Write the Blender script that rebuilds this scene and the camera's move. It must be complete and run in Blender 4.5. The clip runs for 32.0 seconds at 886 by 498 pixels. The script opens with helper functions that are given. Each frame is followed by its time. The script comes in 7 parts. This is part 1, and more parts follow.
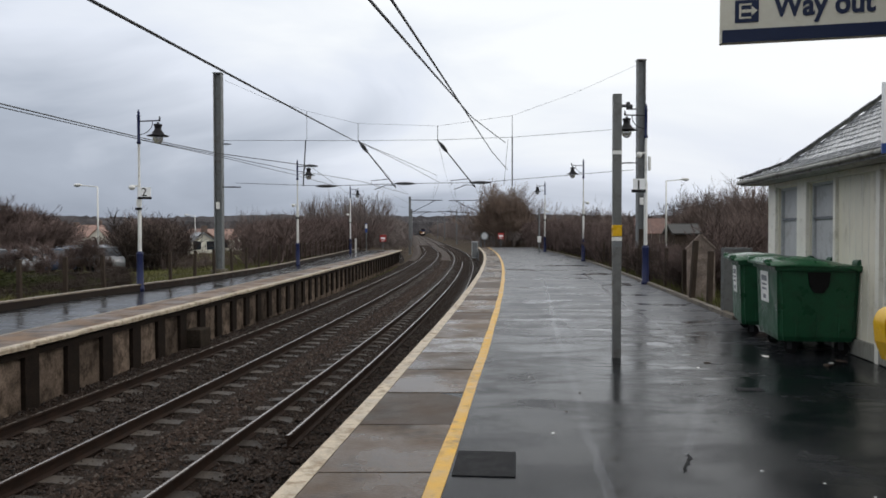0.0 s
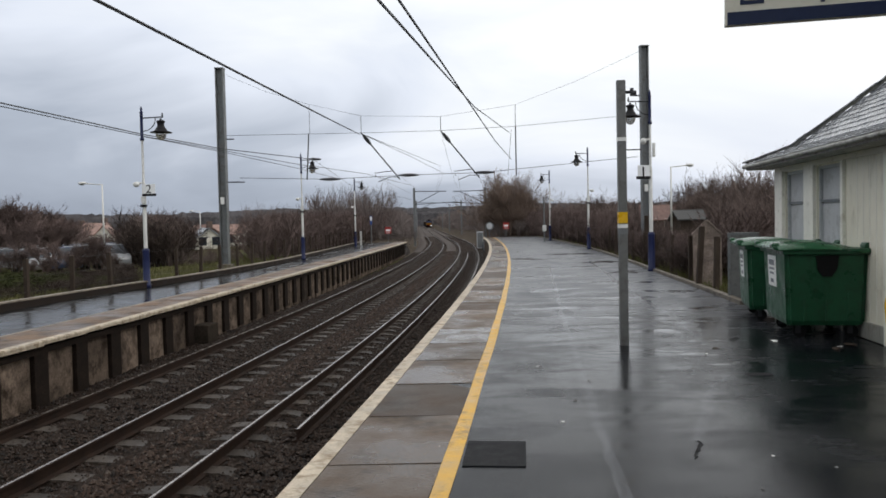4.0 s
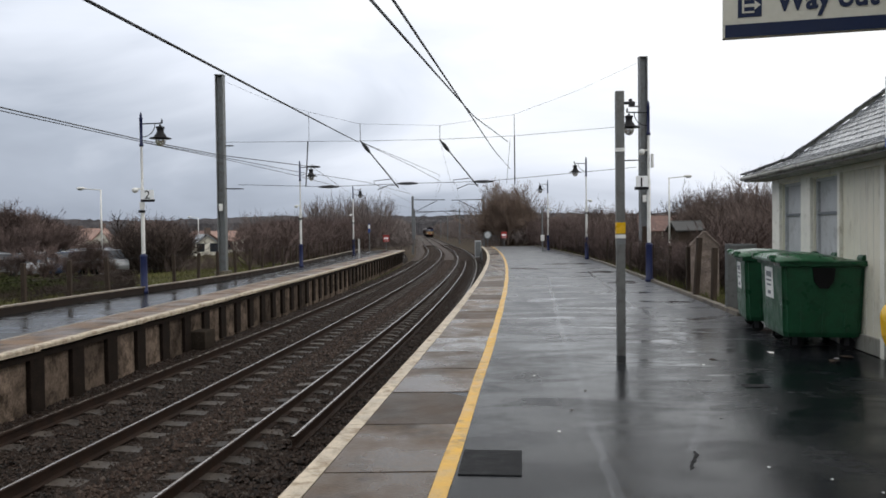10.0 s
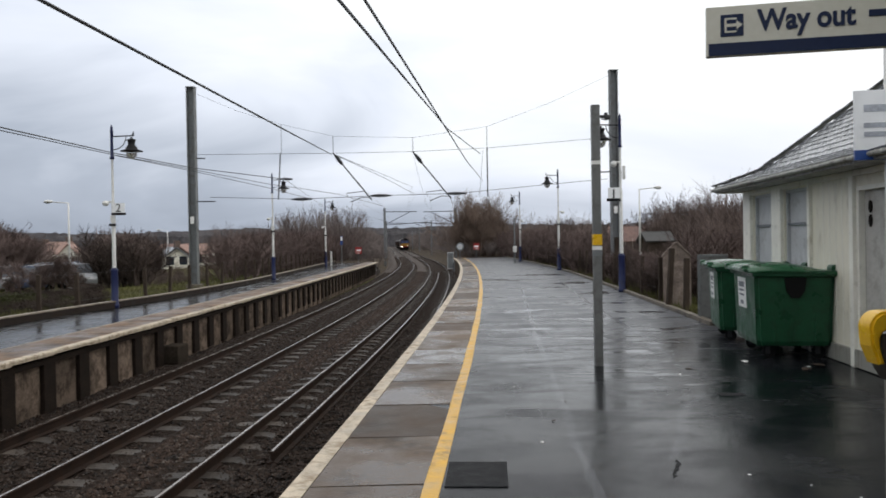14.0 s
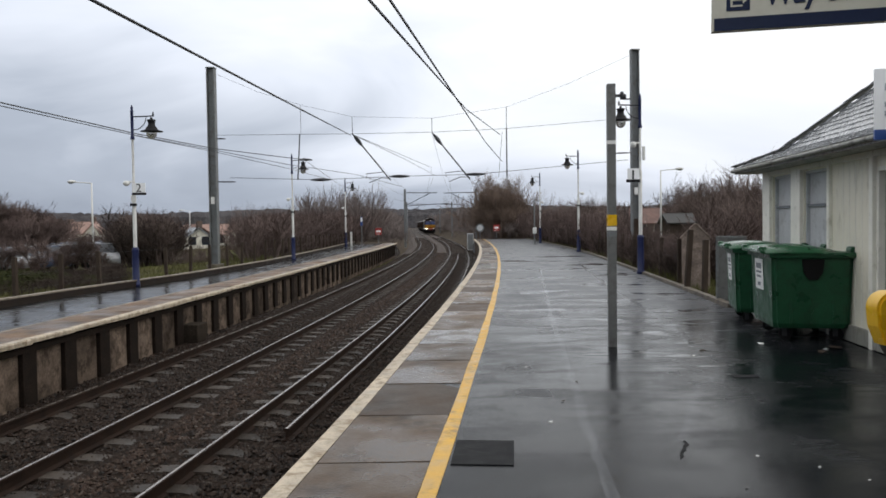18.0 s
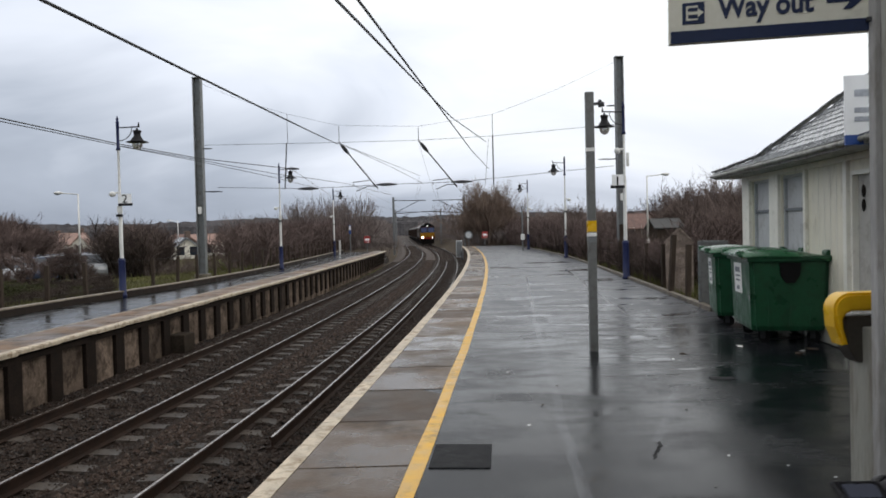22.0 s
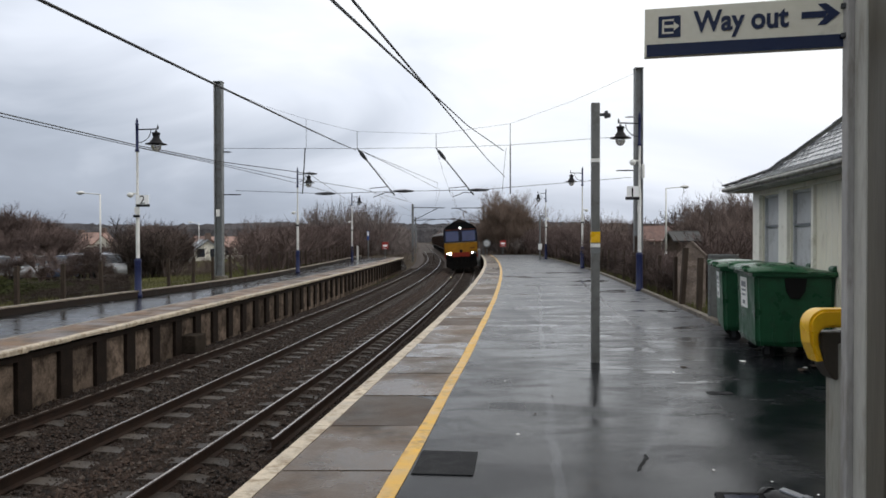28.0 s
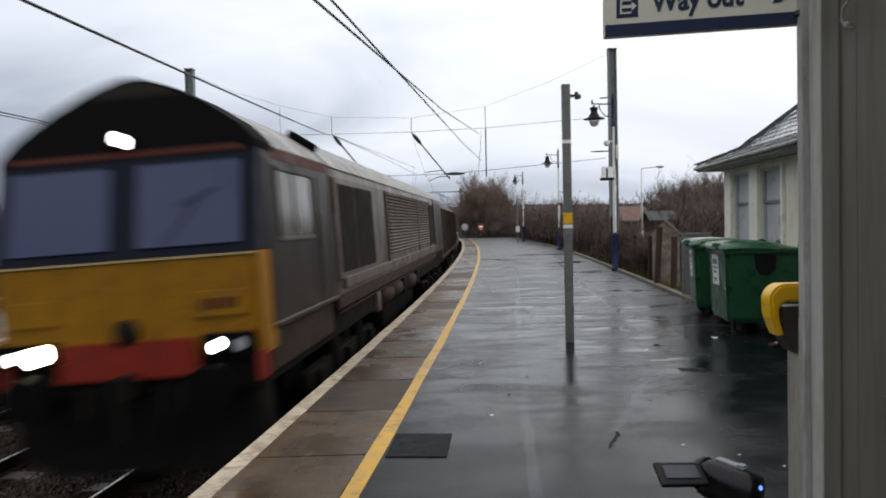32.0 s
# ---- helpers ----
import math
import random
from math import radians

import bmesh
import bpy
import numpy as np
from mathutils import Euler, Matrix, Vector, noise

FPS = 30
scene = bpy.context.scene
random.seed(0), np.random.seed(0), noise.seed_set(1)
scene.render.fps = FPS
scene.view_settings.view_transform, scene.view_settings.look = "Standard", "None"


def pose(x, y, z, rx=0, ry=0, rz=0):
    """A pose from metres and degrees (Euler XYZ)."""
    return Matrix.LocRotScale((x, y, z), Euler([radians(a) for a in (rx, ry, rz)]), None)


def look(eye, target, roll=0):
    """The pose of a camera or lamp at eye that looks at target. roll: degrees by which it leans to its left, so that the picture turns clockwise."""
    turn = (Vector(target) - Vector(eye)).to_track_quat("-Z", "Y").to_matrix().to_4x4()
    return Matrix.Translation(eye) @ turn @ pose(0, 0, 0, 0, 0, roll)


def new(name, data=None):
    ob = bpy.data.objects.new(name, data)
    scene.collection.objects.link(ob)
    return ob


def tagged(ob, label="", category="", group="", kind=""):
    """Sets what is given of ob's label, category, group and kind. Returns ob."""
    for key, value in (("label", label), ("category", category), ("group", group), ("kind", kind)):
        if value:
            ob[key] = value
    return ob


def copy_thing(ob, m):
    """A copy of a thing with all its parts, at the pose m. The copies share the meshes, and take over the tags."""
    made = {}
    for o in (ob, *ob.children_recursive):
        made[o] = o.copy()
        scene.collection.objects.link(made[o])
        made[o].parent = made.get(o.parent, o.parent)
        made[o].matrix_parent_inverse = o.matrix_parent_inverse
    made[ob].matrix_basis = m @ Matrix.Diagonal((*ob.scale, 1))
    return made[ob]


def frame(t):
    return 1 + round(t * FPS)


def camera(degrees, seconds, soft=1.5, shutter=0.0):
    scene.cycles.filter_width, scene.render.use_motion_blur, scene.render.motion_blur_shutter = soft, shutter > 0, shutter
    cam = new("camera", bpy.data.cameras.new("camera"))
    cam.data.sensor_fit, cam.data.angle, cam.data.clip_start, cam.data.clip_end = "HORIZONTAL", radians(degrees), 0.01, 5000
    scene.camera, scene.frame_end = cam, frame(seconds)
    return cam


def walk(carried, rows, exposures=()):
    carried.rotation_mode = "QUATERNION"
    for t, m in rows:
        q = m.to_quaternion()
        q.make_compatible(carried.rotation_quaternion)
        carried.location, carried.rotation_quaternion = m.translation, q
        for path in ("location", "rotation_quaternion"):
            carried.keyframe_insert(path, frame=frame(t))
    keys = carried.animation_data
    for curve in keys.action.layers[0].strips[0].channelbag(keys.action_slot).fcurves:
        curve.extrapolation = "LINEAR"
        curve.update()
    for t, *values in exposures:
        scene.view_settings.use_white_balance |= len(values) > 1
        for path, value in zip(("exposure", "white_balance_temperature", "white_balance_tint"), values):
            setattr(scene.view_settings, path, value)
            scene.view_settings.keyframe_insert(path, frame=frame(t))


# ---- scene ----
cam = camera(58.2, 32.0, 1.65, 0.8)
PATH = [
    (0, (0.06, -0.091, 1.533), (0.046, 1.909, 1.488), -0.1),
    (0.5, (0.069, -0.09, 1.536), (0.059, 1.91, 1.484), -0.6),
    (1, (0.061, -0.099, 1.534), (0.055, 1.901, 1.493), -0.7),
    (1.5, (0.046, -0.089, 1.531), (0.026, 1.91, 1.482), -0.1),
    (2, (0.044, -0.082, 1.53), (0.033, 1.917, 1.474), -0.7),
    (2.5, (0.05, -0.063, 1.527), (0.042, 1.936, 1.467), -0.9),
    (3, (0.05, -0.072, 1.529), (0.042, 1.926, 1.459), -1.1),
    (3.5, (0.051, -0.07, 1.53), (0.024, 1.929, 1.46), -1.2),
    (5.5, (0.07, -0.072, 1.532), (0.046, 1.927, 1.48), -1.4),
    (6, (0.064, -0.071, 1.528), (0.037, 1.928, 1.477), -1.1),
    (6.5, (0.059, -0.069, 1.533), (0.035, 1.93, 1.476), -1.2),
    (7, (0.049, -0.076, 1.528), (0.035, 1.923, 1.469), -1.0),
    (7.5, (0.062, -0.077, 1.531), (0.043, 1.922, 1.48), -1.2),
    (8, (0.064, -0.077, 1.529), (0.028, 1.922, 1.469), -0.9),
    (8.5, (0.06, -0.07, 1.524), (0.033, 1.929, 1.475), -0.7),
    (9, (0.048, -0.082, 1.529), (0.041, 1.917, 1.479), -0.7),
    (9.5, (0.053, -0.088, 1.529), (0.042, 1.912, 1.493), -0.8),
    (10, (0.056, -0.083, 1.529), (0.034, 1.916, 1.483), -0.7),
    (10.5, (0.05, -0.105, 1.537), (0.039, 1.895, 1.494), -0.8),
    (11, (0.036, -0.088, 1.532), (0.019, 1.911, 1.506), -0.3),
    (11.5, (0.04, -0.086, 1.531), (0.039, 1.914, 1.516), -0.4),
    (12, (0.048, -0.08, 1.535), (0.059, 1.92, 1.504), -0.6),
    (12.5, (0.031, -0.092, 1.53), (0.056, 1.908, 1.502), -0.1),
    (13, (0.011, -0.082, 1.529), (0.046, 1.917, 1.506), -0.5),
    (13.5, (-0.033, -0.114, 1.538), (0.033, 1.885, 1.523), -1.2),
    (14, (-0.032, -0.125, 1.542), (0.018, 1.874, 1.524), -1.0),
    (14.5, (0.042, -0.123, 1.545), (0.046, 1.877, 1.554), -1.0),
    (15, (0.134, -0.121, 1.531), (0.132, 1.879, 1.501), -1.2),
    (15.5, (0.143, -0.113, 1.531), (0.106, 1.886, 1.495), -1.0),
    (17.5, (0.057, -0.121, 1.536), (0.06, 1.878, 1.484), -1.1),
    (18, (0.056, -0.118, 1.524), (0.053, 1.881, 1.46), -0.8),
    (18.5, (0.051, -0.119, 1.527), (0.061, 1.88, 1.469), -0.4),
    (19, (0.033, -0.144, 1.527), (0.074, 1.854, 1.478), -1.5),
    (19.5, (0.082, -0.153, 1.535), (0.113, 1.846, 1.481), -2.1),
    (20, (0.166, -0.13, 1.53), (0.149, 1.869, 1.479), -1.3),
    (20.5, (0.129, -0.162, 1.531), (0.082, 1.837, 1.519), -1.6),
    (21, (0.073, -0.202, 1.529), (0.067, 1.798, 1.493), -1.5),
    (21.5, (0.052, -0.237, 1.535), (0.077, 1.762, 1.469), -1.7),
    (22, (0.146, -0.223, 1.526), (0.169, 1.776, 1.48), -1.4),
    (22.5, (0.217, -0.224, 1.526), (0.238, 1.775, 1.495), -0.7),
    (23, (0.236, -0.222, 1.528), (0.233, 1.777, 1.486), -1.2),
    (23.5, (0.244, -0.214, 1.525), (0.247, 1.786, 1.49), -1.4),
    (24, (0.283, -0.206, 1.527), (0.302, 1.794, 1.502), -1.2),
    (24.5, (0.321, -0.207, 1.518), (0.281, 1.792, 1.483), -1.1),
    (25, (0.279, -0.23, 1.528), (0.222, 1.769, 1.499), -0.8),
    (25.5, (0.218, -0.237, 1.526), (0.199, 1.762, 1.483), -0.8),
    (27.5, (0.325, -0.257, 1.523), (0.32, 1.742, 1.481), -0.5),
    (28, (0.353, -0.255, 1.52), (0.326, 1.744, 1.494), -0.1),
    (28.5, (0.349, -0.267, 1.523), (0.338, 1.733, 1.479), -0.4),
    (29, (0.365, -0.272, 1.526), (0.372, 1.727, 1.497), -0.5),
    (29.5, (0.408, -0.262, 1.521), (0.419, 1.738, 1.488), -0.1),
    (30, (0.434, -0.26, 1.517), (0.427, 1.739, 1.482), -0.1),
    (30.5, (0.428, -0.264, 1.516), (0.439, 1.735, 1.466), -1.6),
    (31, (0.413, -0.271, 1.519), (0.465, 1.728, 1.473), -1.4),
    (31.5, (0.412, -0.273, 1.52), (0.469, 1.726, 1.476), -1.3),
    (32, (0.419, -0.269, 1.515), (0.444, 1.73, 1.449), -1.3),
]
walk(cam, [(t, look(eye, target, roll)) for t, eye, target, roll in PATH],
     [(0, 0.0), (3, 0.02), (6, 0.12), (15, 0.12), (30, 0.12), (32, 0.08)])

# ---- plan of the line: centre of the near track, metres ----
RAIL_Z = -1.0
LEFT_Z = -0.15


def line_x(y):
    """x of the near track's centre line at y: a left-hand curve that runs out into a straight."""
    d = min(y, 110.0) - 8.0
    x = -2.06 + 0.098 * d - 0.0007 * d * d
    return x - 0.0448 * max(0.0, y - 110.0)


def run(y, table):
    """Piecewise linear value at y."""
    return float(np.interp(y, [a for a, b in table], [b for a, b in table]))


FAR_TRACK = -3.15
EDGE = 1.46
EDGE_L = [(-30, -4.5), (10, -4.55), (17, -4.82), (24, -5.02), (34, -5.3), (45, -5.5), (80, -5.5)]
BACK_L = [(-30, -13.4), (5, -10.7), (16, -9.5), (21, -8.95), (25, -8.3), (30, -7.85), (36, -7.55), (50, -7.6), (62, -7.75), (80, -7.9)]


def left_edge(y):
    return line_x(y) + run(y, EDGE_L)


def left_back(y):
    return run(y, BACK_L)


BACK_R = [(-30, 5.05), (22, 5.1), (40, 5.25), (60, 5.0), (90, 4.9)]


def right_back(y):
    return line_x(y) + EDGE + run(y, BACK_R)


# ---- world, sun and exposure ----
world = bpy.data.worlds.new("overcast_sky")
scene.world = world
world.use_nodes = True
wn, wl = world.node_tree.nodes, world.node_tree.links
wn.clear()
w_out = wn.new("ShaderNodeOutputWorld")
w_coord = wn.new("ShaderNodeTexCoord")
w_sky = wn.new("ShaderNodeTexSky")
w_sky.sky_type, w_sky.sun_disc = "NISHITA", False
w_sky.sun_elevation, w_sky.sun_rotation = radians(24), radians(60)
w_sky.dust_density, w_sky.air_density = 4.0, 1.5
w_skybg = wn.new("ShaderNodeBackground")
w_skybg.inputs["Strength"].default_value = 0.06
wl.new(w_sky.outputs["Color"], w_skybg.inputs["Color"])
# cloud deck: paler overhead, greyer to the horizon, with soft stretched clouds
w_sep = wn.new("ShaderNodeSeparateXYZ")
wl.new(w_coord.outputs["Generated"], w_sep.inputs["Vector"])
w_map = wn.new("ShaderNodeMapping")
w_map.inputs["Scale"].default_value = (1.2, 1.2, 4.2)
w_map.inputs["Rotation"].default_value = (0.15, 0.1, 0.4)
wl.new(w_coord.outputs["Generated"], w_map.inputs["Vector"])
w_noise = wn.new("ShaderNodeTexNoise")
w_noise.inputs["Scale"].default_value, w_noise.inputs["Detail"].default_value = 1.7, 5.0
w_noise.inputs["Roughness"].default_value = 0.5
w_noise.inputs["Distortion"].default_value = 0.6
wl.new(w_map.outputs["Vector"], w_noise.inputs["Vector"])
w_grad = wn.new("ShaderNodeMath")
w_grad.operation = "MULTIPLY_ADD"
wl.new(w_noise.outputs["Fac"], w_grad.inputs[0])
w_grad.inputs[1].default_value = 0.46
wl.new(w_sep.outputs["Z"], w_grad.inputs[2])
w_side = wn.new("ShaderNodeMath")
w_side.operation = "MULTIPLY_ADD"
wl.new(w_sep.outputs["X"], w_side.inputs[0])
w_side.inputs[1].default_value = 0.20
wl.new(w_grad.outputs["Value"], w_side.inputs[2])
w_ramp = wn.new("ShaderNodeValToRGB")
for _p, _c in ((0.10, (0.25, 0.285, 0.352)), (0.26, (0.42, 0.47, 0.56)), (0.37, (0.75, 0.80, 0.90)), (0.49, (0.945, 0.975, 1.0))):
    e = w_ramp.color_ramp.elements.new(_p)
    e.color = (*_c, 1)
w_ramp.color_ramp.elements.remove(w_ramp.color_ramp.elements[0])
w_ramp.color_ramp.elements[-1].color = (1.0, 1.0, 1.0, 1)
wl.new(w_side.outputs["Value"], w_ramp.inputs["Fac"])
w_cloud = wn.new("ShaderNodeBackground")
wl.new(w_ramp.outputs["Color"], w_cloud.inputs["Color"])
w_cloud.inputs["Strength"].default_value = 1.08
w_mix = wn.new("ShaderNodeMixShader")
w_mix.inputs["Fac"].default_value = 0.93
wl.new(w_skybg.outputs["Background"], w_mix.inputs[1])
wl.new(w_cloud.outputs["Background"], w_mix.inputs[2])
wl.new(w_mix.outputs["Shader"], w_out.inputs["Surface"])

sun = new("sun", bpy.data.lights.new("sun", "SUN"))
sun.data.energy, sun.data.angle, sun.data.color = 0.6, radians(25), (1.0, 0.96, 0.9)
sun.matrix_world = look((20, 15, 22), (0, 20, 0))


# ---- materials ----
MATS = {}


def mat(name, color, rough=0.7, metal=0.0, vary=0.25, scale=3.0, fine=40.0, bump=0.2, dirt=None, dirt_amount=0.45, wet=0.0,
        stretch=(1, 1, 1), rnd=0.0, coat=0.0, bump_dist=0.01, spec=0.5):
    """A surface with broad and fine variation, stains of a second colour, fine relief and, where wet, patches of low roughness."""
    m = bpy.data.materials.new(name)
    MATS[name] = m
    m.use_nodes = True
    n, l = m.node_tree.nodes, m.node_tree.links
    b = n["Principled BSDF"]
    tc = n.new("ShaderNodeTexCoord")
    mp = n.new("ShaderNodeMapping")
    mp.inputs["Scale"].default_value = stretch
    l.new(tc.outputs["Object"], mp.inputs["Vector"])
    big = n.new("ShaderNodeTexNoise")
    big.inputs["Scale"].default_value, big.inputs["Detail"].default_value, big.inputs["Roughness"].default_value = scale, 4, 0.6
    l.new(mp.outputs["Vector"], big.inputs["Vector"])
    sm = n.new("ShaderNodeTexNoise")
    sm.inputs["Scale"].default_value, sm.inputs["Detail"].default_value = fine, 3
    l.new(mp.outputs["Vector"], sm.inputs["Vector"])
    r1 = n.new("ShaderNodeValToRGB")
    r1.color_ramp.elements[0].position, r1.color_ramp.elements[1].position = 0.3, 0.7
    lo, hi = [c * (1 - vary) for c in color], [min(1, c * (1 + vary)) for c in color]
    r1.color_ramp.elements[0].color, r1.color_ramp.elements[1].color = (*lo, 1), (*hi, 1)
    l.new(big.outputs["Fac"], r1.inputs["Fac"])
    mx = n.new("ShaderNodeMix")
    mx.data_type, mx.blend_type = "RGBA", "OVERLAY"
    mx.inputs["Factor"].default_value = min(0.9, vary * 1.6)
    l.new(r1.outputs["Color"], mx.inputs["A"])
    l.new(sm.outputs["Fac"], mx.inputs["B"])
    last = mx.outputs["Result"]
    if dirt:
        dn = n.new("ShaderNodeTexNoise")
        dn.inputs["Scale"].default_value, dn.inputs["Detail"].default_value, dn.inputs["Roughness"].default_value = scale * 1.7, 6, 0.7
        off = n.new("ShaderNodeMapping")
        off.inputs["Location"].default_value = (7.3, 2.1, 5.5)
        l.new(mp.outputs["Vector"], off.inputs["Vector"])
        l.new(off.outputs["Vector"], dn.inputs["Vector"])
        dr = n.new("ShaderNodeValToRGB")
        dr.color_ramp.elements[0].position, dr.color_ramp.elements[1].position = 0.62 - dirt_amount * 0.35, 0.75 - dirt_amount * 0.2
        l.new(dn.outputs["Fac"], dr.inputs["Fac"])
        dm = n.new("ShaderNodeMix")
        dm.data_type = "RGBA"
        l.new(dr.outputs["Color"], dm.inputs["Factor"])
        l.new(last, dm.inputs["A"])
        dm.inputs["B"].default_value = (*dirt, 1)
        last = dm.outputs["Result"]
    if rnd:
        oi = n.new("ShaderNodeObjectInfo")
        hv = n.new("ShaderNodeHueSaturation")
        mr = n.new("ShaderNodeMapRange")
        mr.inputs["To Min"].default_value, mr.inputs["To Max"].default_value = 1 - rnd, 1 + rnd
        l.new(oi.outputs["Random"], mr.inputs["Value"])
        l.new(mr.outputs["Result"], hv.inputs["Value"])
        l.new(last, hv.inputs["Color"])
        last = hv.outputs["Color"]
    l.new(last, b.inputs["Base Color"])
    b.inputs["Metallic"].default_value = metal
    b.inputs["Specular IOR Level"].default_value = spec
    rr = n.new("ShaderNodeMapRange")
    rr.inputs["From Min"].default_value, rr.inputs["From Max"].default_value = 0.35, 0.65
    rr.inputs["To Min"].default_value, rr.inputs["To Max"].default_value = max(0.03, rough - 0.12 - wet), min(1, rough + 0.1)
    l.new(big.outputs["Fac"], rr.inputs["Value"])
    l.new(rr.outputs["Result"], b.inputs["Roughness"])
    if coat:
        b.inputs["Coat Weight"].default_value, b.inputs["Coat Roughness"].default_value = coat, 0.12
    if bump:
        bp = n.new("ShaderNodeBump")
        bp.inputs["Strength"].default_value, bp.inputs["Distance"].default_value = bump, bump_dist
        l.new(sm.outputs["Fac"], bp.inputs["Height"])
        l.new(bp.outputs["Normal"], b.inputs["Normal"])
    return m


def glow(name, color, strength):
    m = bpy.data.materials.new(name)
    m.use_nodes = True
    b = m.node_tree.nodes["Principled BSDF"]
    b.inputs["Base Color"].default_value = (*color, 1)
    b.inputs["Emission Color"].default_value = (*color, 1)
    b.inputs["Emission Strength"].default_value = strength
    return m


def glassy(name, color, rough=0.05, ior=1.45, trans=0.0):
    m = bpy.data.materials.new(name)
    m.use_nodes = True
    b = m.node_tree.nodes["Principled BSDF"]
    b.inputs["Base Color"].default_value = (*color, 1)
    b.inputs["Roughness"].default_value, b.inputs["IOR"].default_value = rough, ior
    b.inputs["Transmission Weight"].default_value = trans
    return m


def wet_asphalt(name, base, seed=0.0, worn=0.0):
    """Rain-wet tarmac: dark, with sheets of standing water, trodden streaks along the platform and small aggregate.
    From y = worn onwards (if given) it is coarser, and paler with grazing sky sheen put into its colour."""
    m = bpy.data.materials.new(name)
    m.use_nodes = True
    n, l = m.node_tree.nodes, m.node_tree.links
    b = n["Principled BSDF"]
    tc = n.new("ShaderNodeTexCoord")

    def noise_at(scale, detail, stretch=(1, 1, 1), rough=0.55, twist=0.0):
        mp = n.new("ShaderNodeMapping")
        mp.inputs["Scale"].default_value = stretch
        mp.inputs["Location"].default_value = (seed, seed, 0)
        l.new(tc.outputs["Object"], mp.inputs["Vector"])
        t = n.new("ShaderNodeTexNoise")
        t.inputs["Scale"].default_value, t.inputs["Detail"].default_value, t.inputs["Roughness"].default_value = scale, detail, rough
        t.inputs["Distortion"].default_value = twist
        l.new(mp.outputs["Vector"], t.inputs["Vector"])
        return t.outputs["Fac"]

    def ranged(src, f0, f1, t0, t1):
        r = n.new("ShaderNodeMapRange")
        r.interpolation_type = "SMOOTHSTEP"
        for k, v in (("From Min", f0), ("From Max", f1), ("To Min", t0), ("To Max", t1)):
            r.inputs[k].default_value = v
        l.new(src, r.inputs["Value"])
        return r.outputs["Result"]

    def sum_of(op, p, q):
        k = n.new("ShaderNodeMath")
        k.operation = op
        for i, v in enumerate((p, q)):
            if isinstance(v, float):
                k.inputs[i].default_value = v
            else:
                l.new(v, k.inputs[i])
        return k.outputs["Value"]

    pools = noise_at(1.3, 7, (0.6, 1.3, 1), 0.68, 0.5)
    grit = noise_at(110, 3)
    patch = noise_at(0.5, 4)
    streak = noise_at(1.0, 3, (1.3, 0.10, 1), 0.5, 0.3)
    ripple = noise_at(3.2, 6, (0.6, 1.3, 1), 0.66, 0.5)
    cr = n.new("ShaderNodeValToRGB")
    cr.color_ramp.elements[0].position, cr.color_ramp.elements[1].position = 0.3, 0.72
    cr.color_ramp.elements[0].color = (*[c * 0.7 for c in base], 1)
    cr.color_ramp.elements[1].color = (*[c * 1.45 for c in base], 1)
    l.new(patch, cr.inputs["Fac"])
    trod = ranged(streak, 0.52, 0.68, 0.0, 1.0)
    mx = n.new("ShaderNodeMix")
    mx.data_type = "RGBA"
    l.new(sum_of("MULTIPLY", trod, 0.35), mx.inputs["Factor"])
    l.new(cr.outputs["Color"], mx.inputs["A"])
    mx.inputs["B"].default_value = (*[c * 3.2 for c in base], 1)
    last = mx.outputs["Result"]
    rough = ranged(pools, 0.36, 0.62, 0.09, 0.27)
    rough = sum_of("ADD", rough, sum_of("MULTIPLY", trod, 0.08))
    # paler far colour stands in for sky sheen on wet tarmac seen flat
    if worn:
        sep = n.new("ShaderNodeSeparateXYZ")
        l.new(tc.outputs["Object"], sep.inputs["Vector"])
        far_sheen = ranged(sum_of("ADD", sep.outputs["Y"], sum_of("MULTIPLY", patch, 8.0)), worn, worn + 9.0, 0.0, 1.0)
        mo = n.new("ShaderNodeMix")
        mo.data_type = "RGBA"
        l.new(far_sheen, mo.inputs["Factor"])
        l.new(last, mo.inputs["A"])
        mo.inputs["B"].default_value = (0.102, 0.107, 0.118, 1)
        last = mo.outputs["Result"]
        rough = sum_of("ADD", rough, sum_of("MULTIPLY", far_sheen, 0.16))
    ov = n.new("ShaderNodeMix")
    ov.data_type, ov.blend_type = "RGBA", "OVERLAY"
    ov.inputs["Factor"].default_value = 0.5
    l.new(last, ov.inputs["A"])
    l.new(grit, ov.inputs["B"])
    l.new(ov.outputs["Result"], b.inputs["Base Color"])
    l.new(rough, b.inputs["Roughness"])
    bp = n.new("ShaderNodeBump")
    bp.inputs["Distance"].default_value = 0.004
    l.new(ranged(pools, 0.38, 0.62, 0.16, 0.44), bp.inputs["Strength"])
    waves = sum_of("ADD", sum_of("MULTIPLY", far_sheen, 4.2), 0.6) if worn else 1.4
    l.new(sum_of("ADD", grit, sum_of("MULTIPLY", ripple, waves)), bp.inputs["Height"])
    l.new(bp.outputs["Normal"], b.inputs["Normal"])
    b.inputs["IOR"].default_value = 1.205
    return m


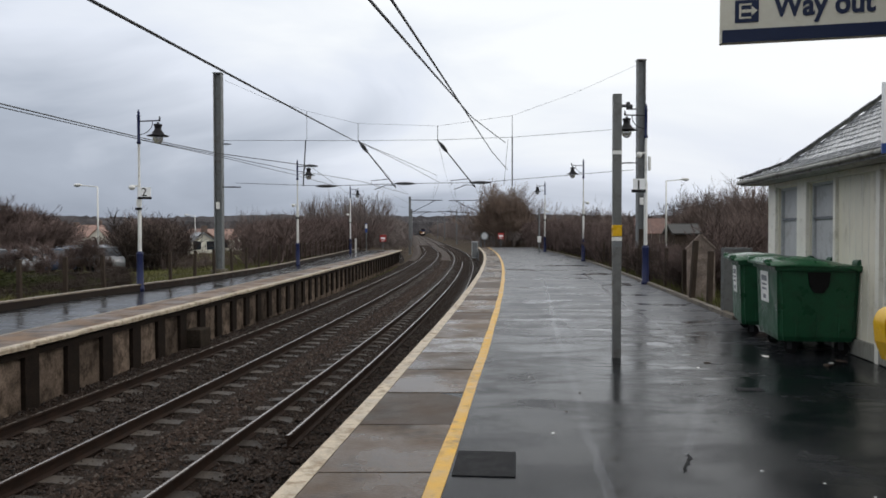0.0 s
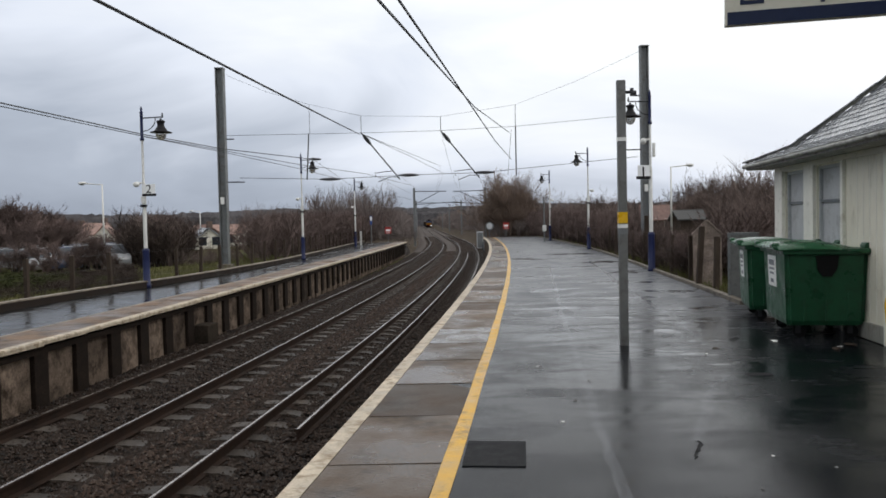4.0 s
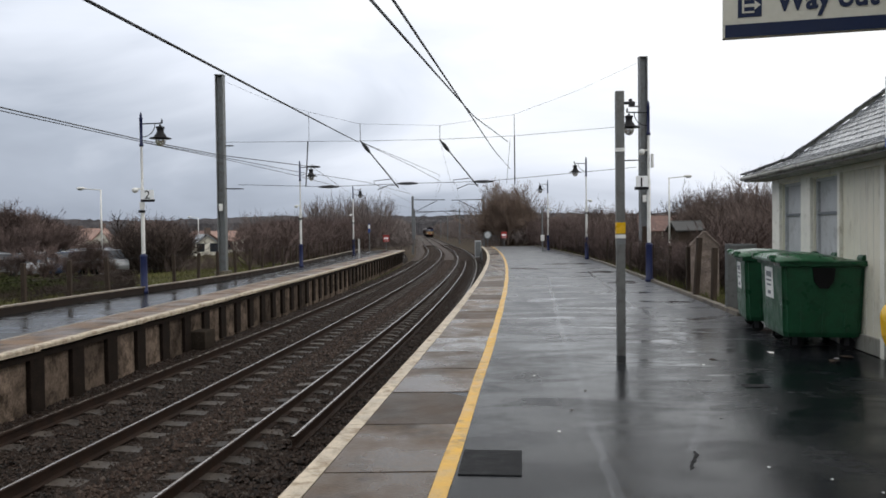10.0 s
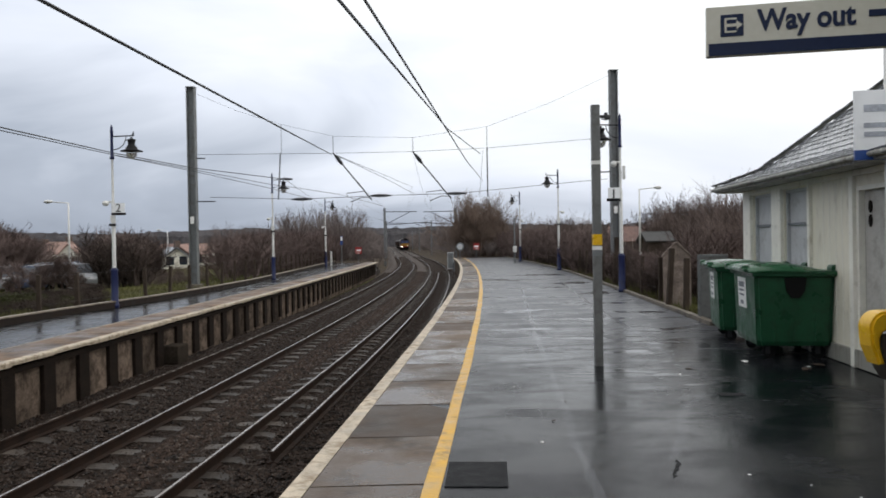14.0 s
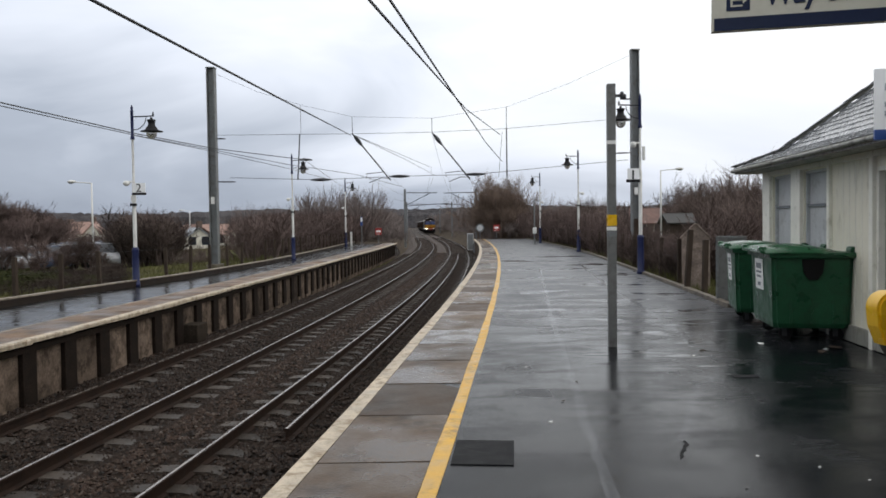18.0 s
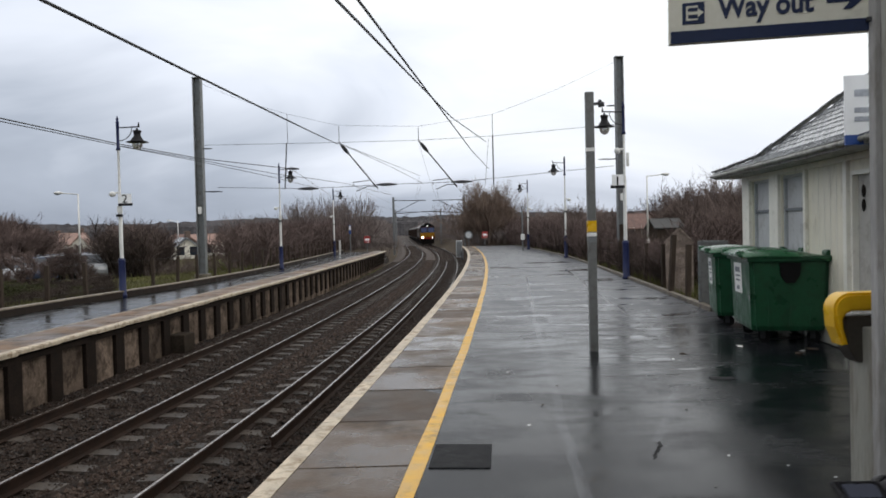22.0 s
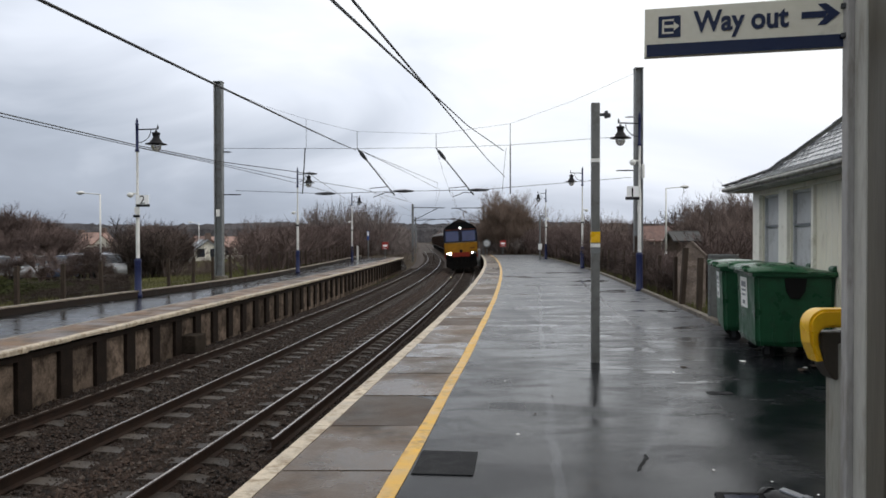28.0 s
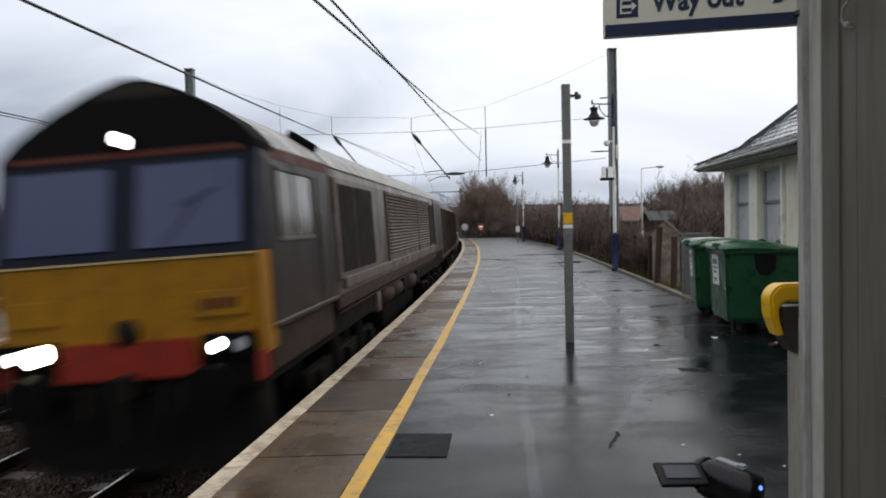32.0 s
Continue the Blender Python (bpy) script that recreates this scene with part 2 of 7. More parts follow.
def stone_mat(name="ballast_stone", k=1.0):
    """Loose stones, each of its own brown or grey."""
    m = mat(name, (0.055, 0.041, 0.031), 0.6, spec=0.2, vary=0.3, scale=9, fine=60, bump=0.4)
    n, l = m.node_tree.nodes, m.node_tree.links
    b = n["Principled BSDF"]
    g = n.new("ShaderNodeNewGeometry")
    r = n.new("ShaderNodeValToRGB")
    for p, c in ((0.35, (0.058, 0.033, 0.022)), (0.7, (0.090, 0.053, 0.036)), (0.93, (0.120, 0.083, 0.062))):
        e = r.color_ramp.elements.new(p)
        e.color = (c[0] * k, c[1] * k, c[2] * k, 1)
    r.color_ramp.elements[0].color = (0.018 * k, 0.0125 * k, 0.0095 * k, 1)
    r.color_ramp.elements[-1].color = (0.20 * k, 0.165 * k, 0.14 * k, 1)
    l.new(g.outputs["Random Per Island"], r.inputs["Fac"])
    l.new(r.outputs["Color"], b.inputs["Base Color"])
    return m


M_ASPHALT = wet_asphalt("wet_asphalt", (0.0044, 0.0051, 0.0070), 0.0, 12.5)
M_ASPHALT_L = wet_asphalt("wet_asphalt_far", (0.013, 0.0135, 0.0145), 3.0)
M_WATER = mat("rain_water_film", (0.008, 0.0085, 0.010), 0.15, spec=0.20, vary=0.3, scale=3, fine=60, bump=0.06)
M_SEAM = wet_asphalt("worn_asphalt_joint", (0.034, 0.036, 0.041), 0.0)
M_PATCH = mat("tarmac_patch", (0.0150, 0.0155, 0.0172), 0.7, spec=0.12, vary=0.45, scale=7, fine=110, bump=0.7, dirt=(0.03, 0.03, 0.032), dirt_amount=0.15)
M_SLAB = mat("wet_paving_slab", (0.097, 0.066, 0.043), 0.5, spec=0.2, vary=0.3, scale=1.1, fine=55, bump=0.3, dirt=(0.040, 0.031, 0.024), dirt_amount=0.36, wet=0.3, rnd=0.3)
M_SLABDARK = mat("soaked_paving_slab", (0.055, 0.039, 0.026), 0.3, spec=0.4, vary=0.4, scale=2.0, fine=40, bump=0.06, dirt=(0.035, 0.026, 0.018), dirt_amount=0.3, wet=0.5)
M_SLABBROWN = mat("damp_brown_slab", (0.070, 0.047, 0.032), 0.55, spec=0.2, vary=0.3, scale=1.6, fine=55, bump=0.3, dirt=(0.040, 0.029, 0.021), dirt_amount=0.4, rnd=0.2)
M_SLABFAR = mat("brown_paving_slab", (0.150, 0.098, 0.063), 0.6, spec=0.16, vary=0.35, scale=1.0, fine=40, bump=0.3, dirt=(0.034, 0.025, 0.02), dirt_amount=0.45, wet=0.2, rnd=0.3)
M_NOSE = mat("worn_white_edge_paint", (0.50, 0.43, 0.335), 0.6, spec=0.25, vary=0.22, scale=4, fine=90, dirt=(0.20, 0.145, 0.09), dirt_amount=0.47, bump=0.4, wet=0.1)
M_YELLOW = mat("yellow_line_paint", (0.58, 0.335, 0.045), 0.5, vary=0.2, scale=4, fine=60, dirt=(0.26, 0.165, 0.05), dirt_amount=0.3, bump=0.3, wet=0.1)
# near bed: the shade in the gaps between stones is put into the colour
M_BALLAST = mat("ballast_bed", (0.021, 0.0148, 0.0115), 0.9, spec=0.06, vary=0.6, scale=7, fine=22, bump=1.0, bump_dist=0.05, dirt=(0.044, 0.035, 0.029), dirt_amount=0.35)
# far bed: lit stone tops and low-angle sheen are put into the paler colour
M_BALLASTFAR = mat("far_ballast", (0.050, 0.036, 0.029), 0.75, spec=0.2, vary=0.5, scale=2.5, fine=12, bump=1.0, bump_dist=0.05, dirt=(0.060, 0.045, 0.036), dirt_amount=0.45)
M_STONE = stone_mat(k=0.50)
M_STONEDARK = stone_mat("track_ballast_stone", 0.32)
M_SLEEPER = mat("concrete_sleeper", (0.050, 0.041, 0.034), 0.62, spec=0.14, vary=0.4, scale=4, fine=60, dirt=(0.022, 0.017, 0.013), dirt_amount=0.5, wet=0.1, rnd=0.4)
# brown close to the far ballast tone, for the joined sleepers
M_SLEEPERBROWN = mat("plain_brown_sleeper", (0.052, 0.039, 0.032), 0.75, spec=0.08, vary=0.4, scale=2, fine=30)
M_RUST = mat("rusty_rail", (0.024, 0.0145, 0.0105), 0.75, spec=0.12, vary=0.4, scale=5, fine=60, bump=0.3)
M_RAILTOP = mat("worn_rail_head", (0.29, 0.265, 0.245), 0.27, metal=0.8, vary=0.2, scale=4, fine=50, bump=0.08, dirt=(0.12, 0.09, 0.07), dirt_amount=0.35)
M_PANEL = mat("stained_concrete_panel", (0.118, 0.090, 0.070), 0.9, spec=0.06, vary=0.45, scale=2.2, fine=30, dirt=(0.026, 0.019, 0.014), dirt_amount=0.5, bump=0.35, rnd=0.5)
M_BOXGREY = mat("grimy_box_concrete", (0.034, 0.027, 0.021), 0.9, spec=0.05, vary=0.4, scale=5, fine=40, bump=0.3)
M_POST = mat("rust_black_post", (0.017, 0.0125, 0.010), 0.85, spec=0.06, vary=0.4, scale=5, fine=40, bump=0.4)
M_COPING = mat("coping_concrete", (0.15, 0.13, 0.105), 0.7, spec=0.3, vary=0.3, scale=3, fine=50, dirt=(0.05, 0.042, 0.034), bump=0.3)
M_BOARD = mat("dark_kerb_board", (0.022, 0.016, 0.013), 0.7, spec=0.12, vary=0.35, scale=4, fine=50, bump=0.3, wet=0.1)
M_BOARDTOP = mat("pale_kerb_top", (0.24, 0.20, 0.155), 0.65, vary=0.3, scale=3, fine=40, dirt=(0.07, 0.055, 0.042), dirt_amount=0.45)
M_GRASS = mat("winter_grass", (0.078, 0.078, 0.026), 0.95, spec=0.05, vary=0.45, scale=0.3, fine=14, bump=0.8, bump_dist=0.05, dirt=(0.050, 0.038, 0.026), dirt_amount=0.5)
M_EARTH = mat("bare_brown_verge", (0.066, 0.052, 0.042), 0.95, spec=0.05, vary=0.45, scale=0.4, fine=9, bump=0.8, bump_dist=0.05, dirt=(0.085, 0.072, 0.044), dirt_amount=0.4)
M_BLADE = mat("grass_blades", (0.085, 0.092, 0.030), 0.85, spec=0.15, vary=0.5, scale=0.7, fine=20, bump=0, dirt=(0.07, 0.055, 0.03), dirt_amount=0.55)
M_TWIG = mat("bare_twigs", (0.135, 0.104, 0.093), 0.9, spec=0.1, vary=0.4, scale=1.5, fine=20, bump=0.2, rnd=0.35)
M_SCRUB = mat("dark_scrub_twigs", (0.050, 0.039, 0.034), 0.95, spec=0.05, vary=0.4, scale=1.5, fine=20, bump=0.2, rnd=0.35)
# paler than M_TWIG: distance haze is put into the twig colour
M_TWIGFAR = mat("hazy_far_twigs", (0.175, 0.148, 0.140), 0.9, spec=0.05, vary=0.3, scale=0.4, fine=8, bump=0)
M_TWIGDARK = mat("dark_bare_twigs", (0.112, 0.083, 0.076), 0.9, spec=0.1, vary=0.4, scale=1.5, fine=20, bump=0.2, rnd=0.35)
M_PALETWIG = mat("pale_bare_twigs", (0.155, 0.128, 0.120), 0.9, spec=0.1, vary=0.3, scale=1.5, fine=20, bump=0.2, rnd=0.25)
M_WILLOW = mat("willow_twigs", (0.175, 0.130, 0.105), 0.85, spec=0.15, vary=0.35, scale=0.7, fine=20, bump=0.2)
M_EVERGREEN = mat("evergreen_leaves", (0.036, 0.041, 0.015), 0.9, spec=0.1, vary=0.5, scale=2, fine=20, bump=0.2)
M_CREAM = mat("cream_painted_boards", (0.74, 0.70, 0.58), 0.55, vary=0.08, scale=2.5, fine=30, dirt=(0.50, 0.46, 0.36), dirt_amount=0.2, bump=0.1, stretch=(1, 1, 0.35))
M_TRIM = mat("white_painted_trim", (0.80, 0.78, 0.70), 0.5, vary=0.08, scale=3, fine=40, dirt=(0.52, 0.49, 0.41), dirt_amount=0.2, bump=0.1)
M_SHUTTER = mat("grey_window_board", (0.46, 0.47, 0.48), 0.55, vary=0.12, scale=3, fine=40, dirt=(0.32, 0.32, 0.32), dirt_amount=0.3, bump=0.1)
M_SLATE = mat("wet_slate", (0.21, 0.22, 0.235), 0.35, vary=0.3, scale=3, fine=40, bump=0.2, rnd=0.3, wet=0.15)
M_FELT = mat("roof_boarding", (0.06, 0.06, 0.06), 0.8)
M_GUTTER = mat("pale_gutter", (0.36, 0.355, 0.33), 0.55, vary=0.25, scale=4, dirt=(0.11, 0.105, 0.09), dirt_amount=0.5)
M_DOOR = mat("pale_grey_door", (0.42, 0.41, 0.38), 0.5, vary=0.12, scale=3, dirt=(0.3, 0.28, 0.25))
M_GREEN = mat("green_bin_plastic", (0.012, 0.068, 0.031), 0.45, spec=0.3, vary=0.2, scale=4, fine=60, bump=0.1, dirt=(0.012, 0.045, 0.022), dirt_amount=0.4, wet=0.1)
M_GREENLID = mat("green_lid_plastic", (0.018, 0.092, 0.039), 0.36, spec=0.4, vary=0.15, scale=4, fine=60, bump=0.1, dirt=(0.018, 0.055, 0.028), dirt_amount=0.25, wet=0.12)
M_BLACK = mat("black_rubber", (0.008, 0.008, 0.008), 0.75, spec=0.12, vary=0.3, scale=8)
M_LABEL = mat("white_label", (0.78, 0.78, 0.76), 0.5, vary=0.08, dirt=(0.52, 0.52, 0.50), dirt_amount=0.2, bump=0)
M_BAR = mat("printed_grey", (0.16, 0.17, 0.19), 0.6, bump=0)
M_PALEPRINT = mat("faded_print", (0.36, 0.38, 0.42), 0.6, bump=0)
M_STEEL = mat("galvanised_steel", (0.17, 0.18, 0.185), 0.55, metal=0.35, vary=0.2, scale=3, fine=40, dirt=(0.12, 0.11, 0.10), dirt_amount=0.35)
M_GREYPOST = mat("grey_painted_post", (0.135, 0.138, 0.135), 0.5, vary=0.15, scale=4, fine=50, dirt=(0.08, 0.077, 0.07), dirt_amount=0.3)
M_DARKSTEEL = mat("dark_steel", (0.035, 0.036, 0.04), 0.5, metal=0.3, vary=0.25, scale=6)
M_NAVY = mat("navy_lamp_paint", (0.010, 0.016, 0.065), 0.45, spec=0.3, vary=0.2, scale=5, bump=0.08)
M_LAMPDARK = mat("lantern_black_paint", (0.008, 0.008, 0.010), 0.55, spec=0.2, vary=0.2, scale=5, bump=0.08)
M_LAMPWHITE = mat("white_lamp_paint", (0.66, 0.66, 0.64), 0.45, vary=0.1, scale=5, dirt=(0.42, 0.40, 0.37), dirt_amount=0.2, bump=0.08)
M_GLOBE = glassy("lamp_glass", (0.85, 0.87, 0.88), 0.12, 1.45, 0.75)
M_SIGNCREAM = mat("sign_cream_enamel", (0.60, 0.58, 0.49), 0.4, vary=0.06, scale=3, dirt=(0.45, 0.42, 0.34), dirt_amount=0.15, bump=0.03)
M_SIGNNAVY = mat("sign_navy_enamel", (0.011, 0.020, 0.058), 0.45, spec=0.2, vary=0.1, bump=0.03)
M_SIGNWHITE = mat("sign_white_enamel", (0.84, 0.85, 0.86), 0.4, vary=0.05, bump=0.03)
M_SIGNBLUE = mat("sign_blue_enamel", (0.025, 0.07, 0.26), 0.4, vary=0.1, bump=0.03)
M_RED = mat("sign_red_enamel", (0.34, 0.028, 0.024), 0.4, vary=0.1, bump=0.03)
M_OLIVE = mat("olive_grey_boards", (0.096, 0.088, 0.070), 0.6, vary=0.08, scale=1.6, fine=30, stretch=(3, 3, 0.3), bump=0.15, dirt=(0.070, 0.061, 0.048), dirt_amount=0.4)
M_OLIVETRIM = mat("weathered_trim_shaded_plinth", (0.26, 0.255, 0.225), 0.6, vary=0.14, scale=3, fine=30, dirt=(0.16, 0.14, 0.115), dirt_amount=0.35, stretch=(2, 2, 0.4))
M_EDGETRIM = mat("dirty_grey_trim", (0.31, 0.302, 0.295), 0.65, vary=0.2, scale=3, fine=30, dirt=(0.17, 0.15, 0.13), dirt_amount=0.4, stretch=(2, 2, 0.4))
M_PALETRIM = mat("pale_grey_trim", (0.37, 0.365, 0.335), 0.6, vary=0.12, scale=3, fine=30, dirt=(0.25, 0.235, 0.20), dirt_amount=0.3, stretch=(2, 2, 0.4))
M_HOOD = mat("yellow_plastic_hood", (0.72, 0.42, 0.012), 0.3, vary=0.1, scale=4, bump=0.05, dirt=(0.5, 0.3, 0.02), dirt_amount=0.15)
M_DARKBOX = mat("dark_brown_casing", (0.045, 0.038, 0.03), 0.5, vary=0.2, scale=4)
M_CAMBLACK = mat("camcorder_black", (0.004, 0.004, 0.006), 0.32, spec=0.3, vary=0.15, scale=20, bump=0.02)
M_CAMSILVER = mat("camcorder_silver", (0.25, 0.26, 0.28), 0.35, metal=0.6, vary=0.15, scale=20, bump=0.02)
M_SCREEN = glassy("camcorder_screen", (0.05, 0.055, 0.075), 0.10)
M_HOUSE = mat("house_render", (0.45, 0.42, 0.37), 0.8, vary=0.15, scale=0.6, fine=8)
M_HOUSEB = mat("house_brick", (0.135, 0.100, 0.086), 0.85, spec=0.1, vary=0.25, scale=1, fine=12)
M_TILE = mat("red_roof_tiles", (0.155, 0.088, 0.070), 0.8, vary=0.3, scale=1.2, fine=10)
M_HOUSEWHITE = mat("white_house_render", (0.70, 0.67, 0.60), 0.8, vary=0.1, scale=0.8, fine=8, dirt=(0.45, 0.41, 0.35), dirt_amount=0.25)
M_DULLTILE = mat("dull_pink_roof_tile", (0.155, 0.095, 0.082), 0.8, vary=0.3, scale=1.5, fine=12, dirt=(0.12, 0.07, 0.058), dirt_amount=0.4)
M_PINKTILE = mat("pale_pink_tiles", (0.32, 0.205, 0.168), 0.75, vary=0.25, scale=1.2, fine=10, dirt=(0.2, 0.13, 0.11), dirt_amount=0.35)
M_WINDOW = glassy("dark_window_glass", (0.03, 0.035, 0.045), 0.08)
M_SANDSTONE = mat("pale_sandstone", (0.20, 0.160, 0.138), 0.85, spec=0.15, vary=0.45, scale=4.5, fine=30, dirt=(0.15, 0.12, 0.095), dirt_amount=0.4, bump=0.4)
M_TIMBER = mat("weathered_timber", (0.048, 0.036, 0.028), 0.85, spec=0.12, vary=0.35, scale=4, fine=40, stretch=(3, 3, 0.5), bump=0.3)
M_FARWOOD = mat("far_wood", (0.078, 0.074, 0.078), 0.95, spec=0.0, vary=0.35, scale=0.05, fine=0.6, bump=0)
M_CARS = [mat("car_paint_" + k, c, 0.3, vary=0.06, scale=1, bump=0, coat=0.6) for k, c in
          (("silver", (0.26, 0.27, 0.29)), ("white", (0.42, 0.43, 0.45)), ("grey", (0.13, 0.14, 0.16)), ("blue", (0.05, 0.08, 0.16)))]
# locomotive paints
M_LYELLOW = mat("loco_yellow", (0.275, 0.128, 0.006), 0.5, spec=0.18, vary=0.2, scale=2.5, fine=40, dirt=(0.20, 0.095, 0.010), dirt_amount=0.42, bump=0.05)
M_LRED = mat("loco_red_beam", (0.20, 0.018, 0.009), 0.55, spec=0.2, vary=0.2, scale=3, dirt=(0.14, 0.022, 0.011), dirt_amount=0.4, bump=0.05)
M_LBLUE = mat("loco_dark_blue", (0.005, 0.007, 0.017), 0.5, spec=0.12, vary=0.2, scale=3, bump=0.04)
M_LBLACK = mat("loco_black_roof", (0.004, 0.004, 0.0045), 0.8, spec=0.05, vary=0.25, scale=3, bump=0.08)
M_LGREY = mat("loco_grimy_side", (0.023, 0.0175, 0.0145), 0.45, spec=0.14, vary=0.3, scale=1.6, fine=30, dirt=(0.016, 0.013, 0.011), dirt_amount=0.42, bump=0.06, stretch=(1, 1, 0.4))
M_LCASING = mat("loco_grimy_casing", (0.085, 0.066, 0.056), 0.42, spec=0.3, vary=0.3, scale=1.4, fine=30, dirt=(0.06, 0.046, 0.038), dirt_amount=0.4, bump=0.06, stretch=(1, 1, 0.5))
M_LGRIME = mat("loco_rusty_grime", (0.040, 0.025, 0.019), 0.75, spec=0.15, vary=0.4, scale=3, fine=30, dirt=(0.018, 0.013, 0.011), dirt_amount=0.45, bump=0.2)
M_LROOF = mat("loco_grey_roof", (0.135, 0.118, 0.110), 0.36, vary=0.25, scale=1.6, fine=30, dirt=(0.12, 0.097, 0.083), dirt_amount=0.45, bump=0.06)
M_LLOUV = mat("loco_louvre_grey", (0.165, 0.138, 0.120), 0.5, vary=0.15, scale=2.5, dirt=(0.15, 0.127, 0.107), dirt_amount=0.35)
M_LGRILLE = mat("loco_grille_brown", (0.012, 0.009, 0.0075), 0.8, spec=0.1, vary=0.3, scale=3)
M_LORANGE = mat("loco_orange_line", (0.065, 0.018, 0.012), 0.6, spec=0.1, vary=0.1, scale=3, bump=0)
M_LCREAM = mat("loco_cream_line", (0.34, 0.26, 0.13), 0.5, spec=0.2, vary=0.1, scale=3, bump=0)
M_LUNDER = mat("loco_underframe", (0.008, 0.007, 0.0065), 0.85, spec=0.08, vary=0.4, scale=4, bump=0.3)
# blue and pale reflections are put into the base colours of both glasses
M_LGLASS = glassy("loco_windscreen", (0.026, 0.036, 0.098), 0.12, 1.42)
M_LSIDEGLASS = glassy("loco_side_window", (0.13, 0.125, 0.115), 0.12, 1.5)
M_LAMP_ON = glow("headlight_lit", (1.0, 0.86, 0.56), 40.0)
M_LAMP_TOP = glow("top_light_lit", (1.0, 0.97, 0.92), 6.0)
M_LAMP_DIM = glow("marker_light", (0.95, 0.93, 0.9), 9.0)
M_LAMP_RIGHT = glow("second_headlight_lit", (0.97, 0.95, 0.92), 16.0)
M_LAMP_OFF = glassy("lamp_lens_off", (0.35, 0.36, 0.38), 0.15)
M_WAGON = mat("wagon_brown_steel", (0.045, 0.037, 0.034), 0.6, vary=0.35, scale=1.5, dirt=(0.06, 0.042, 0.034), dirt_amount=0.4)


# ---- small mesh tools ----
def part(name, bm, material, parent=None, label="", smooth=False):
    """Links a bmesh as one mesh object, under a thing or a part."""
    me = bpy.data.meshes.new(name)
    bm.to_mesh(me)
    bm.free()
    for m in material if isinstance(material, (list, tuple)) else [material]:
        me.materials.append(m)
    if smooth:
        me.polygons.foreach_set("use_smooth", [True] * len(me.polygons))
    ob = new(name, me)
    if parent is not None:
        ob.parent = parent
    if label:
        ob["label"] = label
    return ob


def thing(name, at, label, category, group="", kind=""):
    e = new(name)
    e.empty_display_size = 0.2
    e.matrix_world = at
    return tagged(e, label, category, group, kind)


def box(bm, x, y, z, sx, sy, sz, m=None, bevel=0.0, mi=0):
    """A box centred at x, y, z."""
    mm = Matrix.Translation((x, y, z)) @ (m or Matrix()) @ Matrix.Diagonal((sx, sy, sz, 1))
    r = bmesh.ops.create_cube(bm, size=1.0, matrix=mm)
    fs = list({f for v in r["verts"] for f in v.link_faces})
    if bevel:
        es = list({e for v in r["verts"] for e in v.link_edges})
        rb = bmesh.ops.bevel(bm, geom=es, offset=bevel, segments=2, affect="EDGES", profile=0.6)
        fs = rb["faces"] + [f for f in fs if f.is_valid]
    for f in fs:
        if f.is_valid:
            f.material_index = mi
    return bm


def rod(bm, a, b, r0, r1=None, seg=8, cap=True, mi=0):
    """A tapered rod from a to b."""
    a, b = Vector(a), Vector(b)
    d = b - a
    r1 = r0 if r1 is None else r1
    q = d.to_track_quat("Z", "Y").to_matrix().to_4x4()
    res = bmesh.ops.create_cone(bm, cap_ends=cap, segments=seg, radius1=r0, radius2=r1, depth=d.length,
                                matrix=Matrix.Translation((a + b) / 2) @ q)
    for f in {f for v in res["verts"] for f in v.link_faces}:
        f.material_index = mi
    return bm


def ball(bm, x, y, z, r, sx=1, sy=1, sz=1, u=12, v=8):
    bmesh.ops.create_uvsphere(bm, u_segments=u, v_segments=v, radius=r, matrix=Matrix.Translation((x, y, z)) @ Matrix.Diagonal((sx, sy, sz, 1)))
    return bm


def spin(bm, profile, seg=14, at=(0, 0, 0)):
    """A turned shape from (radius, height) pairs."""
    rings = []
    for r, z in profile:
        rings.append([bm.verts.new((at[0] + max(r, 1e-4) * math.cos(2 * math.pi * k / seg), at[1] + max(r, 1e-4) * math.sin(2 * math.pi * k / seg), at[2] + z)) for k in range(seg)])
    for a, b in zip(rings, rings[1:]):
        for k in range(seg):
            bm.faces.new((a[k], a[(k + 1) % seg], b[(k + 1) % seg], b[k]))
    return bm


def prism(bm, outline, y0, y1, mi=0):
    """An outline in x, z drawn out from y0 to y1."""
    a = [bm.verts.new((x, y0, z)) for x, z in outline]
    b = [bm.verts.new((x, y1, z)) for x, z in outline]
    fs = [bm.faces.new(a), bm.faces.new(b[::-1])]
    for k in range(len(a)):
        fs.append(bm.faces.new((a[k], b[k], b[(k + 1) % len(a)], a[(k + 1) % len(a)])))
    for f in fs:
        f.material_index = mi
    return bm


def fixed(bm):
    bmesh.ops.recalc_face_normals(bm, faces=bm.faces)
    return bm


def sweep(bm, rows, closed=False, mi=None):
    """Rows of points, each row a cross-section; joins neighbours with quads."""
    vs = [[bm.verts.new(p) for p in r] for r in rows]
    for a, b in zip(vs, vs[1:]):
        n = len(a)
        for k in range(n if closed else n - 1):
            f = bm.faces.new((a[k], a[(k + 1) % n], b[(k + 1) % n], b[k]))
            if mi:
                f.material_index = mi[k]
    if closed:
        bm.faces.new(vs[0][::-1])
        bm.faces.new(vs[-1])
    return bm


def ys(a, b, step):
    n = max(1, round((b - a) / step))
    return [a + (b - a) * k / n for k in range(n + 1)]


def bm_new():
    return bmesh.new()


